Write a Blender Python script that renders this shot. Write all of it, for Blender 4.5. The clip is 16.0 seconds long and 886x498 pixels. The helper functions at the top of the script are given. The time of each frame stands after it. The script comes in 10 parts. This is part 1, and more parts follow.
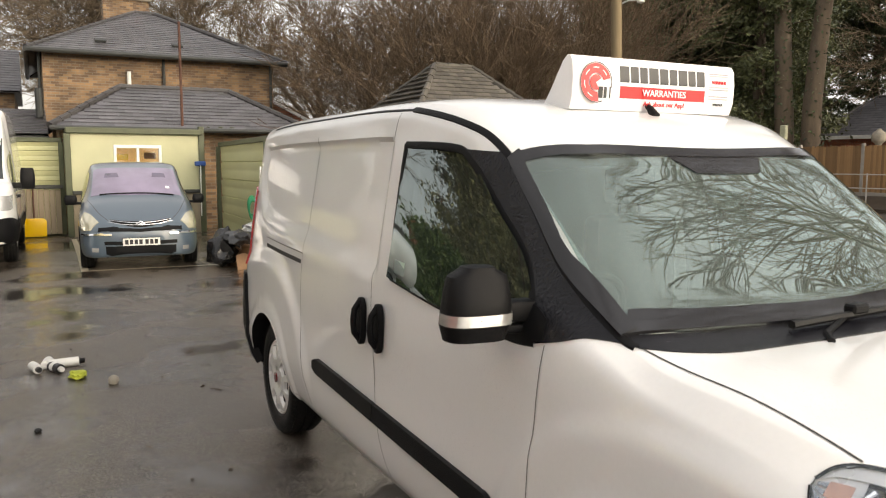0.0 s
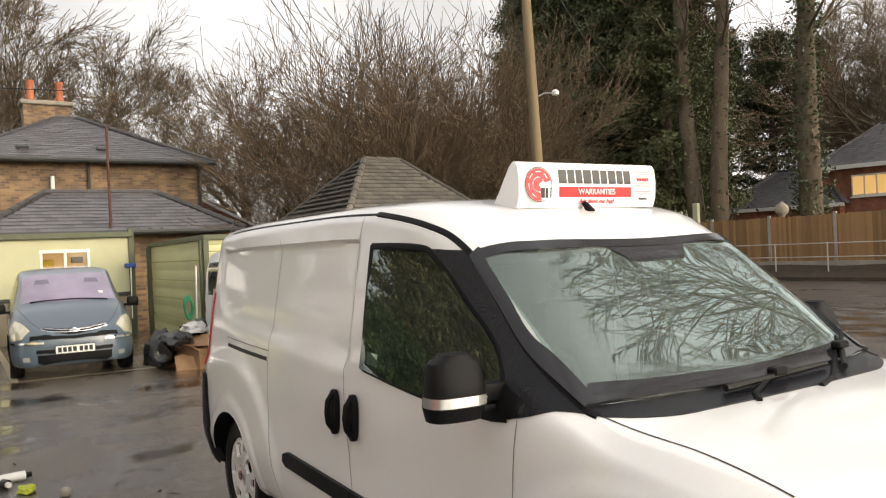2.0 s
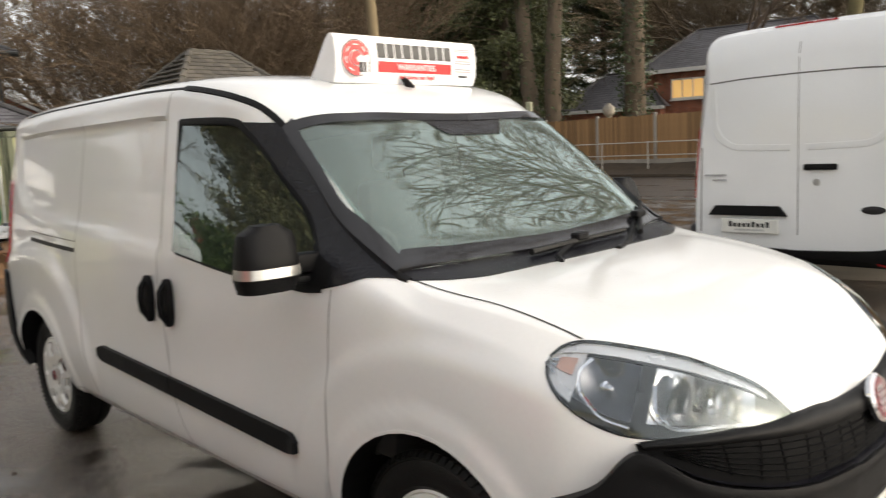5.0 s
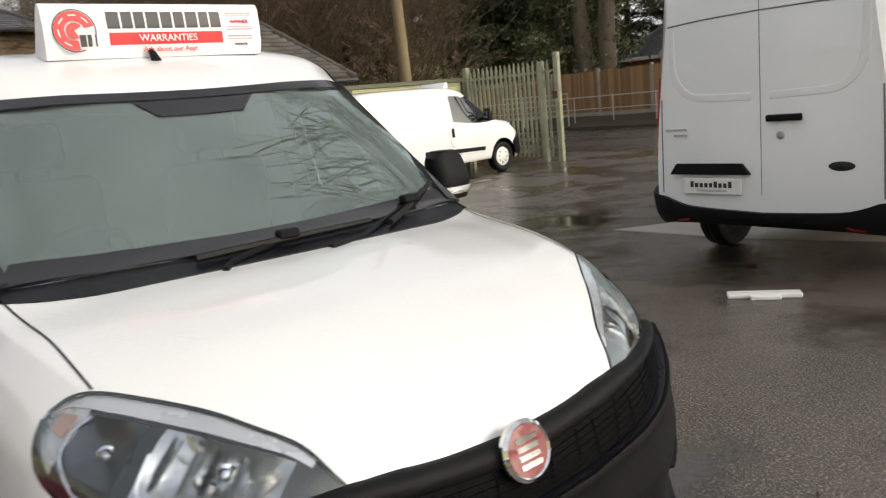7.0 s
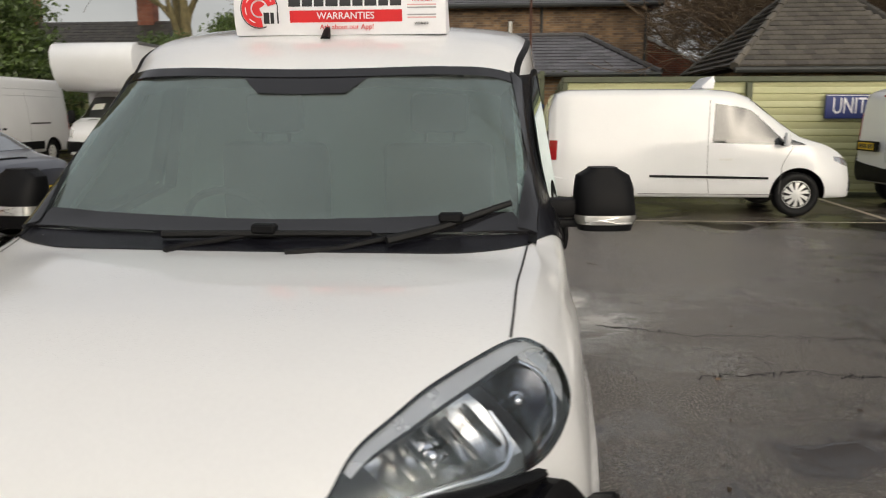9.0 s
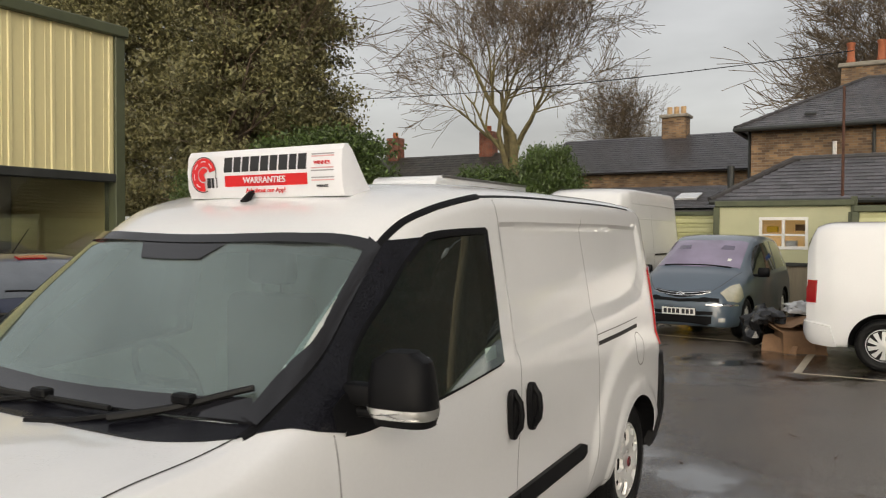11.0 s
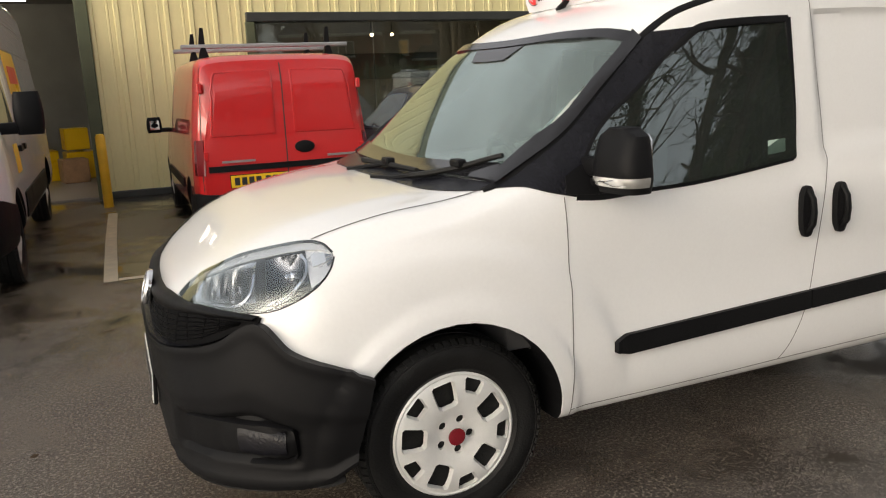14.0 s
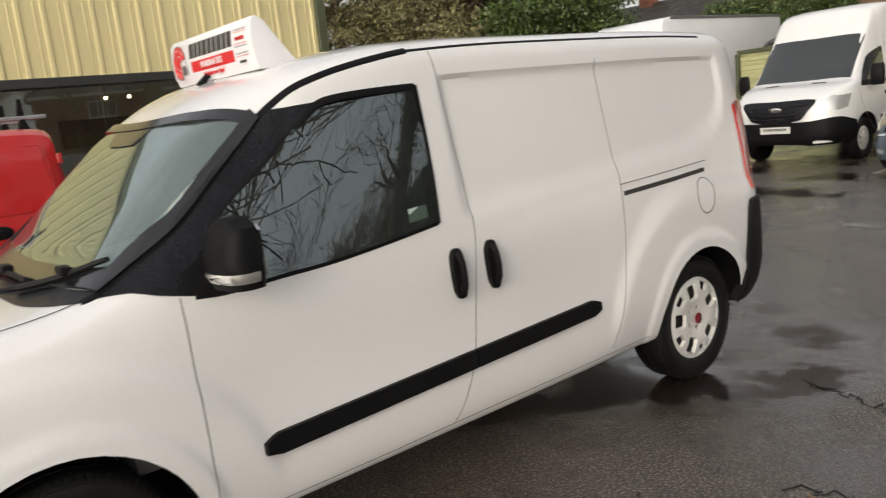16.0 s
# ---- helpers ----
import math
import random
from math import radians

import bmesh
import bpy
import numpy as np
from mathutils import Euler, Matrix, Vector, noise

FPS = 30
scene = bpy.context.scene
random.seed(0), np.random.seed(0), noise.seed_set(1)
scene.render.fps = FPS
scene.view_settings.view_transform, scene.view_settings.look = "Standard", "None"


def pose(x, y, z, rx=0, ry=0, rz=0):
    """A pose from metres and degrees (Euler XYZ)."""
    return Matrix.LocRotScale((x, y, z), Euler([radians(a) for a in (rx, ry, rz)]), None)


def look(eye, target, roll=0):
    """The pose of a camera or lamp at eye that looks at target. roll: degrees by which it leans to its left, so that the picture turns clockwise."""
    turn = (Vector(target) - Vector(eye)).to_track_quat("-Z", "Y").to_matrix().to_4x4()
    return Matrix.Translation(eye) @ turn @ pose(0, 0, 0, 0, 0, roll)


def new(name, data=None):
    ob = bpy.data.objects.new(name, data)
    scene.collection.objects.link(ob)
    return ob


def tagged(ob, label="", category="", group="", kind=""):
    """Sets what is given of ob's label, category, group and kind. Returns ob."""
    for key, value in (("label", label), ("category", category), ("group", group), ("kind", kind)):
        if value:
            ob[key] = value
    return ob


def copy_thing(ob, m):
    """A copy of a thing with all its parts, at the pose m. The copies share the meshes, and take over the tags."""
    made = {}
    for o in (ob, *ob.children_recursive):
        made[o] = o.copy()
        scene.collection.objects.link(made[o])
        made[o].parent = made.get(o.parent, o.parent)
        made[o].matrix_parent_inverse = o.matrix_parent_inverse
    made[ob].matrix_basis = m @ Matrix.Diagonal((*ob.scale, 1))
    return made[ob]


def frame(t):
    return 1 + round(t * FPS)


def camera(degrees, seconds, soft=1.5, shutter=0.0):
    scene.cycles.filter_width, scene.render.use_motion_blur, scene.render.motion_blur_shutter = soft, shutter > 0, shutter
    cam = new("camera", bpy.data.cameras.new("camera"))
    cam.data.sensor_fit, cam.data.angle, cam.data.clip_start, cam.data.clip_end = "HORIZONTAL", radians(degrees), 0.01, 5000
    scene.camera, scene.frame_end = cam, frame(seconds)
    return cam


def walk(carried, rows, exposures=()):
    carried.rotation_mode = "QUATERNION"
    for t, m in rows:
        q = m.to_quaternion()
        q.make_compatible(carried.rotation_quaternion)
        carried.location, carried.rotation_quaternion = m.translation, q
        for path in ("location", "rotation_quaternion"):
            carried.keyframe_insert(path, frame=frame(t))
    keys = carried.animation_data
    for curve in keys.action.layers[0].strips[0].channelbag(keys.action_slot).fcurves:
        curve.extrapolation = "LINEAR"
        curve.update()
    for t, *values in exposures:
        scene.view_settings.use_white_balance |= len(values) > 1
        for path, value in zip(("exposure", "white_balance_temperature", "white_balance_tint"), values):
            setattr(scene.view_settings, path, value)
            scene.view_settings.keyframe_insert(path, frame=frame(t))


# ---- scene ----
cam = camera(59.94, 16.0, soft=1.1, shutter=0.35)

PATH = [
    (0, (2.8324, -2.0903, 1.5847), (0.1963, -0.6961, 1.2577), 0.050),
    (0.5, (2.9278, -2.2536, 1.5462), (0.3260, -0.7871, 1.2630), -1.208),
    (1, (3.0005, -2.3222, 1.5573), (0.5058, -0.6742, 1.3110), -1.173),
    (1.5, (3.0278, -2.3524, 1.5659), (0.5320, -0.6974, 1.3864), -0.973),
    (2, (3.0150, -2.3580, 1.6312), (0.5075, -0.7111, 1.6351), -2.637),
    (2.5, (3.0206, -2.3535, 1.6142), (0.5037, -0.7210, 1.6253), -4.517),
    (3, (3.0083, -2.3603, 1.5722), (0.5019, -0.7172, 1.4371), -4.104),
    (3.5, (3.0138, -2.3563, 1.5593), (0.5511, -0.6557, 1.3513), -3.422),
    (4, (3.0261, -2.3542, 1.5549), (0.6356, -0.5615, 1.2875), -3.155),
    (4.5, (3.0176, -2.3343, 1.5285), (0.7240, -0.4312, 1.1855), -2.850),
    (5, (3.0554, -2.2728, 1.5163), (0.9364, -0.1871, 1.1166), -2.914),
    (5.2, (3.0692, -2.2224, 1.5188), (1.0292, -0.0626, 1.1023), -3.531),
    (7.5, (3.6072, -0.6068, 1.4951), (1.1285, 0.9617, 0.8658), -4.591),
    (8, (3.5502, -0.1559, 1.4728), (0.8286, 0.9344, 0.8371), -2.537),
    (8.5, (3.5970, 0.2840, 1.5020), (0.6498, 0.4974, 0.9839), -2.436),
    (9, (3.5530, 0.7169, 1.4982), (0.6125, 0.4473, 0.9683), -0.074),
    (9.5, (3.4028, 1.1524, 1.5290), (0.5177, 0.5037, 1.0236), 1.111),
    (10, (3.2004, 1.6246, 1.6423), (0.4483, 0.4778, 1.3094), 0.707),
    (10.2, (3.1280, 1.7848, 1.6618), (0.4228, 0.5116, 1.4153), 0.214),
    (12.3, (2.1643, 2.7026, 1.5922), (-0.0260, 0.6555, 1.4842), 2.119),
    (12.5, (2.0967, 2.8030, 1.5377), (0.0955, 0.5749, 1.3630), 1.247),
    (13, (2.1666, 2.9420, 1.4815), (0.5935, 0.4423, 0.9556), -0.901),
    (13.5, (2.3689, 2.9757, 1.4638), (1.0866, 0.3400, 0.8247), -2.198),
    (14, (2.4964, 3.0436, 1.4894), (1.3521, 0.3467, 0.8435), -2.344),
    (14.5, (2.4798, 3.0902, 1.5404), (1.3265, 0.3885, 0.9316), -3.091),
    (15, (2.3259, 3.1153, 1.5526), (0.9143, 0.5395, 0.9418), -3.740),
    (15.5, (2.1172, 3.1606, 1.5695), (0.4680, 0.7135, 1.0289), -4.045),
    (16, (1.9026, 3.1654, 1.5726), (0.0790, 0.8456, 1.0317), -6.194),
]
EXPOSURES = [(0, 1.55, 7550, 9), (3.5, 1.53, 7550, 9), (5, 1.48, 7250, 8), (7.5, 1.02, 7000, 8), (9, 0.66, 7050, 8), (10, 0.69, 7050, 8), (12.5, 0.80, 7350, 9), (13.5, 1.04, 7250, 9), (14.5, 1.17, 7150, 9), (16, 0.96, 7050, 9)]
walk(cam, [(t, look(eye, target, roll)) for t, eye, target, roll in PATH], EXPOSURES)

# world and light -------------------------------------------------------
world = bpy.data.worlds.new("overcast_sky")
scene.world = world
world.use_nodes = True
wn, wl = world.node_tree.nodes, world.node_tree.links
SUN_AZ, SUN_EL = radians(28), radians(20)
sky = wn.new("ShaderNodeTexSky")
sky.sky_type, sky.sun_disc = "NISHITA", False
sky.sun_elevation, sky.sun_rotation = SUN_EL, radians(90) - SUN_AZ
sky.dust_density, sky.air_density, sky.ozone_density = 4.0, 1.2, 1.0
hsv = wn.new("ShaderNodeHueSaturation")
hsv.inputs["Saturation"].default_value = 0.38
wl.new(sky.outputs[0], hsv.inputs["Color"])
# cloud cover: soft mottling over the sky's own light
wtc = wn.new("ShaderNodeTexCoord")
wmap = wn.new("ShaderNodeMapping")
wmap.inputs["Scale"].default_value = (1.0, 1.0, 3.0)
wl.new(wtc.outputs["Generated"], wmap.inputs["Vector"])
wno = wn.new("ShaderNodeTexNoise")
wno.inputs["Scale"].default_value, wno.inputs["Detail"].default_value = 2.2, 6.0
wl.new(wmap.outputs[0], wno.inputs["Vector"])
wra = wn.new("ShaderNodeMapRange")
wra.inputs["From Min"].default_value, wra.inputs["From Max"].default_value = 0.3, 0.7
wra.inputs["To Min"].default_value, wra.inputs["To Max"].default_value = 0.62, 1.05
wl.new(wno.outputs["Fac"], wra.inputs["Value"])
wmx = wn.new("ShaderNodeMix")
wmx.data_type, wmx.blend_type = "RGBA", "MIX"
wmx.inputs[0].default_value = 0.38
wmx.inputs[7].default_value = (8.0, 8.25, 9.3, 1)
wl.new(hsv.outputs[0], wmx.inputs[6])
wmul = wn.new("ShaderNodeMix")
wmul.data_type, wmul.blend_type = "RGBA", "MULTIPLY"
wmul.inputs[0].default_value = 1.0
wl.new(wmx.outputs[2], wmul.inputs[6])
wl.new(wra.outputs[0], wmul.inputs[7])
# an overcast winter sky a little before dusk: brighter low down than overhead
wsep, wgr, wtop = wn.new("ShaderNodeSeparateXYZ"), wn.new("ShaderNodeMapRange"), wn.new("ShaderNodeMix")
wl.new(wtc.outputs["Generated"], wsep.inputs[0])
wgr.inputs["From Min"].default_value, wgr.inputs["From Max"].default_value = 0.05, 0.95
wgr.inputs["To Min"].default_value, wgr.inputs["To Max"].default_value = 0.68, 0.56
wl.new(wsep.outputs["Z"], wgr.inputs["Value"])
wtop.data_type, wtop.blend_type = "RGBA", "MULTIPLY"
wtop.inputs[0].default_value = 1.0
wl.new(wmul.outputs[2], wtop.inputs[6])
wl.new(wgr.outputs[0], wtop.inputs[7])
# the cover is thinner, and so brighter, towards the hidden sun over the road
wdir, wsl, wsun = wn.new("ShaderNodeVectorMath"), wn.new("ShaderNodeMapRange"), wn.new("ShaderNodeMix")
wdir.operation = "DOT_PRODUCT"
wdir.inputs[1].default_value = (0.82, 0.45, 0.35)
wl.new(wtc.outputs["Generated"], wdir.inputs[0])
wsl.inputs["From Min"].default_value, wsl.inputs["From Max"].default_value = -1.0, 1.0
wsl.inputs["To Min"].default_value, wsl.inputs["To Max"].default_value = 0.68, 1.39
wl.new(wdir.outputs["Value"], wsl.inputs["Value"])
wsun.data_type, wsun.blend_type = "RGBA", "MULTIPLY"
wsun.inputs[0].default_value = 1.0
wl.new(wtop.outputs[2], wsun.inputs[6])
wl.new(wsl.outputs[0], wsun.inputs[7])
bg = wn["Background"]
bg.inputs["Strength"].default_value = 0.15
wl.new(wsun.outputs[2], bg.inputs["Color"])

sun = new("sun", bpy.data.lights.new("sun", "SUN"))
sun.data.energy, sun.data.angle, sun.data.color = 0.22, radians(60), (1.0, 0.93, 0.84)
sun.matrix_world = look((0, 0, 30), (-30 * math.cos(SUN_AZ) * math.cos(SUN_EL), -30 * math.sin(SUN_AZ) * math.cos(SUN_EL), 30 - 30 * math.sin(SUN_EL)))


# materials --------------------------------------------------------------
def mat(name, base, rough=0.5, metal=0.0, var=0.12, scale=3.0, bump=0.05, bscale=80.0, coat=0.0, rvar=0.1, rand=0.0, island=0.0, stretch=(1, 1, 1), alt=None, spec=0.5):
    """Principled material with colour variation at two scales, roughness variation and fine relief, in object metres."""
    m = bpy.data.materials.new(name)
    m.use_nodes = True
    n, l = m.node_tree.nodes, m.node_tree.links
    b = n["Principled BSDF"]
    b.inputs["Metallic"].default_value = metal
    b.inputs["Coat Weight"].default_value = coat
    b.inputs["Coat Roughness"].default_value = 0.04
    b.inputs["Specular IOR Level"].default_value = spec
    tc = n.new("ShaderNodeTexCoord")
    mp = n.new("ShaderNodeMapping")
    mp.inputs["Scale"].default_value = stretch
    l.new(tc.outputs["Object"], mp.inputs["Vector"])
    n1, n2 = n.new("ShaderNodeTexNoise"), n.new("ShaderNodeTexNoise")
    n1.inputs["Scale"].default_value, n1.inputs["Detail"].default_value = scale, 5.0
    n2.inputs["Scale"].default_value, n2.inputs["Detail"].default_value = bscale, 3.0
    l.new(mp.outputs[0], n1.inputs["Vector"])
    l.new(mp.outputs[0], n2.inputs["Vector"])
    add = n.new("ShaderNodeMath")
    add.operation = "MULTIPLY_ADD"
    add.inputs[1].default_value = 0.35
    l.new(n2.outputs["Fac"], add.inputs[0])
    l.new(n1.outputs["Fac"], add.inputs[2])
    mr = n.new("ShaderNodeMapRange")
    mr.inputs["From Min"].default_value, mr.inputs["From Max"].default_value = 0.35, 1.0
    l.new(add.outputs[0], mr.inputs["Value"])
    ramp = n.new("ShaderNodeMix")
    ramp.data_type = "RGBA"
    dark = tuple(c * (1 - var) for c in base[:3])
    lite = alt if alt else tuple(min(1.0, c * (1 + var)) for c in base[:3])
    ramp.inputs[6].default_value, ramp.inputs[7].default_value = (*dark, 1), (*lite, 1)
    l.new(mr.outputs[0], ramp.inputs[0])
    col = ramp.outputs[2]
    for amount, kind, out in ((rand, "ShaderNodeObjectInfo", "Random"), (island, "ShaderNodeNewGeometry", "Random Per Island")):
        if amount:
            src = n.new(kind)
            r = n.new("ShaderNodeMapRange")
            r.inputs["To Min"].default_value, r.inputs["To Max"].default_value = 1 - amount, 1 + amount
            l.new(src.outputs[out], r.inputs["Value"])
            mu = n.new("ShaderNodeMix")
            mu.data_type, mu.blend_type = "RGBA", "MULTIPLY"
            mu.inputs[0].default_value = 1.0
            l.new(col, mu.inputs[6])
            l.new(r.outputs[0], mu.inputs[7])
            col = mu.outputs[2]
    l.new(col, b.inputs["Base Color"])
    rr = n.new("ShaderNodeMapRange")
    rr.inputs["To Min"].default_value, rr.inputs["To Max"].default_value = max(0.0, rough - rvar), min(1.0, rough + rvar)
    l.new(n1.outputs["Fac"], rr.inputs["Value"])
    l.new(rr.outputs[0], b.inputs["Roughness"])
    if bump:
        bp = n.new("ShaderNodeBump")
        bp.inputs["Strength"].default_value, bp.inputs["Distance"].default_value = bump, 0.01
        l.new(n2.outputs["Fac"], bp.inputs["Height"])
        l.new(bp.outputs[0], b.inputs["Normal"])
    return m


def paint(name, base, drops=0.35):
    """Car paint under a clear coat, with beads of rain and a faint film of road dirt."""
    m = mat(name, base, rough=0.32, var=0.05, scale=1.3, bump=0.0, coat=1.0, rvar=0.06)
    n, l = m.node_tree.nodes, m.node_tree.links
    tc = n.new("ShaderNodeTexCoord")
    vo = n.new("ShaderNodeTexVoronoi")
    vo.inputs["Scale"].default_value = 130.0
    l.new(tc.outputs["Object"], vo.inputs["Vector"])
    mr = n.new("ShaderNodeMapRange")
    mr.inputs["From Min"].default_value, mr.inputs["From Max"].default_value = 0.30, 0.12
    l.new(vo.outputs["Distance"], mr.inputs["Value"])
    no = n.new("ShaderNodeTexNoise")
    no.inputs["Scale"].default_value = 4.0
    l.new(tc.outputs["Object"], no.inputs["Vector"])
    mk = n.new("ShaderNodeMapRange")
    mk.inputs["From Min"].default_value, mk.inputs["From Max"].default_value = 0.45, 0.6
    l.new(no.outputs["Fac"], mk.inputs["Value"])
    mu = n.new("ShaderNodeMath")
    mu.operation = "MULTIPLY"
    l.new(mr.outputs[0], mu.inputs[0])
    l.new(mk.outputs[0], mu.inputs[1])
    bp = n.new("ShaderNodeBump")
    bp.inputs["Strength"].default_value, bp.inputs["Distance"].default_value = drops, 0.002
    l.new(mu.outputs[0], bp.inputs["Height"])
    l.new(bp.outputs[0], n["Principled BSDF"].inputs["Coat Normal"])
    return m


def glass(name, tint, clear=0.5, drops=0.3, rough=0.0, fog=0.0, skin=(0.90, 0.97, 0.93)):
    """A pane: tinted see-through glass with a mirror-like skin and rain beads."""
    m = bpy.data.materials.new(name)
    m.use_nodes = True
    n, l = m.node_tree.nodes, m.node_tree.links
    n.remove(n["Principled BSDF"])
    out = n["Material Output"]
    tr, gl, mx = n.new("ShaderNodeBsdfTransparent"), n.new("ShaderNodeBsdfGlossy"), n.new("ShaderNodeMixShader")
    tr.inputs["Color"].default_value = tuple(c * clear for c in tint) + (1,)
    gl.inputs["Color"].default_value = (*skin, 1)
    gl.inputs["Roughness"].default_value = rough
    lw, pw, fr = n.new("ShaderNodeLayerWeight"), n.new("ShaderNodeMath"), n.new("ShaderNodeMapRange")
    lw.inputs["Blend"].default_value = 0.5
    pw.operation = "POWER"
    pw.inputs[1].default_value = 3.2
    l.new(lw.outputs["Facing"], pw.inputs[0])
    fr.inputs["To Min"].default_value = 0.035 if clear > 0.9 else (0.10 if clear > 0.5 else 0.14)
    l.new(pw.outputs[0], fr.inputs["Value"])
    l.new(fr.outputs[0], mx.inputs[0])
    l.new(tr.outputs[0], mx.inputs[1])
    l.new(gl.outputs[0], mx.inputs[2])
    l.new(mx.outputs[0], out.inputs["Surface"])
    tc = n.new("ShaderNodeTexCoord")
    if fog:
        # breath-like condensation on the windscreen's inner face; on side windows a painted haze for drop scatter
        df, mf, fn, fm = n.new("ShaderNodeBsdfDiffuse"), n.new("ShaderNodeMixShader"), n.new("ShaderNodeTexNoise"), n.new("ShaderNodeMapRange")
        df.inputs["Color"].default_value = (0.59, 0.67, 0.63, 1)
        fn.inputs["Scale"].default_value, fn.inputs["Detail"].default_value = 1.6, 4.0
        l.new(tc.outputs["Object"], fn.inputs["Vector"])
        fm.inputs["From Min"].default_value, fm.inputs["From Max"].default_value = 0.3, 0.7
        fm.inputs["To Min"].default_value, fm.inputs["To Max"].default_value = fog * 0.7, fog * 1.3
        l.new(fn.outputs["Fac"], fm.inputs["Value"])
        l.new(fm.outputs[0], mf.inputs[0])
        l.new(tr.outputs[0], mf.inputs[1])
        l.new(df.outputs[0], mf.inputs[2])
        l.new(mf.outputs[0], mx.inputs[1])
    vo = n.new("ShaderNodeTexVoronoi")
    vo.inputs["Scale"].default_value = 85.0
    l.new(tc.outputs["Object"], vo.inputs["Vector"])
    mr = n.new("ShaderNodeMapRange")
    mr.inputs["From Min"].default_value, mr.inputs["From Max"].default_value = 0.20, 0.05
    l.new(vo.outputs["Distance"], mr.inputs["Value"])
    ms, mm = n.new("ShaderNodeTexNoise"), n.new("ShaderNodeMapRange")
    ms.inputs["Scale"].default_value, ms.inputs["Detail"].default_value = 3.5, 5.0
    l.new(tc.outputs["Object"], ms.inputs["Vector"])
    mm.inputs["From Min"].default_value, mm.inputs["From Max"].default_value = 0.52, 0.62
    l.new(ms.outputs["Fac"], mm.inputs["Value"])
    mk = n.new("ShaderNodeMath")
    mk.operation = "MULTIPLY"
    l.new(mr.outputs[0], mk.inputs[0])
    l.new(mm.outputs[0], mk.inputs[1])
    if drops:
        bp = n.new("ShaderNodeBump")
        bp.inputs["Strength"].default_value, bp.inputs["Distance"].default_value = drops, 0.003
        l.new(mk.outputs[0], bp.inputs["Height"])
        l.new(bp.outputs[0], gl.inputs["Normal"])
    return m


def wet_asphalt():
    m = bpy.data.materials.new("wet_asphalt")
    m.use_nodes = True
    n, l = m.node_tree.nodes, m.node_tree.links
    b = n["Principled BSDF"]
    tc = n.new("ShaderNodeTexCoord")

    def nz(scale, detail=4.0, rough=0.55, dist=0.0):
        q = n.new("ShaderNodeTexNoise")
        q.inputs["Scale"].default_value, q.inputs["Detail"].default_value = scale, detail
        q.inputs["Roughness"].default_value, q.inputs["Distortion"].default_value = rough, dist
        l.new(tc.outputs["Object"], q.inputs["Vector"])
        return q.outputs["Fac"]

    def rng(v, a, c, lo=0.0, hi=1.0):
        q = n.new("ShaderNodeMapRange")
        for k, x in zip(("From Min", "From Max", "To Min", "To Max"), (a, c, lo, hi)):
            q.inputs[k].default_value = x
        l.new(v, q.inputs["Value"])
        return q.outputs[0]

    def mixc(f, a, c):
        q = n.new("ShaderNodeMix")
        q.data_type = "RGBA"
        for i, x in ((6, a), (7, c)):
            if isinstance(x, tuple):
                q.inputs[i].default_value = (*x, 1)
            else:
                l.new(x, q.inputs[i])
        l.new(f, q.inputs[0])
        return q.outputs[2]

    wet = rng(nz(0.62, 6.0, 0.60, 0.15), 0.445, 0.59)          # standing water
    # two slight rises in the yard stay drained
    for cx, cy, r0, r1 in ((2.5, -0.5, 0.7, 1.5), (-4.6, 2.0, 1.3, 2.2)):
        far, ok = n.new("ShaderNodeVectorMath"), n.new("ShaderNodeMath")
        far.operation, ok.operation = "DISTANCE", "MULTIPLY"
        far.inputs[1].default_value = (cx, cy, 0)
        l.new(tc.outputs["Object"], far.inputs[0])
        l.new(wet, ok.inputs[0])
        l.new(rng(far.outputs["Value"], r0, r1), ok.inputs[1])
        wet = ok.outputs[0]
    damp = rng(nz(1.3, 5.0), 0.35, 0.65)
    silt = rng(nz(0.9, 6.0, 0.7, 0.3), 0.56, 0.72)          # pale washed silt
    grit = nz(170.0, 2.0)
    stone = rng(nz(75.0, 3.0), 0.52, 0.62)
    c1 = mixc(damp, (0.042, 0.031, 0.023), (0.084, 0.064, 0.047))
    c2 = mixc(stone, c1, (0.27, 0.235, 0.195))
    c3 = mixc(silt, c2, (0.125, 0.097, 0.074))
    c4 = mixc(wet, c3, (0.022, 0.016, 0.012))
    l.new(c4, b.inputs["Base Color"])
    ro = n.new("ShaderNodeMix")
    l.new(wet, ro.inputs[0])
    l.new(rng(grit, 0.3, 0.7, 0.20, 0.50), ro.inputs[2])
    ro.inputs[3].default_value = 0.085
    l.new(ro.outputs[0], b.inputs["Roughness"])
    b.inputs["Coat Weight"].default_value = 0.85
    b.inputs["Coat Roughness"].default_value = 0.15
    inv = n.new("ShaderNodeMath")
    inv.operation = "SUBTRACT"
    inv.inputs[0].default_value = 1.0
    l.new(wet, inv.inputs[1])
    hgt = n.new("ShaderNodeMath")
    hgt.operation = "MULTIPLY"
    l.new(grit, hgt.inputs[0])
    l.new(inv.outputs[0], hgt.inputs[1])
    bp = n.new("ShaderNodeBump")
    bp.inputs["Strength"].default_value, bp.inputs["Distance"].default_value = 0.85, 0.008
    l.new(hgt.outputs[0], bp.inputs["Height"])
    l.new(bp.outputs[0], b.inputs["Normal"])
    l.new(bp.outputs[0], b.inputs["Coat Normal"])
    return m


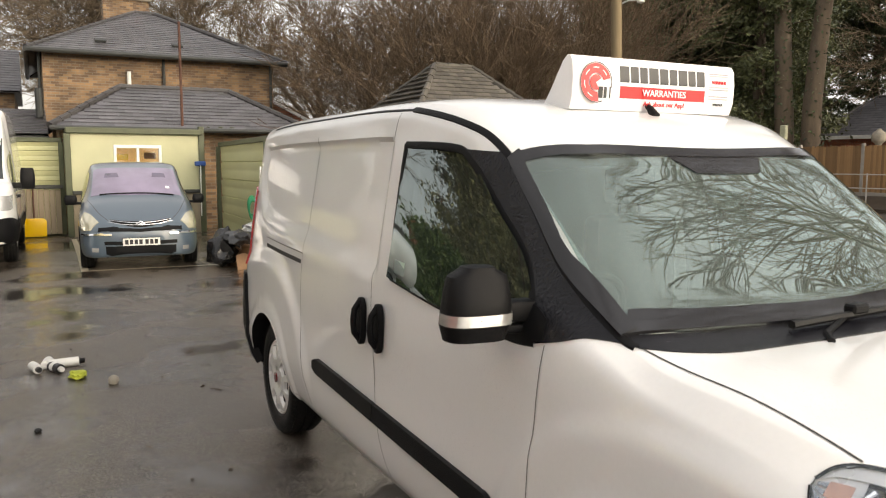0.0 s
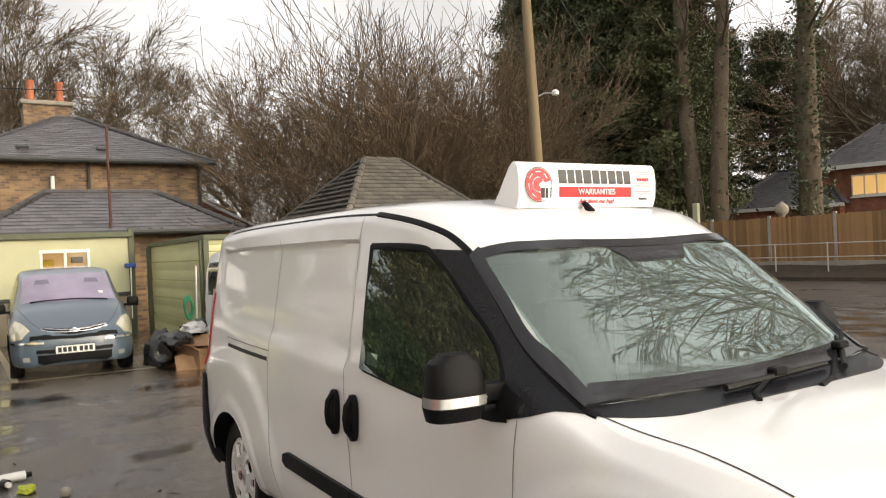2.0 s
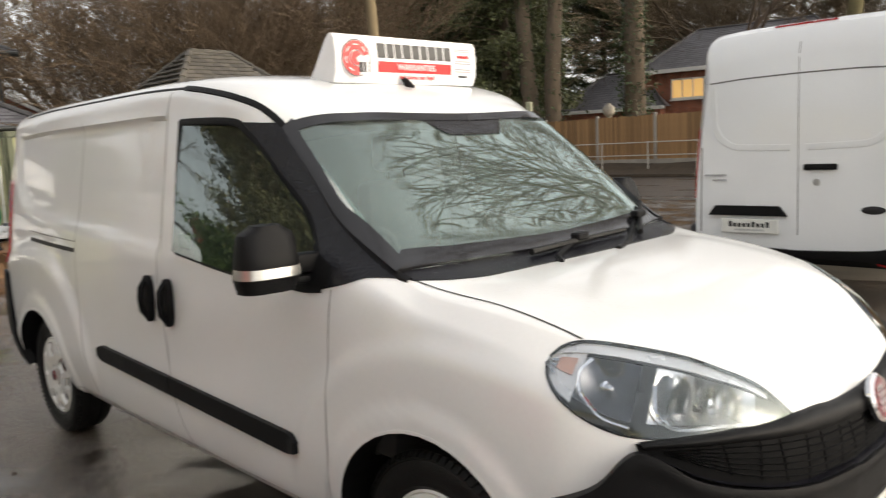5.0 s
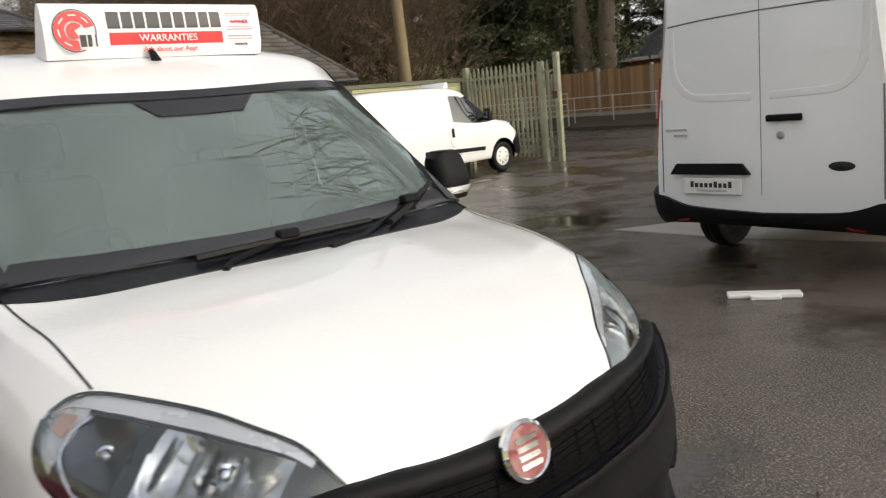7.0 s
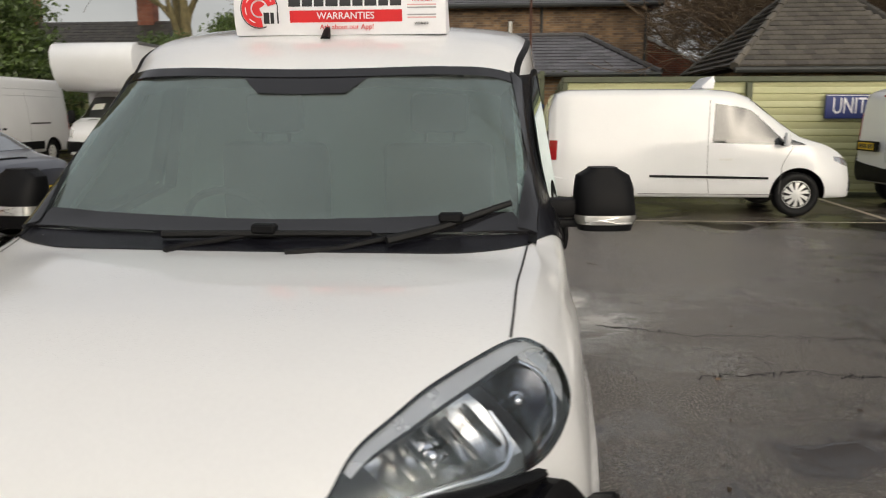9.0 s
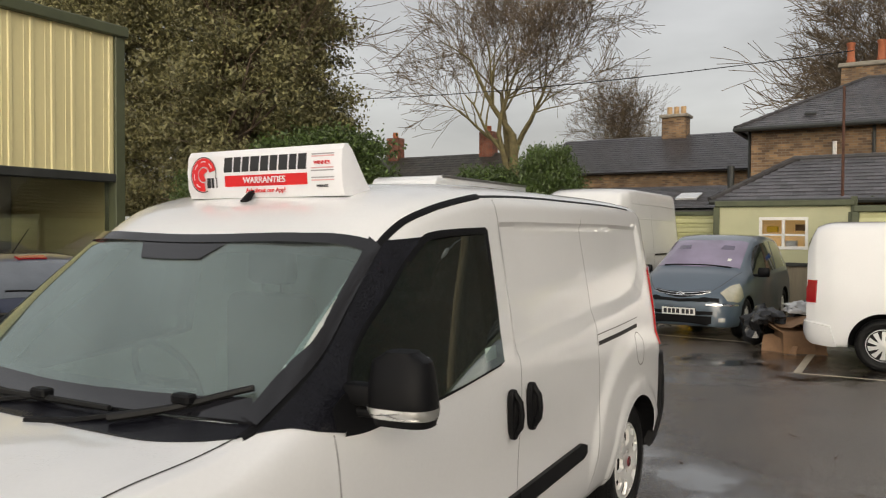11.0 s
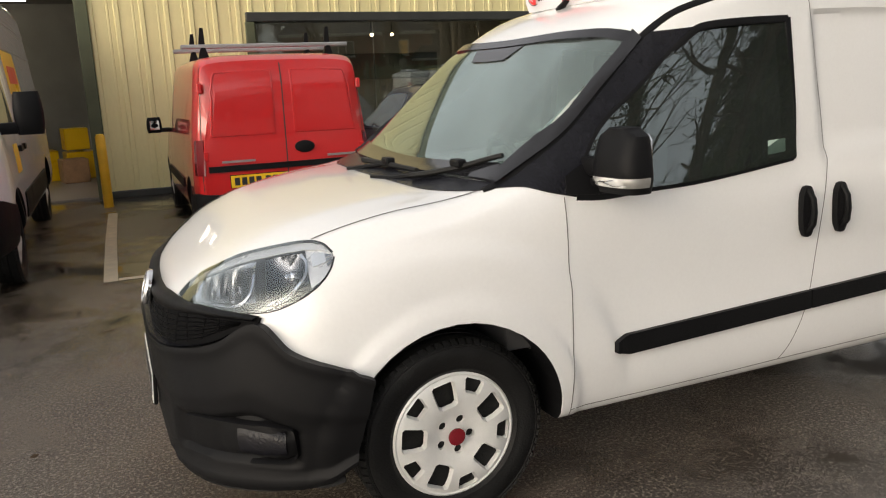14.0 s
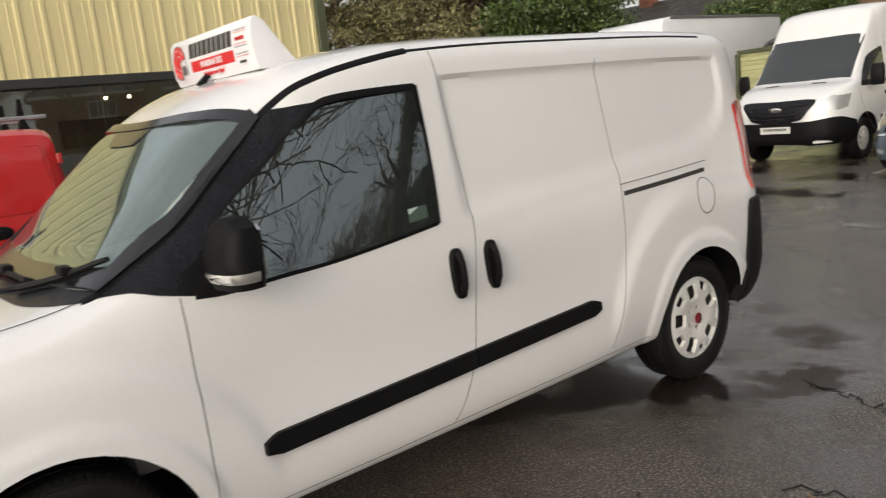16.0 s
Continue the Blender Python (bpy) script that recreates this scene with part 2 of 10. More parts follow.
def brickwork(name, c1, c2, mortar, w=0.225, h=0.075):
    m = bpy.data.materials.new(name)
    m.use_nodes = True
    n, l = m.node_tree.nodes, m.node_tree.links
    b = n["Principled BSDF"]
    tc = n.new("ShaderNodeTexCoord")
    br = n.new("ShaderNodeTexBrick")
    br.inputs["Color1"].default_value, br.inputs["Color2"].default_value, br.inputs["Mortar"].default_value = (*c1, 1), (*c2, 1), (*mortar, 1)
    br.inputs["Scale"].default_value = 1.0
    br.inputs["Brick Width"].default_value, br.inputs["Row Height"].default_value, br.inputs["Mortar Size"].default_value = w, h, 0.006
    br.inputs["Bias"].default_value = 0.1
    sep, com = n.new("ShaderNodeSeparateXYZ"), n.new("ShaderNodeCombineXYZ")
    l.new(tc.outputs["Object"], sep.inputs[0])
    ad = n.new("ShaderNodeMath")
    l.new(sep.outputs["X"], ad.inputs[0])
    l.new(sep.outputs["Y"], ad.inputs[1])
    l.new(ad.outputs[0], com.inputs["X"])
    l.new(sep.outputs["Z"], com.inputs["Y"])
    l.new(com.outputs[0], br.inputs["Vector"])
    no = n.new("ShaderNodeTexNoise")
    no.inputs["Scale"].default_value, no.inputs["Detail"].default_value = 1.4, 6.0
    l.new(tc.outputs["Object"], no.inputs["Vector"])
    mr = n.new("ShaderNodeMapRange")
    mr.inputs["From Min"].default_value, mr.inputs["From Max"].default_value = 0.35, 0.7
    mr.inputs["To Min"].default_value, mr.inputs["To Max"].default_value = 0.62, 1.25
    l.new(no.outputs["Fac"], mr.inputs["Value"])
    mu = n.new("ShaderNodeMix")
    mu.data_type, mu.blend_type = "RGBA", "MULTIPLY"
    mu.inputs[0].default_value = 1.0
    l.new(br.outputs["Color"], mu.inputs[6])
    l.new(mr.outputs[0], mu.inputs[7])
    l.new(mu.outputs[2], b.inputs["Base Color"])
    b.inputs["Roughness"].default_value = 0.75
    bp = n.new("ShaderNodeBump")
    bp.inputs["Strength"].default_value, bp.inputs["Distance"].default_value = 0.6, 0.01
    bp.invert = True
    l.new(br.outputs["Fac"], bp.inputs["Height"])
    l.new(bp.outputs[0], b.inputs["Normal"])
    return m


def glow(name, colour, strength):
    m = bpy.data.materials.new(name)
    m.use_nodes = True
    b = m.node_tree.nodes["Principled BSDF"]
    b.inputs["Base Color"].default_value = (*colour, 1)
    b.inputs["Emission Color"].default_value = (*colour, 1)
    b.inputs["Emission Strength"].default_value = strength
    return m


ASPHALT = wet_asphalt()
WHITE = paint("white_car_paint", (0.79, 0.79, 0.785))
COOLWHITE = paint("cool_white_car_paint", (0.77, 0.785, 0.80))
RED = paint("red_car_paint", (0.50, 0.008, 0.010))
BLUEGREY = paint("steel_blue_car_paint", (0.068, 0.098, 0.13))
NAVY = paint("navy_car_paint", (0.012, 0.018, 0.045))
BLACKCAR = paint("black_car_paint", (0.012, 0.012, 0.014))
DARKGREYCAR = paint("dark_slate_car_paint", (0.05, 0.055, 0.075))
PLASTIC = mat("black_grained_plastic", (0.0065, 0.0065, 0.0072), rough=0.5, var=0.25, scale=5, bump=0.18, bscale=420, spec=0.14)
GLOSSBLACK = mat("gloss_black_panel", (0.007, 0.007, 0.010), rough=0.22, var=0.4, scale=14, bump=0.5, bscale=110, coat=0.08, spec=0.22)
FRIT = mat("printed_glass_border", (0.012, 0.012, 0.014), rough=0.12, var=0.2, scale=9, bump=0.0, bscale=260, coat=0.15, spec=0.5)
RUBBER = mat("black_rubber", (0.010, 0.010, 0.010), spec=0.25, rough=0.6, var=0.2, scale=14, bump=0.1, bscale=200)
TYRE = mat("wet_tyre_rubber", (0.009, 0.009, 0.009), rough=0.5, var=0.4, scale=12, bump=0.25, bscale=150, spec=0.22)
SILVER = mat("silver_wheel_trim", (0.74, 0.74, 0.72), rough=0.34, metal=0.2, var=0.08, scale=20, bump=0.04, bscale=200)
DARKSTEEL = mat("dark_steel", (0.03, 0.03, 0.032), rough=0.5, metal=0.6, var=0.3, scale=20)
CHROME = mat("chrome", (0.75, 0.75, 0.75), rough=0.08, metal=1.0, var=0.04, bump=0.0)
GAP = mat("panel_gap_shadow_seal", (0.035, 0.034, 0.032), rough=0.7, var=0.2, bump=0.0)
SEALGREY = mat("grey_panel_seal", (0.16, 0.155, 0.15), rough=0.7, var=0.2, bump=0.0)
SCREEN = glass("windscreen_glass", (0.76, 0.92, 0.90), 0.66, 0.0, fog=0.085, skin=(0.86, 0.96, 0.93))
# slight diffuse haze lightens the side panes, standing in for scatter from rain drops
SIDEGLASS = glass("side_window_glass", (0.68, 0.80, 0.79), 0.40, 0.0, fog=0.024, skin=(0.86, 0.96, 0.97))
LENS = glass("clear_lamp_lens", (0.95, 0.97, 1.0), 0.94, 0.0)
DARKGLASS = mat("dark_vehicle_glass", (0.016, 0.020, 0.020), rough=0.05, var=0.3, scale=2, bump=0.0, coat=1.0, rvar=0.02)
LAMPRED = mat("red_lamp_lens", (0.36, 0.006, 0.009), rough=0.12, var=0.2, scale=20, bump=0.05, bscale=150, coat=1.0)
LAMPCLEAR = mat("lamp_reflector", (0.88, 0.87, 0.84), rough=0.22, metal=0.7, var=0.15, scale=26, bump=0.06, bscale=60)
SIGNWHITE = mat("white_sign_plastic", (0.82, 0.82, 0.84), rough=0.35, var=0.04, scale=5, bump=0.02)
SIGNRED = mat("red_sign_print", (0.68, 0.02, 0.025), rough=0.35, var=0.05, bump=0.0)
SIGNBLACK = mat("black_sign_print", (0.02, 0.02, 0.022), rough=0.4, var=0.05, bump=0.0)
SIGNPALE = mat("pale_sign_print", (0.72, 0.42, 0.42), rough=0.4, var=0.05, bump=0.0)
SIGNGREY = mat("grey_sign_print", (0.35, 0.35, 0.36), rough=0.4, var=0.05, bump=0.0)
SIGNBLUE = mat("blue_sign_board", (0.02, 0.035, 0.16), rough=0.4, var=0.1, scale=4, bump=0.02)
PLATEWHITE = mat("white_number_plate", (0.72, 0.72, 0.68), rough=0.3, var=0.06, scale=9, bump=0.02)
PLATEYELLOW = mat("yellow_number_plate", (0.72, 0.46, 0.02), rough=0.3, var=0.06, scale=9, bump=0.02)
CREAM = mat("pale_yellow_cladding", (0.70, 0.62, 0.33), rough=0.42, var=0.10, scale=1.1, bump=0.06, bscale=30, stretch=(1, 1, 0.35))
FENCEGREEN = mat("pale_green_fence_sheet", (0.50, 0.50, 0.26), rough=0.45, var=0.16, scale=1.6, bump=0.08, bscale=24, stretch=(0.4, 0.4, 2.0), alt=(0.58, 0.58, 0.33))
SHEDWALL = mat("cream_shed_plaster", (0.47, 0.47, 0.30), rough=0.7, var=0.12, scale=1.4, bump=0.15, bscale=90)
OLIVE = mat("olive_green_trim", (0.075, 0.085, 0.045), rough=0.5, var=0.25, scale=3, bump=0.1, bscale=60)
DARKTRIM = mat("dark_metal_trim", (0.03, 0.032, 0.03), rough=0.45, var=0.25, scale=4, bump=0.05)
SLATE = mat("wet_slate", (0.088, 0.085, 0.093), rough=0.32, var=0.35, scale=3.5, bump=0.35, bscale=30, island=0.25, rand=0.32, spec=0.6)
CLAYTILE = mat("weathered_clay_tile", (0.068, 0.057, 0.049), rough=0.5, var=0.5, scale=3.5, bump=0.4, bscale=26, island=0.3, rand=0.38, alt=(0.125, 0.112, 0.088))
MOSS = mat("moss", (0.06, 0.075, 0.02), rough=0.95, var=0.5, scale=9, bump=0.8, bscale=50)
BRICK = brickwork("stock_brick", (0.33, 0.20, 0.10), (0.14, 0.085, 0.05), (0.22, 0.19, 0.145))
REDBRICK = brickwork("red_brick", (0.36, 0.12, 0.06), (0.27, 0.085, 0.05), (0.30, 0.24, 0.19))
TERRACOTTA = mat("terracotta_pot", (0.42, 0.13, 0.06), rough=0.7, var=0.25, scale=8, bump=0.2)
CEMENT = mat("cement_flaunching", (0.30, 0.27, 0.22), rough=0.9, var=0.25, scale=6, bump=0.4)
UPVC = mat("white_upvc", (0.74, 0.73, 0.70), rough=0.35, var=0.06, scale=6, bump=0.02)
ROOMWARM = glow("lit_room", (1.0, 0.62, 0.24), 0.16)
FENCEWOOD = mat("weathered_orange_fence_wood", (0.30, 0.17, 0.075), rough=0.75, var=0.25, scale=2.0, bump=0.3, bscale=40, island=0.28, stretch=(1, 1, 0.15))
GREYWOOD = mat("greyed_timber", (0.30, 0.25, 0.18), rough=0.8, var=0.3, scale=4.0, bump=0.3, bscale=50, stretch=(1, 1, 0.12), island=0.15, rand=0.15)
PALISADE = mat("dull_green_palisade", (0.27, 0.27, 0.18), rough=0.55, var=0.3, scale=4.0, bump=0.15, bscale=40)
POLEWOOD = mat("tarred_pole_wood", (0.20, 0.15, 0.085), rough=0.85, var=0.35, scale=3.0, bump=0.4, bscale=30, stretch=(1, 1, 0.08))
CONCRETE = mat("wet_concrete", (0.33, 0.30, 0.26), rough=0.55, var=0.3, scale=2.0, bump=0.25, bscale=60)
LINEWHITE = mat("worn_white_line", (0.46, 0.40, 0.30), rough=0.35, var=0.4, scale=9.0, bump=0.2, bscale=120)
YELLOWPAINT = mat("yellow_bollard_paint", (0.75, 0.42, 0.02), rough=0.4, var=0.15, scale=7.0, bump=0.08)
CARD = mat("wet_brown_cardboard", (0.30, 0.17, 0.09), rough=0.7, var=0.3, scale=6.0, bump=0.15, bscale=40)
BLACKBAG = mat("black_bin_bag", (0.015, 0.015, 0.016), rough=0.22, var=0.3, scale=9.0, bump=0.5, bscale=22)
WHITEBAG = mat("white_plastic_bag", (0.62, 0.62, 0.62), rough=0.3, var=0.2, scale=12.0, bump=0.5, bscale=26)
GREENPLASTIC = mat("green_plastic", (0.03, 0.30, 0.13), rough=0.4, var=0.2, scale=12.0)
BLUEPLASTIC = mat("blue_plastic", (0.01, 0.06, 0.25), rough=0.4, var=0.2, scale=12.0)
LIMECLOTH = mat("lime_green_cloth", (0.42, 0.46, 0.05), rough=0.85, var=0.3, scale=30.0, bump=0.4, bscale=90)
BARK = mat("bare_bark", (0.085, 0.060, 0.042), rough=0.9, var=0.35, scale=5.0, bump=0.6, bscale=26, stretch=(1, 1, 0.25))
TWIG = mat("twig_bark", (0.120, 0.082, 0.050), rough=0.9, var=0.35, scale=2.0, bump=0.0)
PALEBARK = mat("pale_bark", (0.12, 0.090, 0.062), rough=0.9, var=0.4, scale=3.0, bump=0.5, bscale=20, stretch=(1, 1, 0.3))
LEAF = mat("evergreen_leaf", (0.050, 0.066, 0.022), rough=0.5, var=0.35, scale=1.2, bump=0.0, island=0.45)
OLIVELEAF = mat("olive_evergreen_leaf", (0.085, 0.094, 0.036), rough=0.55, var=0.4, scale=1.0, bump=0.0, island=0.45)
BROWNLEAF = mat("brownish_evergreen_leaf", (0.155, 0.143, 0.060), rough=0.55, var=0.4, scale=1.0, bump=0.0, island=0.45)
IVY = mat("ivy_leaf", (0.045, 0.068, 0.022), rough=0.4, var=0.4, scale=1.5, bump=0.0, island=0.5)
SOIL = mat("leaf_litter_soil", (0.055, 0.04, 0.026), rough=0.95, var=0.5, scale=3.0, bump=0.8, bscale=20)
SEAT = mat("dark_seat_fabric", (0.045, 0.047, 0.05), rough=0.9, var=0.2, scale=14.0, bump=0.2, bscale=200)
DASH = mat("dark_dashboard_plastic", (0.05, 0.05, 0.052), rough=0.6, var=0.15, scale=8.0, bump=0.15, bscale=200)
CABGREY = mat("grey_cab_lining", (0.36, 0.36, 0.35), rough=0.85, var=0.1, scale=4.0, bump=0.1)
WORKWALL = mat("workshop_wall", (0.30, 0.29, 0.26), rough=0.8, var=0.2, scale=1.5, bump=0.1)
SHOPFLOOR = mat("workshop_floor", (0.22, 0.20, 0.18), rough=0.35, var=0.2, scale=1.5, bump=0.05)
STICKER = mat("pale_green_sticker", (0.42, 0.55, 0.47), rough=0.4, var=0.1, bump=0.0)
COURIERYELLOW = mat("yellow_vinyl", (0.85, 0.52, 0.01), rough=0.3, var=0.05, bump=0.0)
GALV = mat("galvanised_steel", (0.42, 0.42, 0.42), rough=0.35, metal=0.8, var=0.2, scale=12, bump=0.1)
WIRE = mat("black_cable", (0.02, 0.02, 0.02), rough=0.6, bump=0.0)
RAILWHITE = mat("white_rail_paint", (0.50, 0.47, 0.42), rough=0.5, var=0.15, scale=6, bump=0.1)


# mesh helpers -------------------------------------------------------------
def finish(bm, material, angle=35.0, smooth=True):
    me = bpy.data.meshes.new("mesh")
    bmesh.ops.recalc_face_normals(bm, faces=bm.faces[:])
    bm.to_mesh(me)
    bm.free()
    for x in material if isinstance(material, (list, tuple)) else [material]:
        me.materials.append(x)
    if smooth:
        me.polygons.foreach_set("use_smooth", [True] * len(me.polygons))
        me.set_sharp_from_angle(angle=radians(angle))
    return me


def part(name, bm, material, parent, label="", angle=35.0, smooth=True):
    ob = new(name, finish(bm, material, angle, smooth) if isinstance(bm, bmesh.types.BMesh) else bm)
    ob.parent = parent
    if label:
        ob["label"] = label
    return ob


def thing(name, m, label, category, group="", kind=""):
    ob = new(name)
    ob.empty_display_size = 0.2
    ob.matrix_basis = m
    return tagged(ob, label, category, group, kind)


def solid(name, bm, material, m, label, category, group="", kind="", angle=35.0, smooth=True):
    ob = new(name, finish(bm, material, angle, smooth))
    ob.matrix_basis = m
    return tagged(ob, label, category, group, kind)


def B():
    return bmesh.new()


def box(bm, lo, hi, bevel=0.0, seg=1, m=None):
    vs = [bm.verts.new((x, y, z)) for x in (lo[0], hi[0]) for y in (lo[1], hi[1]) for z in (lo[2], hi[2])]
    fs = [bm.faces.new([vs[i] for i in f]) for f in ((0, 1, 3, 2), (4, 6, 7, 5), (0, 4, 5, 1), (2, 3, 7, 6), (0, 2, 6, 4), (1, 5, 7, 3))]
    if bevel:
        es = list({e for f in fs for e in f.edges})
        r = bmesh.ops.bevel(bm, geom=es, offset=bevel, segments=seg, affect="EDGES", profile=0.5)
        vs = list({v for f in r["faces"] for v in f.verts} | {v for v in vs if v.is_valid})
    if m is not None:
        bmesh.ops.transform(bm, matrix=m, verts=vs)
    return bm


def tube(bm, pts, r0, r1=None, sides=8, cap=True):
    """A round bar along points, tapering from r0 to r1."""
    r1 = r0 if r1 is None else r1
    rings, prev = [], None
    pts = [Vector(p) for p in pts]
    for i, p in enumerate(pts):
        d = (pts[min(i + 1, len(pts) - 1)] - pts[max(i - 1, 0)]).normalized()
        a = d.orthogonal().normalized() if prev is None else (prev - d * prev.dot(d)).normalized()
        prev = a
        b = d.cross(a)
        r = r0 + (r1 - r0) * i / max(1, len(pts) - 1)
        rings.append([bm.verts.new(p + (a * math.cos(2 * math.pi * k / sides) + b * math.sin(2 * math.pi * k / sides)) * r) for k in range(sides)])
    for u, v in zip(rings, rings[1:]):
        for k in range(sides):
            bm.faces.new((u[k], u[(k + 1) % sides], v[(k + 1) % sides], v[k]))
    if cap:
        bm.faces.new(rings[0][::-1])
        bm.faces.new(rings[-1])
    return bm


def lathe(bm, profile, n=32, axis="y"):
    """Turns (radius, along) pairs round an axis."""
    rings = []
    for r, a in profile:
        ring = []
        for k in range(n):
            c, s = math.cos(2 * math.pi * k / n) * r, math.sin(2 * math.pi * k / n) * r
            ring.append(bm.verts.new((c, a, s) if axis == "y" else (c, s, a)))
        rings.append(ring)
    for u, v in zip(rings, rings[1:]):
        for k in range(n):
            bm.faces.new((u[k], u[(k + 1) % n], v[(k + 1) % n], v[k]))
    for ring, (r, a) in ((rings[0], profile[0]), (rings[-1], profile[-1])):
        bm.faces.new(ring)
    return bm


def prism(bm, outline, lo, hi, axis="z", bevel=0.0):
    """A closed outline in two axes, drawn out along the third."""
    def at(p, h):
        return {"z": (p[0], p[1], h), "y": (p[0], h, p[1]), "x": (h, p[0], p[1])}[axis]
    a, b = [bm.verts.new(at(p, lo)) for p in outline], [bm.verts.new(at(p, hi)) for p in outline]
    fs = [bm.faces.new(a[::-1]), bm.faces.new(b)]
    for i in range(len(a)):
        j = (i + 1) % len(a)
        fs.append(bm.faces.new((a[i], a[j], b[j], b[i])))
    if bevel:
        es = list({e for f in fs[:2] for e in f.edges})
        bmesh.ops.bevel(bm, geom=es, offset=bevel, segments=2, affect="EDGES", profile=0.5)
    return bm


def sheet(bm, rows):
    """A grid of points as one surface."""
    g = [[bm.verts.new(p) for p in r] for r in rows]
    for u, v in zip(g, g[1:]):
        for i in range(len(u) - 1):
            bm.faces.new((u[i], u[i + 1], v[i + 1], v[i]))
    return g


def pchip(xs, ys, x):
    xs, ys, x = np.asarray(xs, float), np.asarray(ys, float), np.asarray(x, float)
    h, d = np.diff(xs), np.diff(ys) / np.diff(xs)
    m = np.zeros(len(xs))
    for i in range(1, len(xs) - 1):
        if d[i - 1] * d[i] > 0:
            w1, w2 = 2 * h[i] + h[i - 1], h[i] + 2 * h[i - 1]
            m[i] = (w1 + w2) / (w1 / d[i - 1] + w2 / d[i])
    m[0], m[-1] = d[0], d[-1]
    k = np.clip(np.searchsorted(xs, x) - 1, 0, len(xs) - 2)
    t = (x - xs[k]) / h[k]
    return (2 * t**3 - 3 * t**2 + 1) * ys[k] + (t**3 - 2 * t**2 + t) * h[k] * m[k] + (-2 * t**3 + 3 * t**2) * ys[k + 1] + (t**3 - t**2) * h[k] * m[k + 1]


def qspline(ctrl, n):
    """Clamped quadratic B-spline through a control polygon."""
    c = [Vector(p) for p in ctrl]
    segs = len(c) - 2
    out = []
    for i in range(n):
        s = i / (n - 1) * segs
        k = min(int(s), segs - 1)
        t = s - k
        a = c[k] if k == 0 else (c[k] + c[k + 1]) / 2
        b = c[k + 2] if k == segs - 1 else (c[k + 1] + c[k + 2]) / 2
        out.append(a * (1 - t) ** 2 + c[k + 1] * 2 * t * (1 - t) + b * t * t)
    return out


def spline(pts, n):
    """n points along a smooth curve through the given ones, spaced by their distances."""
    p = np.array([tuple(q) for q in pts], float)
    p = p[np.r_[True, np.linalg.norm(np.diff(p, axis=0), axis=1) > 1e-7]]
    s = np.r_[0, np.cumsum(np.linalg.norm(np.diff(p, axis=0), axis=1))]
    u = np.linspace(0, s[-1], n)
    return [Vector(q) for q in np.stack([pchip(s, p[:, j], u) if len(p) > 2 else np.interp(u, s, p[:, j]) for j in range(p.shape[1])], 1)]


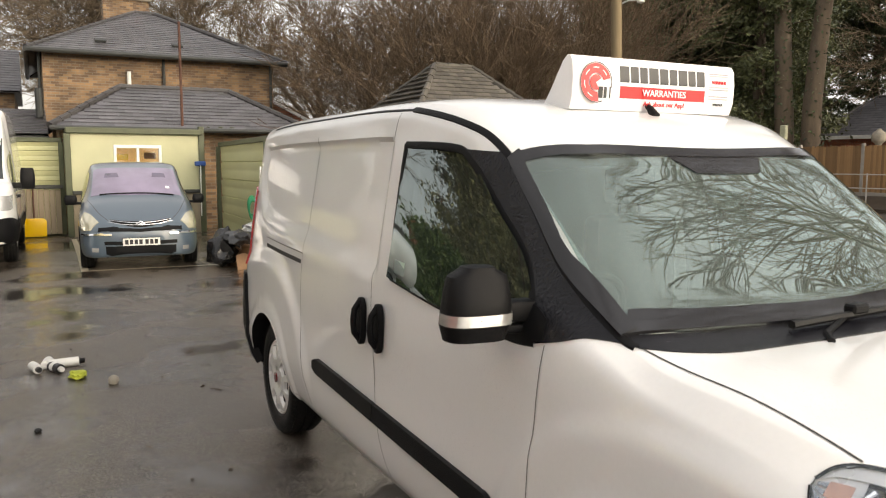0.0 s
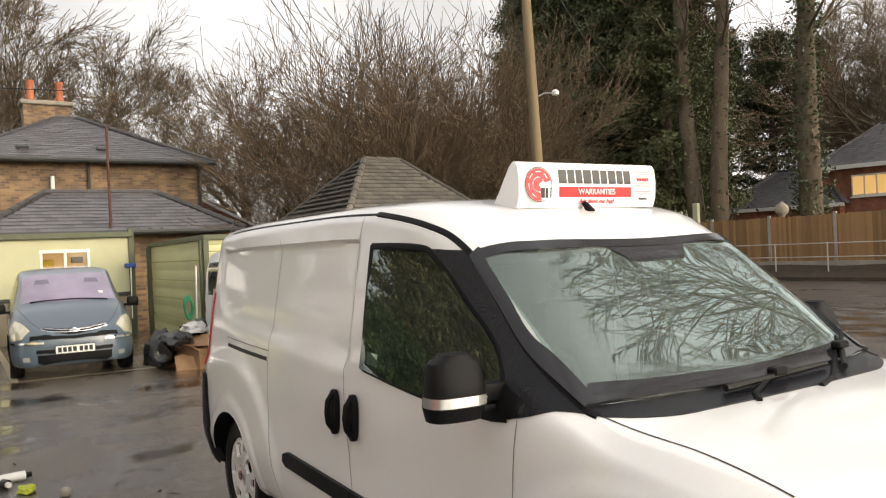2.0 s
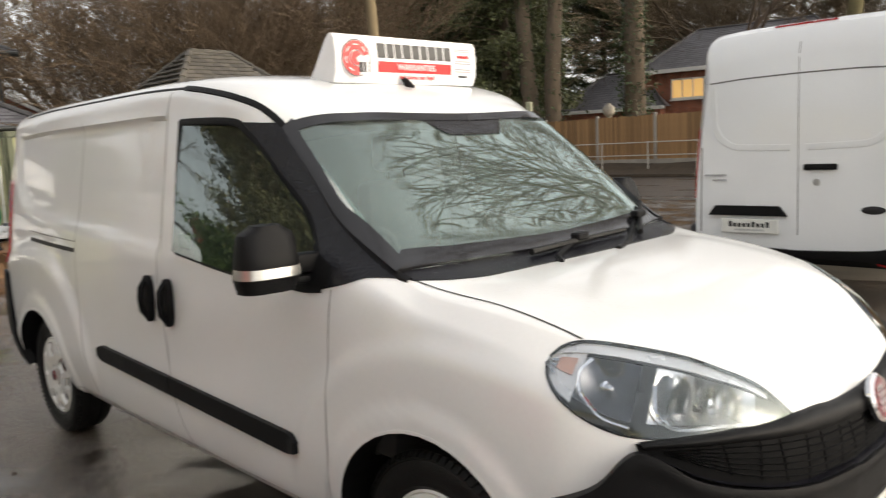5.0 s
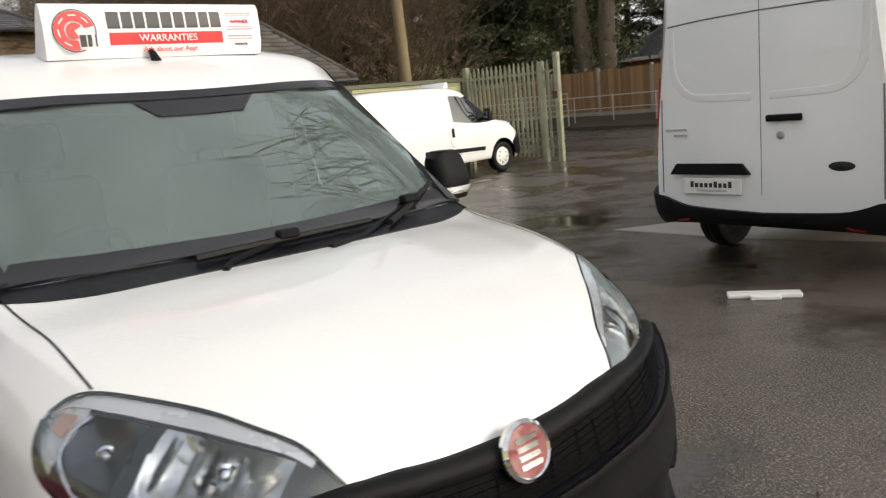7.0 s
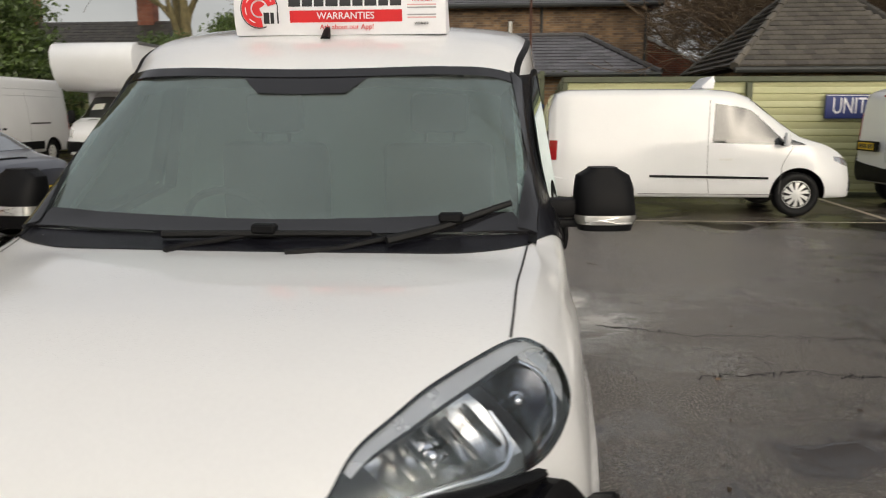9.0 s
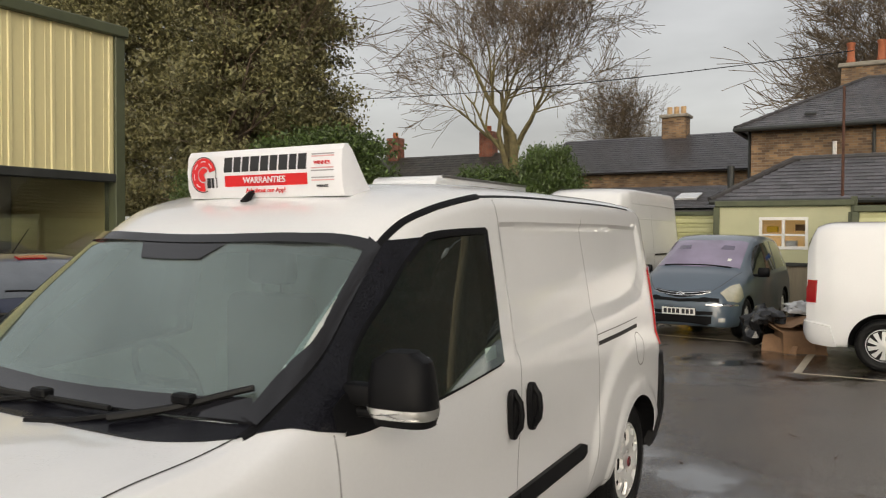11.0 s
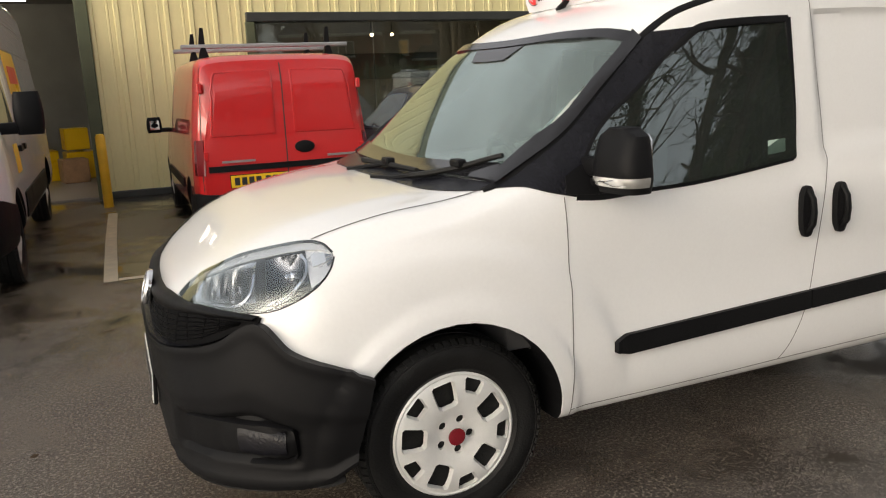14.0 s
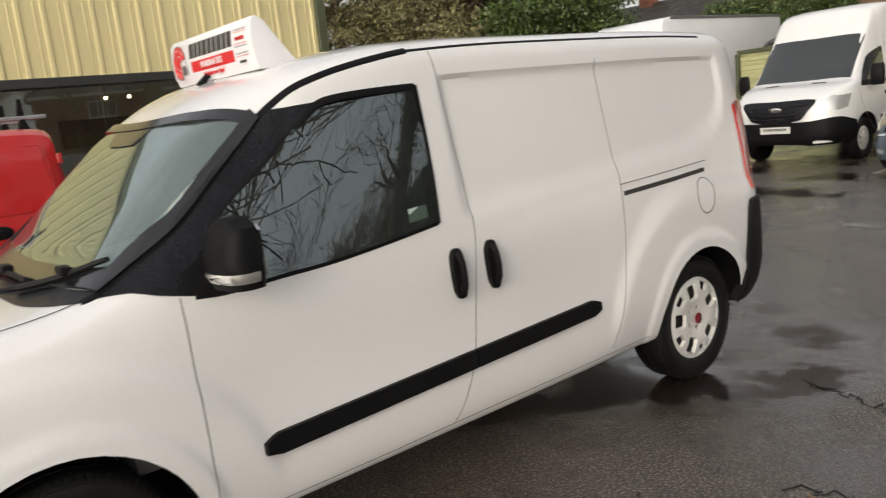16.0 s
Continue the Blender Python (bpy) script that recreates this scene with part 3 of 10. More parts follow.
class Shell:
    """A vehicle's skin. Rows: x, centre height, roof edge y and z, belt y and z, widest y, sill height."""

    def __init__(self, rows, inset=0.0, x0=None, x1=None, floor=None, nx=120, ns=44, sculpt=None):
        rows = sorted(rows)
        cols = list(zip(*rows))
        x0, x1 = cols[0][0] if x0 is None else x0, cols[0][-1] if x1 is None else x1
        knots = sorted(set(list(np.linspace(x0, x1, nx)) + [x for x in cols[0] if x0 <= x <= x1]))
        q = [pchip(cols[0], c, knots) for c in cols[1:]]
        self.bm = B()
        rings = []
        for i, x in enumerate(knots):
            zt, yr, zr, yk, zk, yw, zb = (c[i] for c in q)
            zt, zr, yr, yk, yw = zt - inset, zr - inset, yr - inset, yk - inset, yw - inset
            if floor is not None:
                zb = floor
            c = [(0, zb), (yw - 0.10, zb), (yw - 0.03, zb + 0.01), (yw, zb + 0.14), (yw, 0.55 * zb + 0.45 * zk), (yk, zk),
                 (yr + (yk - yr) * 0.22, zr - (zr - zk) * 0.2), (yr, zr), (yr * 0.80, zr + (zt - zr) * 0.72), (yr * 0.45, zt), (0, zt)]
            half = qspline(c, ns)
            if sculpt:
                for p in half:
                    dy, dz = sculpt(x, p.x, p.y)
                    p.x, p.y = p.x + dy, p.y + dz
            ring = [self.bm.verts.new((x, p.x, p.y)) for p in half] + [self.bm.verts.new((x, -p.x, p.y)) for p in half[-2:0:-1]]
            rings.append(ring)
        n = len(rings[0])
        for u, v in zip(rings, rings[1:]):
            for k in range(n):
                self.bm.faces.new((u[k], v[k], v[(k + 1) % n], u[(k + 1) % n]))
        self.bm.faces.new(rings[0])
        self.bm.faces.new(rings[-1][::-1])
        bmesh.ops.recalc_face_normals(self.bm, faces=self.bm.faces[:])
        self.bm.normal_update()
        from mathutils.bvhtree import BVHTree
        self.tree = BVHTree.FromBMesh(self.bm)

    def on(self, p):
        loc, nor, _, _ = self.tree.find_nearest(Vector(p))
        return loc, nor

    def patch(self, low, high, out=0.003, deep=0.004, n=24, m=8, bm=None, flip=False, smooth=True, even=0):
        """A panel laid on the skin between two edge curves, standing out by out and reaching deep below its face."""
        bm = B() if bm is None else bm
        f = -1 if flip else 1
        cur = spline if smooth else (lambda pts, k: [Vector(q) for q in np.stack([np.interp(np.linspace(0, len(pts) - 1, k), range(len(pts)), [p[j] for p in pts]) for j in range(3)], 1)])
        lo, hi = cur([(a, b * f, c) for a, b, c in low], n), cur([(a, b * f, c) for a, b, c in high], n)
        top, bot = [], []
        for j in range(m):
            s = j / (m - 1)
            r = [self.on(a.lerp(b, s)) for a, b in zip(lo, hi)]
            o = [out(i / (n - 1), s) if callable(out) else out for i in range(n)]
            top.append([p + q * d for (p, q), d in zip(r, o)])
            bot.append([p + q * (d - deep) for (p, q), d in zip(r, o)])
        if even:
            # a pane: smooth the face to one even curve
            for rows_ in (top, bot):
                P = np.array([[tuple(p) for p in r] for r in rows_]).reshape(-1, 3)
                mid = P.mean(0)
                ax = np.linalg.svd(P - mid)[2]
                L = (P - mid) @ ax.T
                A = np.stack([L[:, 0] ** i * L[:, 1] ** k for i in range(even + 1) for k in range(even + 1 - i)], 1)
                co = np.linalg.lstsq(A, L[:, 2], rcond=None)[0]
                if even == 2:
                    co[[2, 4, 5]] *= 0.45
                    L[:, 2] = A @ co + (L[:, 2] - A @ co).mean()
                else:
                    # even curve over the middle, true to the skin at the rim
                    A2 = np.stack([L[:, 0] ** i * L[:, 1] ** k for i in range(3) for k in range(3 - i)], 1)
                    gu, gv = np.meshgrid(np.linspace(-1, 1, n), np.linspace(-1, 1, m))
                    inner = (np.maximum(abs(gu), abs(gv)) < 0.8).ravel()
                    flat = A2 @ np.linalg.lstsq(A2[inner], L[inner, 2], rcond=None)[0]
                    w = np.clip((np.maximum(abs(gu), abs(gv)).ravel() - 0.62) / 0.38, 0, 1)
                    w = w * w * (3 - 2 * w)
                    L[:, 2] = flat * (1 - w) + (A @ co) * w
                rows_[:] = [[Vector(p) for p in r] for r in (L @ ax + mid).reshape(m, n, 3)]
        T, U = sheet(bm, top), sheet(bm, [r[::-1] for r in bot])
        U = [r[::-1] for r in U]
        for j in range(m - 1):
            bm.faces.new((T[j][0], T[j + 1][0], U[j + 1][0], U[j][0]))
            bm.faces.new((T[j + 1][-1], T[j][-1], U[j][-1], U[j + 1][-1]))
        for i in range(n - 1):
            bm.faces.new((T[0][i + 1], T[0][i], U[0][i], U[0][i + 1]))
            bm.faces.new((T[-1][i], T[-1][i + 1], U[-1][i + 1], U[-1][i]))
        return bm

    def ribbon(self, pts, width=0.006, out=0.0015, n=60, bm=None, flip=False, rise=0.0, square=False):
        """A strip along a line on the skin; with rise it is a raised bead."""
        bm = B() if bm is None else bm
        f = -1 if flip else 1
        c = spline([(a, b * f, d) for a, b, d in pts], n)
        if square:
            way = Vector((0, -1 if c[0].y > 0 else 1, 0))
            hits = [self.tree.ray_cast(Vector((p.x, -2 * way.y, p.z)), way) for p in c]
            c = [(h[0], h[1]) if h[0] is not None and abs(h[1].y) > 0.3 else self.on(p) for h, p in zip(hits, c)]
        else:
            c = [self.on(p) for p in c]
        rows = []
        for i, (p, q) in enumerate(c):
            t = (c[min(i + 1, n - 1)][0] - c[max(i - 1, 0)][0])
            s = q.cross(t).normalized() * width / 2
            if rise:
                rows.append([p - s + q * -0.002, p - s * 0.8 + q * rise * 0.7, p + q * rise, p + s * 0.8 + q * rise * 0.7, p + s + q * -0.002])
            else:
                rows.append([p - s + q * out, p + q * (out + 0.0006), p + s + q * out])
        sheet(bm, rows)
        return bm


def carve(bm, cutters, mats):
    """The solid in bm less each cutter, by exact booleans. mats: the solid's material, then one for each cutter."""
    me = bpy.data.meshes.new("mesh")
    bm.to_mesh(me)
    me.materials.append(mats[0])
    ob = new("carved", me)
    extra = []
    for c, mt in zip(cutters, mats[1:]):
        cm = bpy.data.meshes.new("mesh")
        bmesh.ops.recalc_face_normals(c, faces=c.faces[:])
        c.to_mesh(cm)
        c.free()
        cm.materials.append(mt)
        co = new("cutter", cm)
        md = ob.modifiers.new("cut", "BOOLEAN")
        md.operation, md.solver, md.object, md.material_mode = "DIFFERENCE", "EXACT", co, "TRANSFER"
        extra.append(co)
    dg = bpy.context.evaluated_depsgraph_get()
    res = bpy.data.meshes.new_from_object(ob.evaluated_get(dg))
    for o in extra + [ob]:
        bpy.data.objects.remove(o)
    res.polygons.foreach_set("use_smooth", [True] * len(res.polygons))
    res.set_sharp_from_angle(angle=radians(30))
    return res


def lettering(text, size, material, parent, m, name="lettering", depth=0.0015, wide=1.0):
    cu = bpy.data.curves.new("letters", "FONT")
    cu.body, cu.size, cu.extrude, cu.align_x, cu.align_y = text, size, depth, "CENTER", "CENTER"
    ob = new("letters", cu)
    dg = bpy.context.evaluated_depsgraph_get()
    me = bpy.data.meshes.new_from_object(ob.evaluated_get(dg))
    bpy.data.objects.remove(ob)
    me.materials.clear()
    me.materials.append(material)
    o = new(name, me)
    o.parent = parent
    o.matrix_basis = m @ Matrix.Diagonal((wide, 1, 1, 1))
    return o


# vehicles ------------------------------------------------------------------
def tyre_mesh(r=0.317, w=0.195, rim=0.20):
    bm = B()
    h = w / 2
    lathe(bm, [(rim, -h * 0.75), (rim + 0.02, -h * 0.9), (r - 0.05, -h), (r - 0.015, -h * 0.9), (r, -h * 0.65), (r, -h * 0.3), (r - 0.007, -h * 0.28), (r - 0.007, -h * 0.2), (r, -h * 0.18), (r, h * 0.18), (r - 0.007, h * 0.2), (r - 0.007, h * 0.28), (r, h * 0.3), (r, h * 0.65), (r - 0.015, h * 0.9), (r - 0.026, h * 0.955), (r - 0.029, h * 0.935), (r - 0.034, h * 0.975), (r - 0.055, h), (rim + 0.045, h * 0.985), (rim + 0.040, h * 0.955), (rim + 0.026, h * 0.95), (rim + 0.020, h * 0.90), (rim, h * 0.75)], 64)
    # lugs round the outer shoulder
    for k in range(72):
        a = 2 * math.pi * k / 72
        ring = []
        for q, y in ((r - 0.006, h * 0.80), (r - 0.022, h * 0.96)):
            for da in (-0.028, 0.028):
                c2, s2 = math.cos(a + da), math.sin(a + da)
                ring.append([(q * c2, y - 0.006, q * s2), ((q + 0.0045) * c2, y + 0.004, (q + 0.0045) * s2)])
        lo = [bm.verts.new(ring[i][0]) for i in (0, 1, 3, 2)]
        hi = [bm.verts.new(ring[i][1]) for i in (0, 1, 3, 2)]
        bm.faces.new(hi)
        for i in range(4):
            bm.faces.new((lo[i], lo[(i + 1) % 4], hi[(i + 1) % 4], hi[i]))
    bmesh.ops.recalc_face_normals(bm, faces=bm.faces[:])
    return finish(bm, TYRE)


def trim_mesh(r=0.222, holes=8, r_in=0.112, r_out=0.197, half=0.33, dome=0.028, material=None, twist=0.0):
    """A wheel trim: domed disc with openings between its spokes."""
    bm = B()
    per = 24
    na = holes * per
    radii = [0.0, 0.03, 0.045, 0.07, 0.095, r_in, r_in + 0.012, (r_in + r_out) / 2, r_out - 0.012, r_out, r - 0.012, r]
    def zz(q):
        return dome * (1 - (q / r) ** 2) + (0.006 if q < 0.04 else 0) + (0.004 if abs(q - r) < 0.013 else 0)
    g = [[bm.verts.new((q * math.cos(2 * math.pi * k / na + twist * q), zz(q), q * math.sin(2 * math.pi * k / na + twist * q))) for k in range(na)] for q in radii[1:]]
    ctr = bm.verts.new((0, zz(0), 0))
    for k in range(na):
        bm.faces.new((ctr, g[0][(k + 1) % na], g[0][k]))
    cut = round(per * half)
    for i in range(len(g) - 1):
        for k in range(na):
            if r_in - 1e-6 <= radii[i + 1] < r_out - 1e-6:
                j = abs((k % per) - per / 2 + 0.5)
                lim = cut + (0 if r_in + 0.005 < radii[i + 1] < r_out - 0.014 else -2)
                if j < lim:
                    continue
            bm.faces.new((g[i][k], g[i][(k + 1) % na], g[i + 1][(k + 1) % na], g[i + 1][k]))
    bmesh.ops.recalc_face_normals(bm, faces=bm.faces[:])
    r = bmesh.ops.extrude_face_region(bm, geom=bm.faces[:])
    bmesh.ops.translate(bm, vec=(0, -0.014, 0), verts=[v for v in r["geom"] if isinstance(v, bmesh.types.BMVert)])
    return finish(bm, material or SILVER, 28)


def back_mesh(r=0.20):
    bm = B()
    lathe(bm, [(0.01, -0.02), (0.06, -0.02), (0.10, -0.045), (0.16, -0.05), (r, -0.02), (r, -0.10), (0.01, -0.10)], 32)
    return finish(bm, DARKSTEEL)


def cap_mesh(r, t, material):
    bm = B()
    lathe(bm, [(r, 0), (r, t * 0.7), (r * 0.85, t), (0.002, t * 1.1)], 24)
    return finish(bm, material)


def wheels(parent, spots, r, half, trim, cap=None, w=0.2, rim=None, spin=None):
    """Four wheels, each with tyre, rim and trim. spots: x of the axles."""
    rim = rim or r * 0.645
    ty, bk = tyre_mesh(r, w, rim), back_mesh(rim)
    for x in spots:
        for s in (1, -1):
            wh = part("wheel", ty, None, parent)
            turn = random.uniform(0, 360)
            wh.matrix_basis = pose(x, s * (half - w / 2), r, 0, turn if spin is None else spin, 0 if s > 0 else 180)
            part("rim", bk, None, wh).matrix_basis = pose(0, w / 2 - 0.035, 0)
            part("wheel_trim", trim, None, wh).matrix_basis = pose(0, w / 2 - 0.03, 0)
            if cap:
                part("centre_cap", cap, None, wh).matrix_basis = pose(0, w / 2 + 0.003, 0)


def cargo_trim(r=0.222):
    """The van's wheel trim: a dished disc with five tall and five short windows and five bolt holes, their walls sloping inwards."""
    bm = B()
    lathe(bm, [(0.004, 0.016), (0.030, 0.017), (0.050, 0.014), (0.075, 0.020), (0.105, 0.030), (0.150, 0.032), (0.190, 0.026), (r - 0.016, 0.017), (r - 0.010, 0.020), (r, 0.012), (r, -0.002), (r - 0.03, 0.004), (0.15, 0.014), (0.10, 0.012), (0.06, 0.0), (0.004, 0.0)], 96)
    cut = B()

    def hole(ang, pts, slope):
        ca, sa = math.cos(ang), math.sin(ang)
        mx, my = sum(p[0] for p in pts) / len(pts), sum(p[1] for p in pts) / len(pts)
        rings = []
        for y, k in ((-0.05, 1.0 - slope), (0.014, 1.0 - slope), (0.036, 1.0 + slope), (0.07, 1.0 + slope)):
            q = [((px - mx) * k + mx, (py - my) * k + my) for px, py in pts]
            rings.append([cut.verts.new((px * ca - py * sa, y, px * sa + py * ca)) for px, py in q])
        for u, w in zip(rings, rings[1:]):
            for i in range(len(u)):
                cut.faces.new((u[i], u[(i + 1) % len(u)], w[(i + 1) % len(u)], w[i]))
        cut.faces.new(rings[0][::-1])
        cut.faces.new(rings[-1])

    for k in range(5):
        a = 2 * math.pi * k / 5
        hole(a, [(0.106, -0.022), (0.114, -0.033), (0.183, -0.041), (0.191, -0.033), (0.191, 0.033), (0.183, 0.041), (0.114, 0.033), (0.106, 0.022)], 0.11)
        hole(a + math.pi / 5, [(0.152, -0.022), (0.158, -0.027), (0.192, -0.038), (0.200, -0.032), (0.200, 0.032), (0.192, 0.038), (0.158, 0.027), (0.152, 0.022)], 0.11)
        hole(a + math.pi / 5, [(0.056 + 0.0155 * math.cos(b), 0.0155 * math.sin(b)) for b in np.linspace(0, 2 * math.pi, 14, endpoint=False)], 0.05)
    bmesh.ops.recalc_face_normals(bm, faces=bm.faces[:])
    return carve(bm, [cut], [SILVER, SILVER])


TRIM_A = cargo_trim()
TRIM_B = trim_mesh(0.20, 10, 0.07, 0.185, 0.22, 0.02, twist=1.2)
TRIM_C = trim_mesh(0.20, 8, 0.10, 0.15, 0.2, 0.03)


def plate(parent, at, yellow=False, w=0.52, h=0.11):
    """A number plate with its characters as plain bars."""
    bm = B()
    box(bm, (0.003, -w / 2, -h / 2), (0.006, w / 2, h / 2), 0.001)
    p = part("number_plate", bm, PLATEYELLOW if yellow else PLATEWHITE, parent, "number plate with plain dark bars")
    p.matrix_basis = at
    part("plate_holder", box(B(), (-0.010, -w / 2 - 0.006, -h / 2 - 0.006), (0.0028, w / 2 + 0.006, h / 2 + 0.006), 0.003), PLASTIC, p)
    for k in range(7):
        y = (-3 + k) * w * 0.125 + (w * 0.02 if k > 3 else -w * 0.02)
        part("bar", box(B(), (0.0062, y - w * 0.045, -h * 0.32), (0.0075, y + w * 0.045, h * 0.32)), SIGNBLACK, p)


def arch_cut(x, r, y0, y1, z=0.317):
    bm = B()
    n = 40
    for s in (1, -1):
        a, b = (y0, y1) if s > 0 else (-y1, -y0)
        prism(bm, [(x + r * math.cos(2 * math.pi * k / n), z + r * math.sin(2 * math.pi * k / n)) for k in range(n)], a, b, "y")
    return bm


def mirror_pod(parent, x, y, z, s, body=PLASTIC, sx=0.15, sy=0.20, sz=0.24, lamp=False):
    """A door mirror: rounded shell, arm, glass and, if lamp, an indicator strip."""
    bm = B()
    rows = []
    for i in range(9):
        u = i / 8
        k = math.sin(math.pi * (0.12 + 0.80 * u)) ** 0.55
        zz = -sz / 2 + sz * u
        ring = []
        for j in range(20):
            a = 2 * math.pi * j / 20
            cx, cy = math.cos(a), math.sin(a)
            px = (abs(cx) ** 0.75) * (1 if cx > 0 else -1) * sx / 2 * k * (1.0 if cx > 0 else 0.55)
            py = (abs(cy) ** 0.7) * (1 if cy > 0 else -1) * sy / 2 * (0.66 + 0.34 * k)
            ring.append((px, py, zz))
        rows.append(ring + [ring[0]])
    g = sheet(bm, rows)
    bm.faces.new(g[0][:-1][::-1])
    bm.faces.new(g[-1][:-1])
    bmesh.ops.remove_doubles(bm, verts=bm.verts[:], dist=0.0005)
    mp = part("door_mirror", bm, body, parent, "black door mirror beaded with rain" if body is PLASTIC else "")
    mp.matrix_basis = pose(x, s * y, z, 0, 0, 8 * s)
    bm = B()
    box(bm, (-0.05, -s * (sy / 2 + 0.14) if s > 0 else sy / 2 - 0.02, -sz * 0.47), (0.035, -s * (sy / 2) + 0.02 if s > 0 else sy / 2 + 0.14, -sz * 0.20), 0.015, 2)
    part("mirror_arm", bm, PLASTIC, mp)
    bm = B()
    prism(bm, [(-sy * 0.30, -sz * 0.30), (sy * 0.30, -sz * 0.30), (sy * 0.30, sz * 0.26), (sy * 0.25, sz * 0.30), (-sy * 0.25, sz * 0.30), (-sy * 0.30, sz * 0.26)], -sx * 0.20, -sx * 0.262, "x")
    part("mirror_glass", bm, CHROME, mp)
    if lamp:
        bm = B()
        rows = []
        for i in range(5):
            zz = -sz * 0.40 + i / 4 * 0.040
            k = math.sin(math.pi * (0.12 + 0.80 * ((zz + sz / 2) / sz))) ** 0.55
            rr = []
            for j in range(15):
                a = -1.57 + 3.14 * j / 14
                cx, cy = math.cos(a), math.sin(a)
                rr.append(((abs(cx) ** 0.75) * (sx / 2 * k + 0.004), (abs(cy) ** 0.7) * (1 if cy > 0 else -1) * (sy / 2 * (0.66 + 0.34 * k) + 0.004), zz))
            rows.append(rr)
        sheet(bm, rows)
        part("indicator_lamp", bm, LAMPCLEAR, mp, "clear indicator strip")
    return mp


def cargo_mirror(parent, s):
    """The van's tall door mirror: a shell with rounded shoulders and a flat foot, indicator strip, arm and glass."""
    base = 0.048 if s < 0 else 0.022

    def ring(z, grow=0.0):
        u = min(1.0, max(0.0, (z + 0.115) / 0.205))
        w = 0.103 * (1 - 0.20 * u ** 2.2) * (1 - step(u, 0.86, 1.0) * 0.45) * (0.86 + 0.14 * step(u, 0.0, 0.22)) + grow
        front = 0.085 * (1 - 0.45 * step(u, 0.45, 1.05)) * (0.80 + 0.20 * step(u, 0.0, 0.25)) + grow
        lean = 0.012 * s * (0.5 - u)
        pts = []
        for k in range(28):
            a = 2 * math.pi * k / 28
            c, q = math.cos(a), math.sin(a)
            pts.append(((abs(c) ** 0.70) * (front if c > 0 else -0.040), (abs(q) ** 0.62) * math.copysign(w, q) + lean, z))
        return pts

    bm = B()
    rows = [ring(z) for z in (-0.115, -0.110, -0.095, -0.07, -0.04, -0.01, 0.02, 0.045, 0.064, 0.078, 0.086, 0.090)]
    g = sheet(bm, [r + [r[0]] for r in rows])
    bm.faces.new(g[0][:-1][::-1])
    bm.faces.new(g[-1][:-1])
    bmesh.ops.remove_doubles(bm, verts=bm.verts[:], dist=0.0005)
    mp = part("door_mirror", bm, PLASTIC, parent, "black door mirror beaded with rain")
    mp.matrix_basis = pose(0.985, s * 1.012, 1.228 if s > 0 else 1.212, 0, 0, 8 * s)
    z0 = -0.115 + base
    bm = B()
    sheet(bm, [[p for p in ring(z, 0.003) if p[0] > -0.010][-13:] + [p for p in ring(z, 0.003) if p[0] > -0.010][:13] for z in (z0, z0 + 0.008, z0 + 0.016, z0 + 0.024, z0 + 0.031)])
    la = part("indicator_lamp", bm, LAMPCLEAR, mp, "clear indicator strip")
    for dz in (0.006, 0.025):
        part("lamp_rib", tube(B(), [(0.070, -0.075, z0 + 0.034 - dz), (0.087, -0.02, z0 + 0.016), (0.086, 0.03, z0 + dz), (0.072, 0.075, z0 + dz)], 0.0022, 0.0022, 5), DARKCHROME, la)
    bm = B()
    box(bm, (-0.035, -s * 0.20 if s > 0 else 0.07, -0.075), (0.032, -s * 0.07 if s > 0 else 0.20, -0.012), 0.014, 2)
    box(bm, (-0.025, -s * 0.20 if s > 0 else 0.05, -0.108), (0.022, -s * 0.05 if s > 0 else 0.20, -0.082), 0.008, 2)
    part("mirror_arm", bm, PLASTIC, mp)
    bm = B()
    prism(bm, [(-0.075, -0.085), (0.075, -0.085), (0.070, 0.05), (0.055, 0.07), (-0.055, 0.07), (-0.070, 0.05)], -0.036, -0.043, "x")
    part("mirror_glass", bm, CHROME, mp)
    return mp


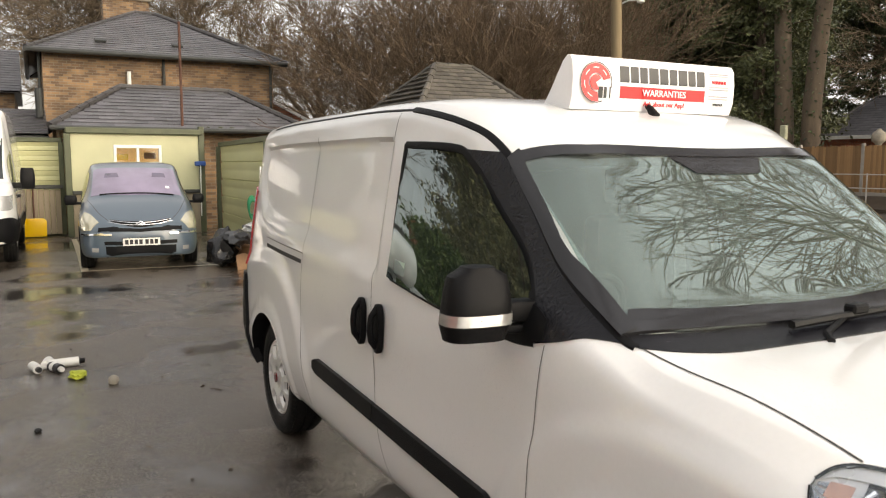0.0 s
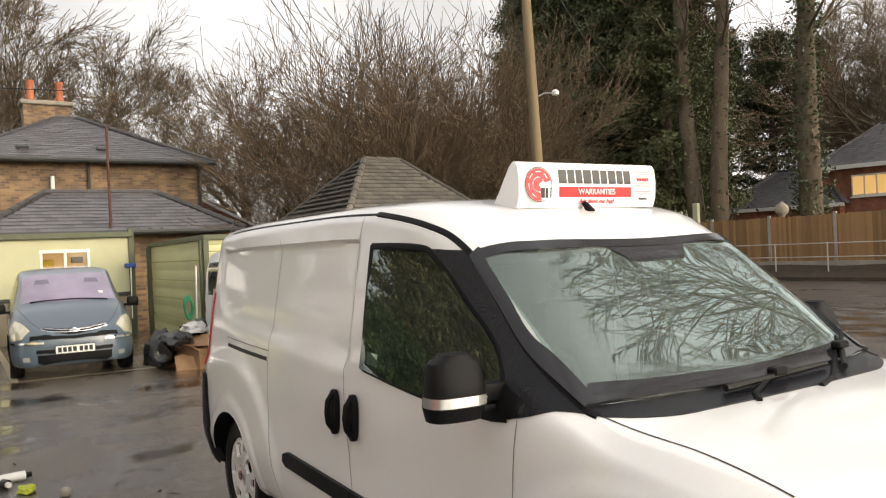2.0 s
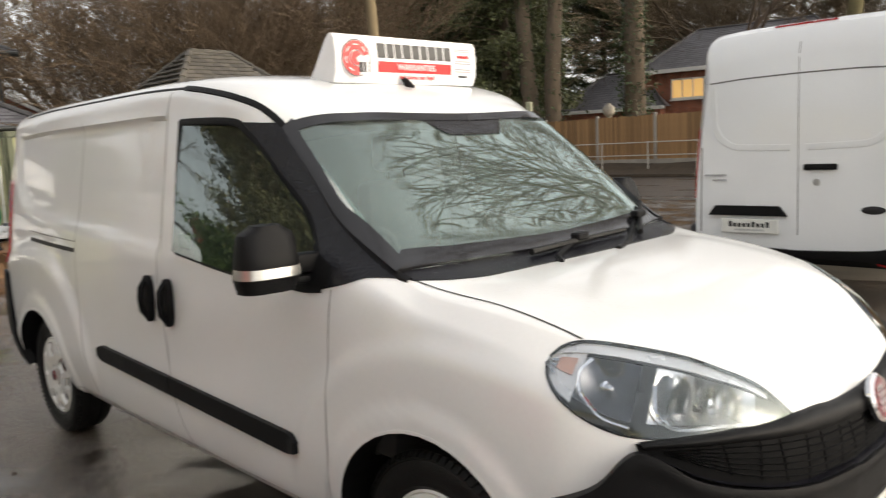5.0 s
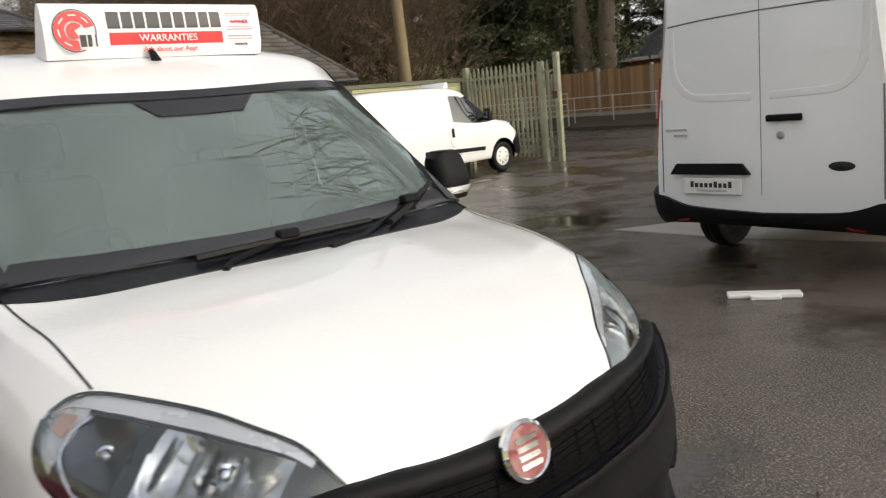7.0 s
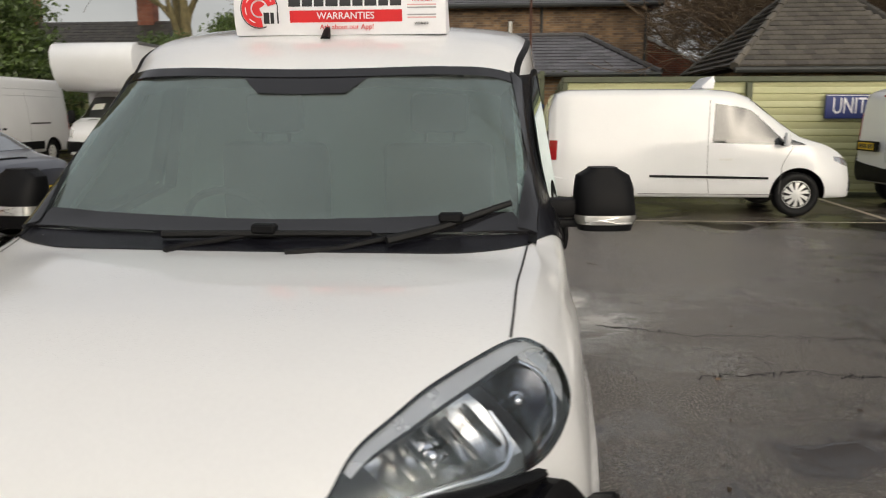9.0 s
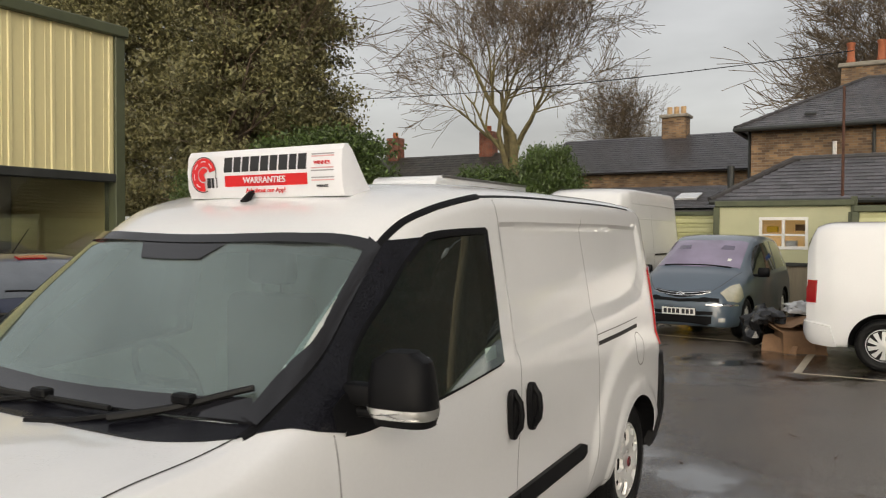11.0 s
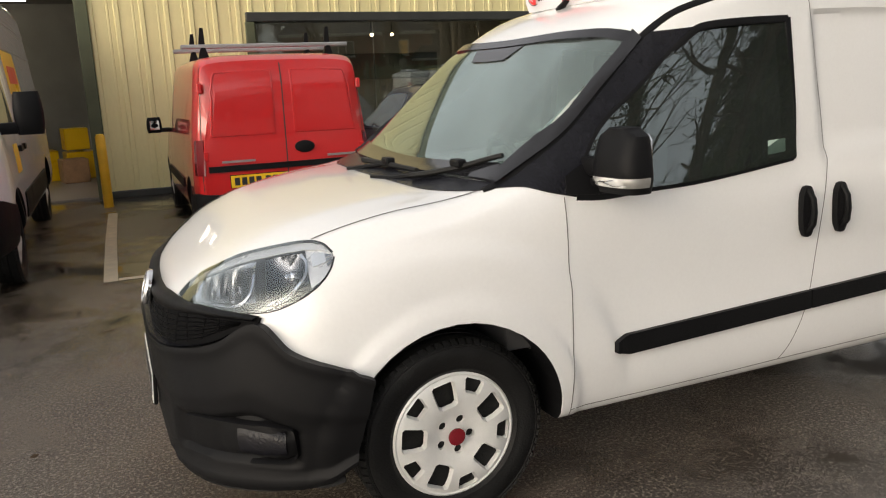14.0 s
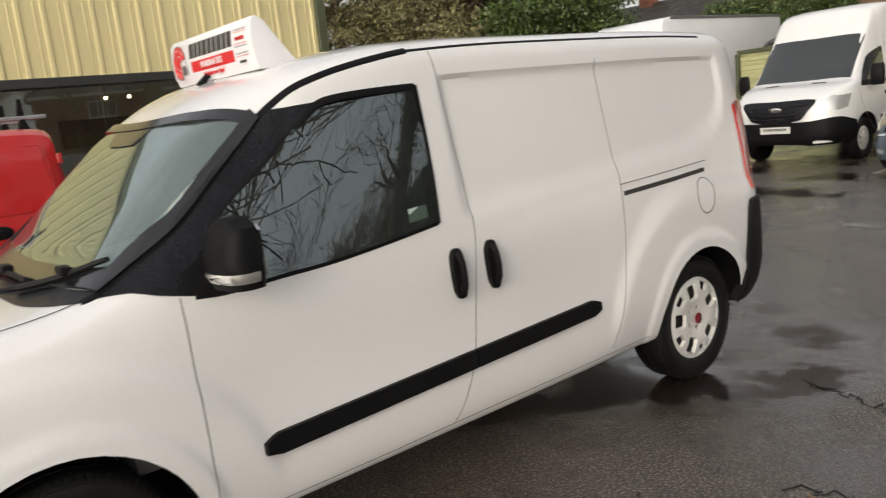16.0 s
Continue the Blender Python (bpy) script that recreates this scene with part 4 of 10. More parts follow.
HERO = ([(-2.22, 1.675, 0.69, 1.635, 0.80, 1.10, 0.83, 0.42), (-2.165, 1.79, 0.745, 1.748, 0.86, 1.10, 0.885, 0.36), (-2.0, 1.850, 0.775, 1.806, 0.893, 1.10, 0.915, 0.33),
    (-1.2, 1.873, 0.785, 1.824, 0.905, 1.10, 0.922, 0.31), (-0.3, 1.874, 0.785, 1.824, 0.905, 1.10, 0.922, 0.30), (0.1, 1.861, 0.78, 1.813, 0.902, 1.10, 0.922, 0.30),
    (0.4, 1.820, 0.765, 1.768, 0.90, 1.10, 0.922, 0.30), (0.56, 1.782, 0.745, 1.720, 0.899, 1.10, 0.922, 0.30), (0.66, 1.748, 0.725, 1.664, 0.898, 1.10, 0.922, 0.30)] + [(0.78, 1.69, 0.717, 1.575, 0.896, 1.10, 0.922, 0.30), (0.9, 1.60, 0.724, 1.485, 0.894, 1.10, 0.921, 0.30), (1.15, 1.365, 0.745, 1.29, 0.892, 1.09, 0.92, 0.30),
    (1.36, 1.165, 0.765, 1.135, 0.885, 1.07, 0.92, 0.30), (1.50, 1.12, 0.785, 1.10, 0.88, 1.02, 0.92, 0.30), (1.70, 1.095, 0.765, 1.075, 0.872, 0.98, 0.918, 0.29),
    (1.96, 1.05, 0.715, 1.02, 0.845, 0.92, 0.895, 0.27), (2.10, 1.00, 0.665, 0.965, 0.785, 0.87, 0.84, 0.26), (2.22, 0.94, 0.585, 0.905, 0.70, 0.82, 0.755, 0.26)] + [(2.32, 0.865, 0.47, 0.835, 0.57, 0.77, 0.63, 0.27), (2.38, 0.785, 0.33, 0.765, 0.42, 0.70, 0.49, 0.30), (2.41, 0.70, 0.16, 0.69, 0.22, 0.64, 0.28, 0.36)])


def step(v, a, b):
    """0 below a, 1 above b, smooth between."""
    t = min(1.0, max(0.0, (v - a) / (b - a)))
    return t * t * (3 - 2 * t)


RECESS_X, RECESS_Z = (-2.0, -1.95, -1.90, -1.80, -1.65, -1.45, -1.05, -0.05), (1.60, 1.46, 1.36, 1.285, 1.24, 1.222, 1.196, 1.132)


def flank(x, y, z):
    """How far the van's pressed skin stands out of its plain section, sideways and up: arch flanges, wing bulges, the recessed upper panel and the raised bonnet."""
    side = step(y, 0.60, 0.76)
    d = 0.0
    for xc, r0, r1 in ((1.5525, 0.62, 0.69), (-1.5525, 0.69, 0.78)):
        # the wings swell round each wheel and run out towards the bumpers
        dx = (x - xc) * (0.55 if xc < 0 and x < xc or xc > 0 and x > xc else 1.0)
        d += (0.015 if xc > 0 else 0.022) * (1 - step(math.hypot(dx, z - 0.317), r0, r1)) * step(z, 0.34, 0.60)
        d += 0.011 * (1 - step(math.hypot(x - xc, z - 0.338), 0.445, 0.474))
    # hollow between the wheels below the belt
    d -= 0.010 * math.exp(-((z - 0.74) / 0.17) ** 2) * step(x, -1.0, -0.6) * (1 - step(x, 0.75, 1.15))
    # upper panel set back behind a sloping belt, inside a rounded frame
    low = float(np.interp(x, RECESS_X, RECESS_Z))
    inner = step(z, low, low + 0.055) * (1 - step(z, 1.672, 1.70)) * step(x, -1.975, -1.935) * (1 - step(x, -0.05, 0.0))
    d -= 0.019 * inner
    # bonnet: a raised middle with soft shoulders
    dome = 0.006 * (1 - step(y, 0.50, 0.66)) * step(x, 1.44, 1.62) * (1 - step(x, 2.14, 2.23)) * step(z, 0.78, 0.88)
    return d * side, dome


HL_LO = [(1.908, 0.803, 0.972), (1.925, 0.822, 0.94), (1.957, 0.832, 0.904), (2.034, 0.816, 0.853), (2.115, 0.774, 0.822), (2.20, 0.69, 0.810), (2.285, 0.55, 0.803), (2.340, 0.43, 0.797), (2.358, 0.39, 0.794)]
HL_HI = [(1.909, 0.79, 0.985), (1.925, 0.755, 1.006), (1.957, 0.722, 1.015), (2.04, 0.645, 0.998), (2.137, 0.557, 0.964), (2.20, 0.503, 0.935), (2.275, 0.435, 0.888), (2.325, 0.408, 0.842), (2.36, 0.385, 0.797)]
LAMPDARK = mat("smoked_lamp_bezel", (0.022, 0.022, 0.024), rough=0.3, var=0.2, scale=26, bump=0.0, spec=0.4)
LAMPSTRIP = mat("satin_lamp_strip", (0.74, 0.72, 0.69), rough=0.28, metal=0.45, var=0.08, scale=9, bump=0.0)
DEEPBLACK = mat("black_grille_moulding", (0.003, 0.003, 0.0035), rough=0.7, var=0.2, scale=20, bump=0.0, spec=0.08)

FACETS = [mat("facet_chrome", (0.50, 0.50, 0.49), rough=0.10, metal=1.0, var=0.06, scale=8, bump=0.0), mat("facet_silver", (0.60, 0.59, 0.57), rough=0.16, metal=1.0, var=0.06, scale=8, bump=0.0), mat("facet_smoke", (0.11, 0.11, 0.115), rough=0.10, metal=1.0, var=0.06, scale=8, bump=0.0)]


def hero_van():
    v = thing("panel_van", pose(0, 0, 0), "white panel van with black bumpers, wet with rain", "van")
    sh = Shell(HERO, nx=300, ns=120, sculpt=flank)
    scr_lo = [(1.335, 0.765, 1.143), (1.40, 0.5, 1.155), (1.425, 0.0, 1.15), (1.40, -0.5, 1.155), (1.335, -0.765, 1.143)]
    scr_hi = [(0.715, 0.714, 1.605), (0.82, 0.5, 1.632), (0.865, 0.0, 1.632), (0.82, -0.5, 1.632), (0.715, -0.714, 1.605)]
    win_lo = [(1.085, 0.87, 1.088), (0.98, 0.88, 1.082), (0.82, 0.88, 1.09), (0.60, 0.89, 1.10), (0.40, 0.89, 1.118), (0.26, 0.89, 1.134), (0.125, 0.89, 1.15)]
    win_hi = [(1.08, 0.85, 1.10), (0.937, 0.80, 1.305), (0.75, 0.785, 1.445), (0.57, 0.775, 1.59), (0.49, 0.78, 1.638), (0.32, 0.80, 1.655), (0.105, 0.80, 1.66)]

    def shrink(lo, hi, k):
        a = [tuple(np.array(p) + (np.array(q) - np.array(p)) * k) for p, q in zip(lo, hi)]
        b = [tuple(np.array(q) + (np.array(p) - np.array(q)) * k) for p, q in zip(lo, hi)]
        def ends(c):
            c = [np.array(p) for p in c]
            c[0], c[-1] = c[0] + (c[1] - c[0]) * k * 1.6, c[-1] + (c[-2] - c[-1]) * k * 1.6
            return [tuple(p) for p in c]
        return ends(a), ends(b)

    cab = Shell(HERO, inset=0.05, x0=-0.05, x1=1.36, floor=0.55, nx=30, ns=30)
    s_lo, s_hi = shrink(scr_lo, scr_hi, 0.05)
    cuts = [cab.bm, sh.patch(s_lo, s_hi, 0.05, 0.17, 24, 10)]
    for f in (False, True):
        w_lo, w_hi = shrink(win_lo, win_hi, 0.02)
        cuts.append(sh.patch(w_lo, w_hi, 0.05, 0.15, 24, 8, flip=f))
        cuts.append(sh.patch(*shrink(HL_LO, HL_HI, 0.012), 0.03, 0.09, 24, 8, flip=f))
    cuts += [arch_cut(1.560, 0.392, 0.60, 1.2, 0.343), arch_cut(-1.5525, 0.384, 0.60, 1.2, 0.338)]
    body = carve(sh.bm, cuts, [WHITE, CABGREY, PLASTIC, PLASTIC, LAMPDARK, PLASTIC, LAMPDARK, PLASTIC, PLASTIC])
    part("body", body, None, v)
    # glass
    part("windscreen", sh.patch(scr_lo, scr_hi, 0.009, 0.004, 40, 20, even=4), SCREEN, v, "wet laminated windscreen").visible_shadow = False
    bm = B()
    a, b = shrink(scr_lo, scr_hi, 0.11)[0], shrink(scr_lo, scr_hi, 0.06)[1]
    sh.patch(scr_lo, a, 0.014, 0.010, 40, 4, bm)
    sh.patch(b, [(x, q * 0.96, z) for x, q, z in scr_hi], 0.016, 0.012, 40, 4, bm)
    for y in (1, -1):
        edge = [(1.335, 0.765 * y, 1.143), (1.10, 0.768 * y, 1.285), (0.90, 0.742 * y, 1.452), (0.715, 0.714 * y, 1.605)]
        sh.patch([(x, q + 0.014 * y, z - 0.006) for x, q, z in edge], [(x - 0.004, q - 0.036 * y, z + 0.006) for x, q, z in edge], 0.019, 0.016, 30, 5, bm)
    part("windscreen_border", bm, FRIT, v, "black printed windscreen border")
    part("sensor_panel", sh.patch([(0.955, 0.15, 1.548), (0.96, 0.0, 1.546), (0.955, -0.15, 1.548)], [(0.875, 0.24, 1.625), (0.88, 0, 1.62), (0.875, -0.24, 1.625)], 0.0125, 0.003, 16, 6), FRIT, v)
    for f in (False, True):
        s = -1 if f else 1
        part("side_window", sh.patch(win_lo, win_hi, 0.004, 0.004, 30, 14, flip=f, even=2), SIDEGLASS, v, "wet side window").visible_shadow = False
        bm = B()
        for c in (win_lo, win_hi):
            sh.ribbon([(p[0], p[1], p[2]) for p in c], 0.030, n=60, bm=bm, flip=f, rise=0.006)
        sh.ribbon([(0.125, 0.9, 1.145), (0.11, 0.86, 1.40), (0.105, 0.80, 1.665)], 0.030, n=40, bm=bm, flip=f, rise=0.006)
        part("window_seal", bm, PLASTIC, v)
        # black pillar cladding between the windscreen and the door glass
        bm = sh.patch([(1.085, 0.872, 1.086), (1.04, 0.84, 1.165), (0.935, 0.80, 1.307), (0.75, 0.785, 1.447), (0.575, 0.775, 1.59), (0.515, 0.775, 1.637)],
                      [(1.385, 0.768, 1.13), (1.32, 0.776, 1.147), (1.10, 0.770, 1.284), (0.90, 0.744, 1.451), (0.765, 0.722, 1.565), (0.70, 0.714, 1.618)], 0.0045, 0.007, 44, 10, flip=f)
        part("pillar_cladding", bm, GLOSSBLACK, v, "gloss black pillar panel beaded with rain")
        bm = sh.patch([(1.12, 0.87, 1.096), (1.04, 0.875, 1.090), (0.955, 0.88, 1.088)], [(1.115, 0.85, 1.155), (1.04, 0.85, 1.19), (0.985, 0.86, 1.165)], 0.008, 0.01, 16, 6, flip=f)
        part("mirror_mounting", bm, PLASTIC, v, "black triangular mirror mounting")
        part("roof_gutter", sh.ribbon([(1.385, 0.772, 1.13), (1.335, 0.778, 1.143), (1.10, 0.780, 1.28), (0.90, 0.752, 1.447), (0.71, 0.722, 1.61), (0.60, 0.735, 1.685), (0.45, 0.755, 1.735), (0.1, 0.765, 1.795)], 0.028, n=90, flip=f, rise=0.008), PLASTIC, v, "black roof gutter strip")
        part("roof_gutter", sh.ribbon([(0.1, 0.765, 1.795), (-0.6, 0.765, 1.81), (-1.4, 0.765, 1.805), (-1.85, 0.76, 1.79)], 0.014, n=80, flip=f, rise=0.003), PLASTIC, v, "black roof gutter strip")
        # panel gaps
        gaps = [([(1.13, 0.88, 1.09), (1.135, 0.92, 0.80), (1.135, 0.92, 0.55), (1.13, 0.91, 0.32)], SEALGREY), ([(0.0, 0.76, 1.79), (-0.02, 0.80, 1.60), (-0.05, 0.88, 1.15), (-0.02, 0.92, 0.89), (0.02, 0.92, 0.64), (0.12, 0.92, 0.40), (0.16, 0.91, 0.35)], SEALGREY),
                ([(-0.95, 0.79, 1.72), (-0.96, 0.86, 1.4), (-0.97, 0.91, 1.12), (-0.96, 0.92, 0.90), (-0.88, 0.92, 0.55), (-0.82, 0.92, 0.38)], SEALGREY), ([(1.13, 0.92, 0.345), (0.5, 0.92, 0.345), (0.1, 0.92, 0.35), (-0.8, 0.92, 0.355), (-1.1, 0.92, 0.36)], SEALGREY),
                ([(1.39, 0.760, 1.125), (1.55, 0.745, 1.105), (1.724, 0.728, 1.074), (1.86, 0.722, 1.045), (1.955, 0.716, 1.019)], GAP)]
        for g, mt in gaps:
            part("panel_gap", sh.ribbon(g, 0.006 if mt is GAP else 0.004, n=70, flip=f, square=mt is SEALGREY), mt, v)
        # pressed panel outline, sliding door rail, fuel flap
        bm = B()
        sh.ribbon([(-0.985, 0.92, 1.09), (-1.3, 0.92, 1.10), (-1.66, 0.91, 1.115)], 0.022, n=30, bm=bm, flip=f)
        part("door_rail", bm, GAP, v, "dark sliding door rail slot")
        part("rail_cover_line", sh.ribbon([(-0.97, 0.91, 1.135), (-1.3, 0.91, 1.145), (-1.68, 0.90, 1.16)], 0.005, n=30, flip=f), SEALGREY, v)
        if not f:
            part("fuel_flap_gap", sh.ribbon([(-1.62 + 0.085 * math.cos(a) * 0.9, 0.915, 0.985 + 0.095 * math.sin(a)) for a in np.linspace(0, 6.2832, 14)], 0.006, n=60, flip=f), SEALGREY, v)
        # side rubbing strip, in two lengths
        for x0, x1, e in ((0.965, 0.035, 0), (0.028, -0.73, 1)):
            def zc(x):
                return 0.552 + (0.965 - x) * 0.036
            lo, hi = [], []
            for k in range(9):
                x = x0 + (x1 - x0) * ((0, 0.06, 0.16, 0.3, 0.5, 0.7, 0.84, 0.94, 1.0)[k])
                q = 1.0
                if e == 0 and k == 0 or e == 1 and k == 8:
                    q = 0.5
                lo.append((x, 0.925, zc(x) - 0.036 * q))
                hi.append((x, 0.925, zc(x) + 0.036 * q))
            part("side_moulding", sh.patch(lo, hi, 0.020, 0.024, 40, 6, flip=f, smooth=False), PLASTIC, v, "black side rubbing strip", angle=50)
        # door handles
        for x in (0.075, -0.105):
            bm = B()
            o = [(0.030 * (abs(math.cos(a)) ** 0.6) * (1 if math.cos(a) > 0 else -1), 0.10 * (abs(math.sin(a)) ** 0.75) * (1 if math.sin(a) > 0 else -1)) for a in np.linspace(0, 2 * math.pi, 28, endpoint=False)]
            prism(bm, o, -0.012, 0.012, "y", 0.004)
            h = part("door_handle", bm, PLASTIC, v, "black upright door handle")
            h.matrix_basis = pose(x, s * 0.922, 0.94, 0, 4, 0)
            bm = B()
            tube(bm, [(0, 0.008, -0.075), (0, 0.030, -0.045), (0, 0.036, 0), (0, 0.032, 0.05), (0, 0.006, 0.088)], 0.014, 0.012, 10)
            g = part("grip", bm, PLASTIC, h)
            g.matrix_basis = pose(0, 0, 0) if s > 0 else pose(0, 0, 0, 0, 0, 180)
        # wheel arch lips
        for x, r, zc in ((1.560, 0.396, 0.343), (-1.5525, 0.388, 0.338)):
            pts = [(x + r * math.cos(a), 0.92, zc + r * math.sin(a)) for a in np.linspace(-0.02 if x < 0 else 0.0, math.pi, 24)]
            part("arch_lip", sh.ribbon(pts, 0.010, n=70, flip=f, rise=0.001), WHITE, v)
        # headlamp: recessed reflector bowl, inner lamps and clear lens
        hl_lo, hl_hi = HL_LO, HL_HI
        def sub(u0, u1, v0, v1, k=6):
            lo, hi = spline(hl_lo, 41), spline(hl_hi, 41)
            us = [int(round(40 * (u0 + (u1 - u0) * q / (k - 1)))) for q in range(k)]
            return [tuple(lo[u].lerp(hi[u], v0)) for u in us], [tuple(lo[u].lerp(hi[u], v1)) for u in us]
        hl = part("headlamp", sh.patch(hl_lo, hl_hi, -0.052, 0.004, 44, 14, flip=f), LAMPDARK, v, "clear headlamp with chrome reflectors")
        part("headlamp_seal", sh.ribbon(hl_lo + hl_hi[::-1], 0.007, n=140, flip=f, rise=0.002), GLOSSBLACK, v)
        part("chrome_strip", sh.patch(*sub(0.01, 0.86, 0.80, 0.985, 12), -0.006, 0.004, 40, 5, flip=f), LAMPSTRIP, hl)
        part("chrome_strip", sh.patch(*sub(0.01, 0.165, 0.06, 0.82, 5), -0.011, 0.004, 14, 8, flip=f), LAMPSTRIP, hl)
        # pale amber on the right lamp only, silver on the left
        part("side_indicator", sh.patch(*sub(0.085, 0.155, 0.40, 0.70, 4), -0.007, 0.003, 10, 6, flip=f), AMBERPALE if f else LAMPCLEAR, hl)
        for k in range(3):
            part("reflector_tooth", sh.patch(*sub(0.03, 0.07, 0.22 + 0.17 * k, 0.31 + 0.17 * k, 3), -0.005, 0.006, 4, 4, flip=f), DARKCHROME, hl)
        def bowl(d0, deep):
            return lambda u, w: -d0 - deep * (1 - (2 * u - 1) ** 2) * (1 - (2 * w - 1) ** 2)
        part("reflector_bowl", sh.patch(*sub(0.175, 0.365, 0.13, 0.77, 5), bowl(0.012, 0.032), 0.003, 18, 14, flip=f), FACETS[2], hl, "small smoked reflector bowl")
        part("reflector_bowl", sh.patch(*sub(0.435, 0.80, 0.14, 0.77, 8), bowl(0.010, 0.045), 0.003, 26, 16, flip=f), FACETS[1], hl, "large silver reflector bowl")
        for k in range(5):
            u = 0.475 + 0.065 * k
            part("reflector_flute", sh.ribbon([tuple(Vector(sub(u, u, q, q, 2)[0][0])) for q in (0.70, 0.55, 0.40, 0.24)], 0.014, n=16, flip=f, rise=-0.030), FACETS[k % 3], hl)
        part("chrome_rim", sh.ribbon([sub(u, u, q, q, 2)[0][0] for u, q in ((0.205, 0.72), (0.172, 0.50), (0.20, 0.24), (0.27, 0.12), (0.37, 0.09))], 0.009, n=40, flip=f, rise=-0.006), CHROME, hl)
        part("chrome_rim", sh.ribbon([sub(u, u, q, q, 2)[0][0] for u, q in ((0.43, 0.55), (0.445, 0.22), (0.50, 0.11), (0.65, 0.10), (0.93, 0.14))], 0.009, n=40, flip=f, rise=-0.007), CHROME, hl)
        part("bezel", sh.patch(*sub(0.365, 0.435, 0.03, 0.80, 4), -0.010, 0.03, 8, 10, flip=f), LAMPDARK, hl)
        part("bezel", sh.patch(*sub(0.80, 0.985, 0.02, 0.97, 4), -0.012, 0.03, 10, 6, flip=f), LAMPDARK, hl)
        part("bezel", sh.patch(*sub(0.165, 0.80, 0.01, 0.14, 8), -0.011, 0.02, 30, 3, flip=f), LAMPDARK, hl)
        part("bezel", sh.patch(*sub(0.165, 0.80, 0.765, 0.81, 8), -0.009, 0.02, 30, 3, flip=f), LAMPDARK, hl)
        for (u, q, rr) in ((0.27, 0.48, 0.013), (0.62, 0.48, 0.016)):
            c = sub(u, u + 0.03, q, q, 2)[0][0]
            p, nq = sh.on((c[0], c[1] * s, c[2]))
            bm = B()
            lathe(bm, [(rr * 1.5, -0.012), (rr * 1.4, 0.0), (rr, 0.004), (rr * 0.9, 0.016), (rr * 0.5, 0.022), (0.002, 0.023)], 18, "z")
            part("bulb_shield", bm, CHROME, hl).matrix_basis = Matrix.Translation(p - nq * 0.042) @ Vector((1, 0.25 * s, 0.1)).to_track_quat("Z", "Y").to_matrix().to_4x4()
        part("lamp_cover", sh.patch(hl_lo, hl_hi, 0.005, 0.003, 44, 12, flip=f), LENS, hl).visible_shadow = False
        # tail lamp
        part("tail_lamp", sh.patch([(-2.09, 0.905, 0.95), (-2.15, 0.89, 0.95), (-2.20, 0.85, 0.95)], [(-2.04, 0.845, 1.42), (-2.10, 0.83, 1.44), (-2.17, 0.79, 1.44)], 0.012, 0.02, 12, 18, flip=f), LAMPRED, v, "tall red tail lamp")
    # front bumper, grille and rear bumper
    def bumper_face(u, w):
        d = 0.030 + 0.010 * step(w, 0.50, 0.64) + 0.008 * math.exp(-((w - 0.97) / 0.05) ** 2) + 0.022 * (1 - step(w, 0.05, 0.13))
        hollow = (1 - step(abs(u - 0.37) / 0.22, 0.80, 1.0)) * (1 - step(abs(w - 0.33) / 0.17, 0.75, 1.0))
        pod = (1 - step(((u - 0.29) / 0.115) ** 4 + ((w - 0.32) / 0.12) ** 4, 0.5, 1.0))
        return d - 0.026 * hollow + 0.020 * pod * (1.25 - (u - 0.17) / 0.24)
    bm = B()
    for f in (False, True):
        sh.patch([(1.915, 0.91, 0.36), (2.06, 0.86, 0.28), (2.2, 0.78, 0.27), (2.33, 0.60, 0.27), (2.39, 0.35, 0.28), (2.41, 0.0, 0.30)],
                 [(1.845, 0.91, 0.612), (1.93, 0.89, 0.65), (2.06, 0.83, 0.71), (2.135, 0.765, 0.79), (2.24, 0.70, 0.728), (2.37, 0.42, 0.665), (2.41, 0.0, 0.637)], bumper_face, 0.06, 64, 36, bm, flip=f)
    bmesh.ops.remove_doubles(bm, verts=bm.verts[:], dist=0.0015)
    part("front_bumper", bm, PLASTIC, v, "unpainted black plastic front bumper", angle=40)
    bm = B()
    for f in (False, True):
        sh.patch([(2.135, 0.765, 0.79), (2.24, 0.70, 0.728), (2.37, 0.42, 0.662), (2.41, 0.0, 0.635)], [(2.13, 0.768, 0.806), (2.22, 0.69, 0.803), (2.355, 0.42, 0.788), (2.40, 0.0, 0.745)], 0.015, 0.03, 30, 6, bm, flip=f)
    part("grille", bm, DEEPBLACK, v, "black front grille")
    mesh_lo = [(2.19, 0.742, 0.787), (2.312, 0.62, 0.722), (2.372, 0.50, 0.688), (2.41, 0.311, 0.655), (2.42, 0.15, 0.645), (2.42, 0.0, 0.640)]
    mesh_hi = [(2.19, 0.742, 0.795), (2.29, 0.62, 0.796), (2.341, 0.50, 0.781), (2.38, 0.311, 0.758), (2.40, 0.15, 0.742), (2.405, 0.0, 0.728)]
    for f in (False, True):
        for k in range(6):
            q = 0.10 + 0.16 * k
            line = [Vector(a).lerp(Vector(b), q) for a, b in zip(mesh_lo, mesh_hi)]
            part("grille_bar", sh.ribbon(line, 0.005, n=40, flip=f, rise=0.020), PLASTIC, v)
        for k in range(9):
            u = 0.12 + 0.10 * k
            a, b = spline(mesh_lo, 41)[int(40 * u)], spline(mesh_hi, 41)[min(40, int(40 * (u - 0.03 * (k % 2))))]
            part("grille_slat", sh.ribbon([a, a.lerp(b, 0.5), b], 0.005, n=10, flip=f, rise=0.018), PLASTIC, v)
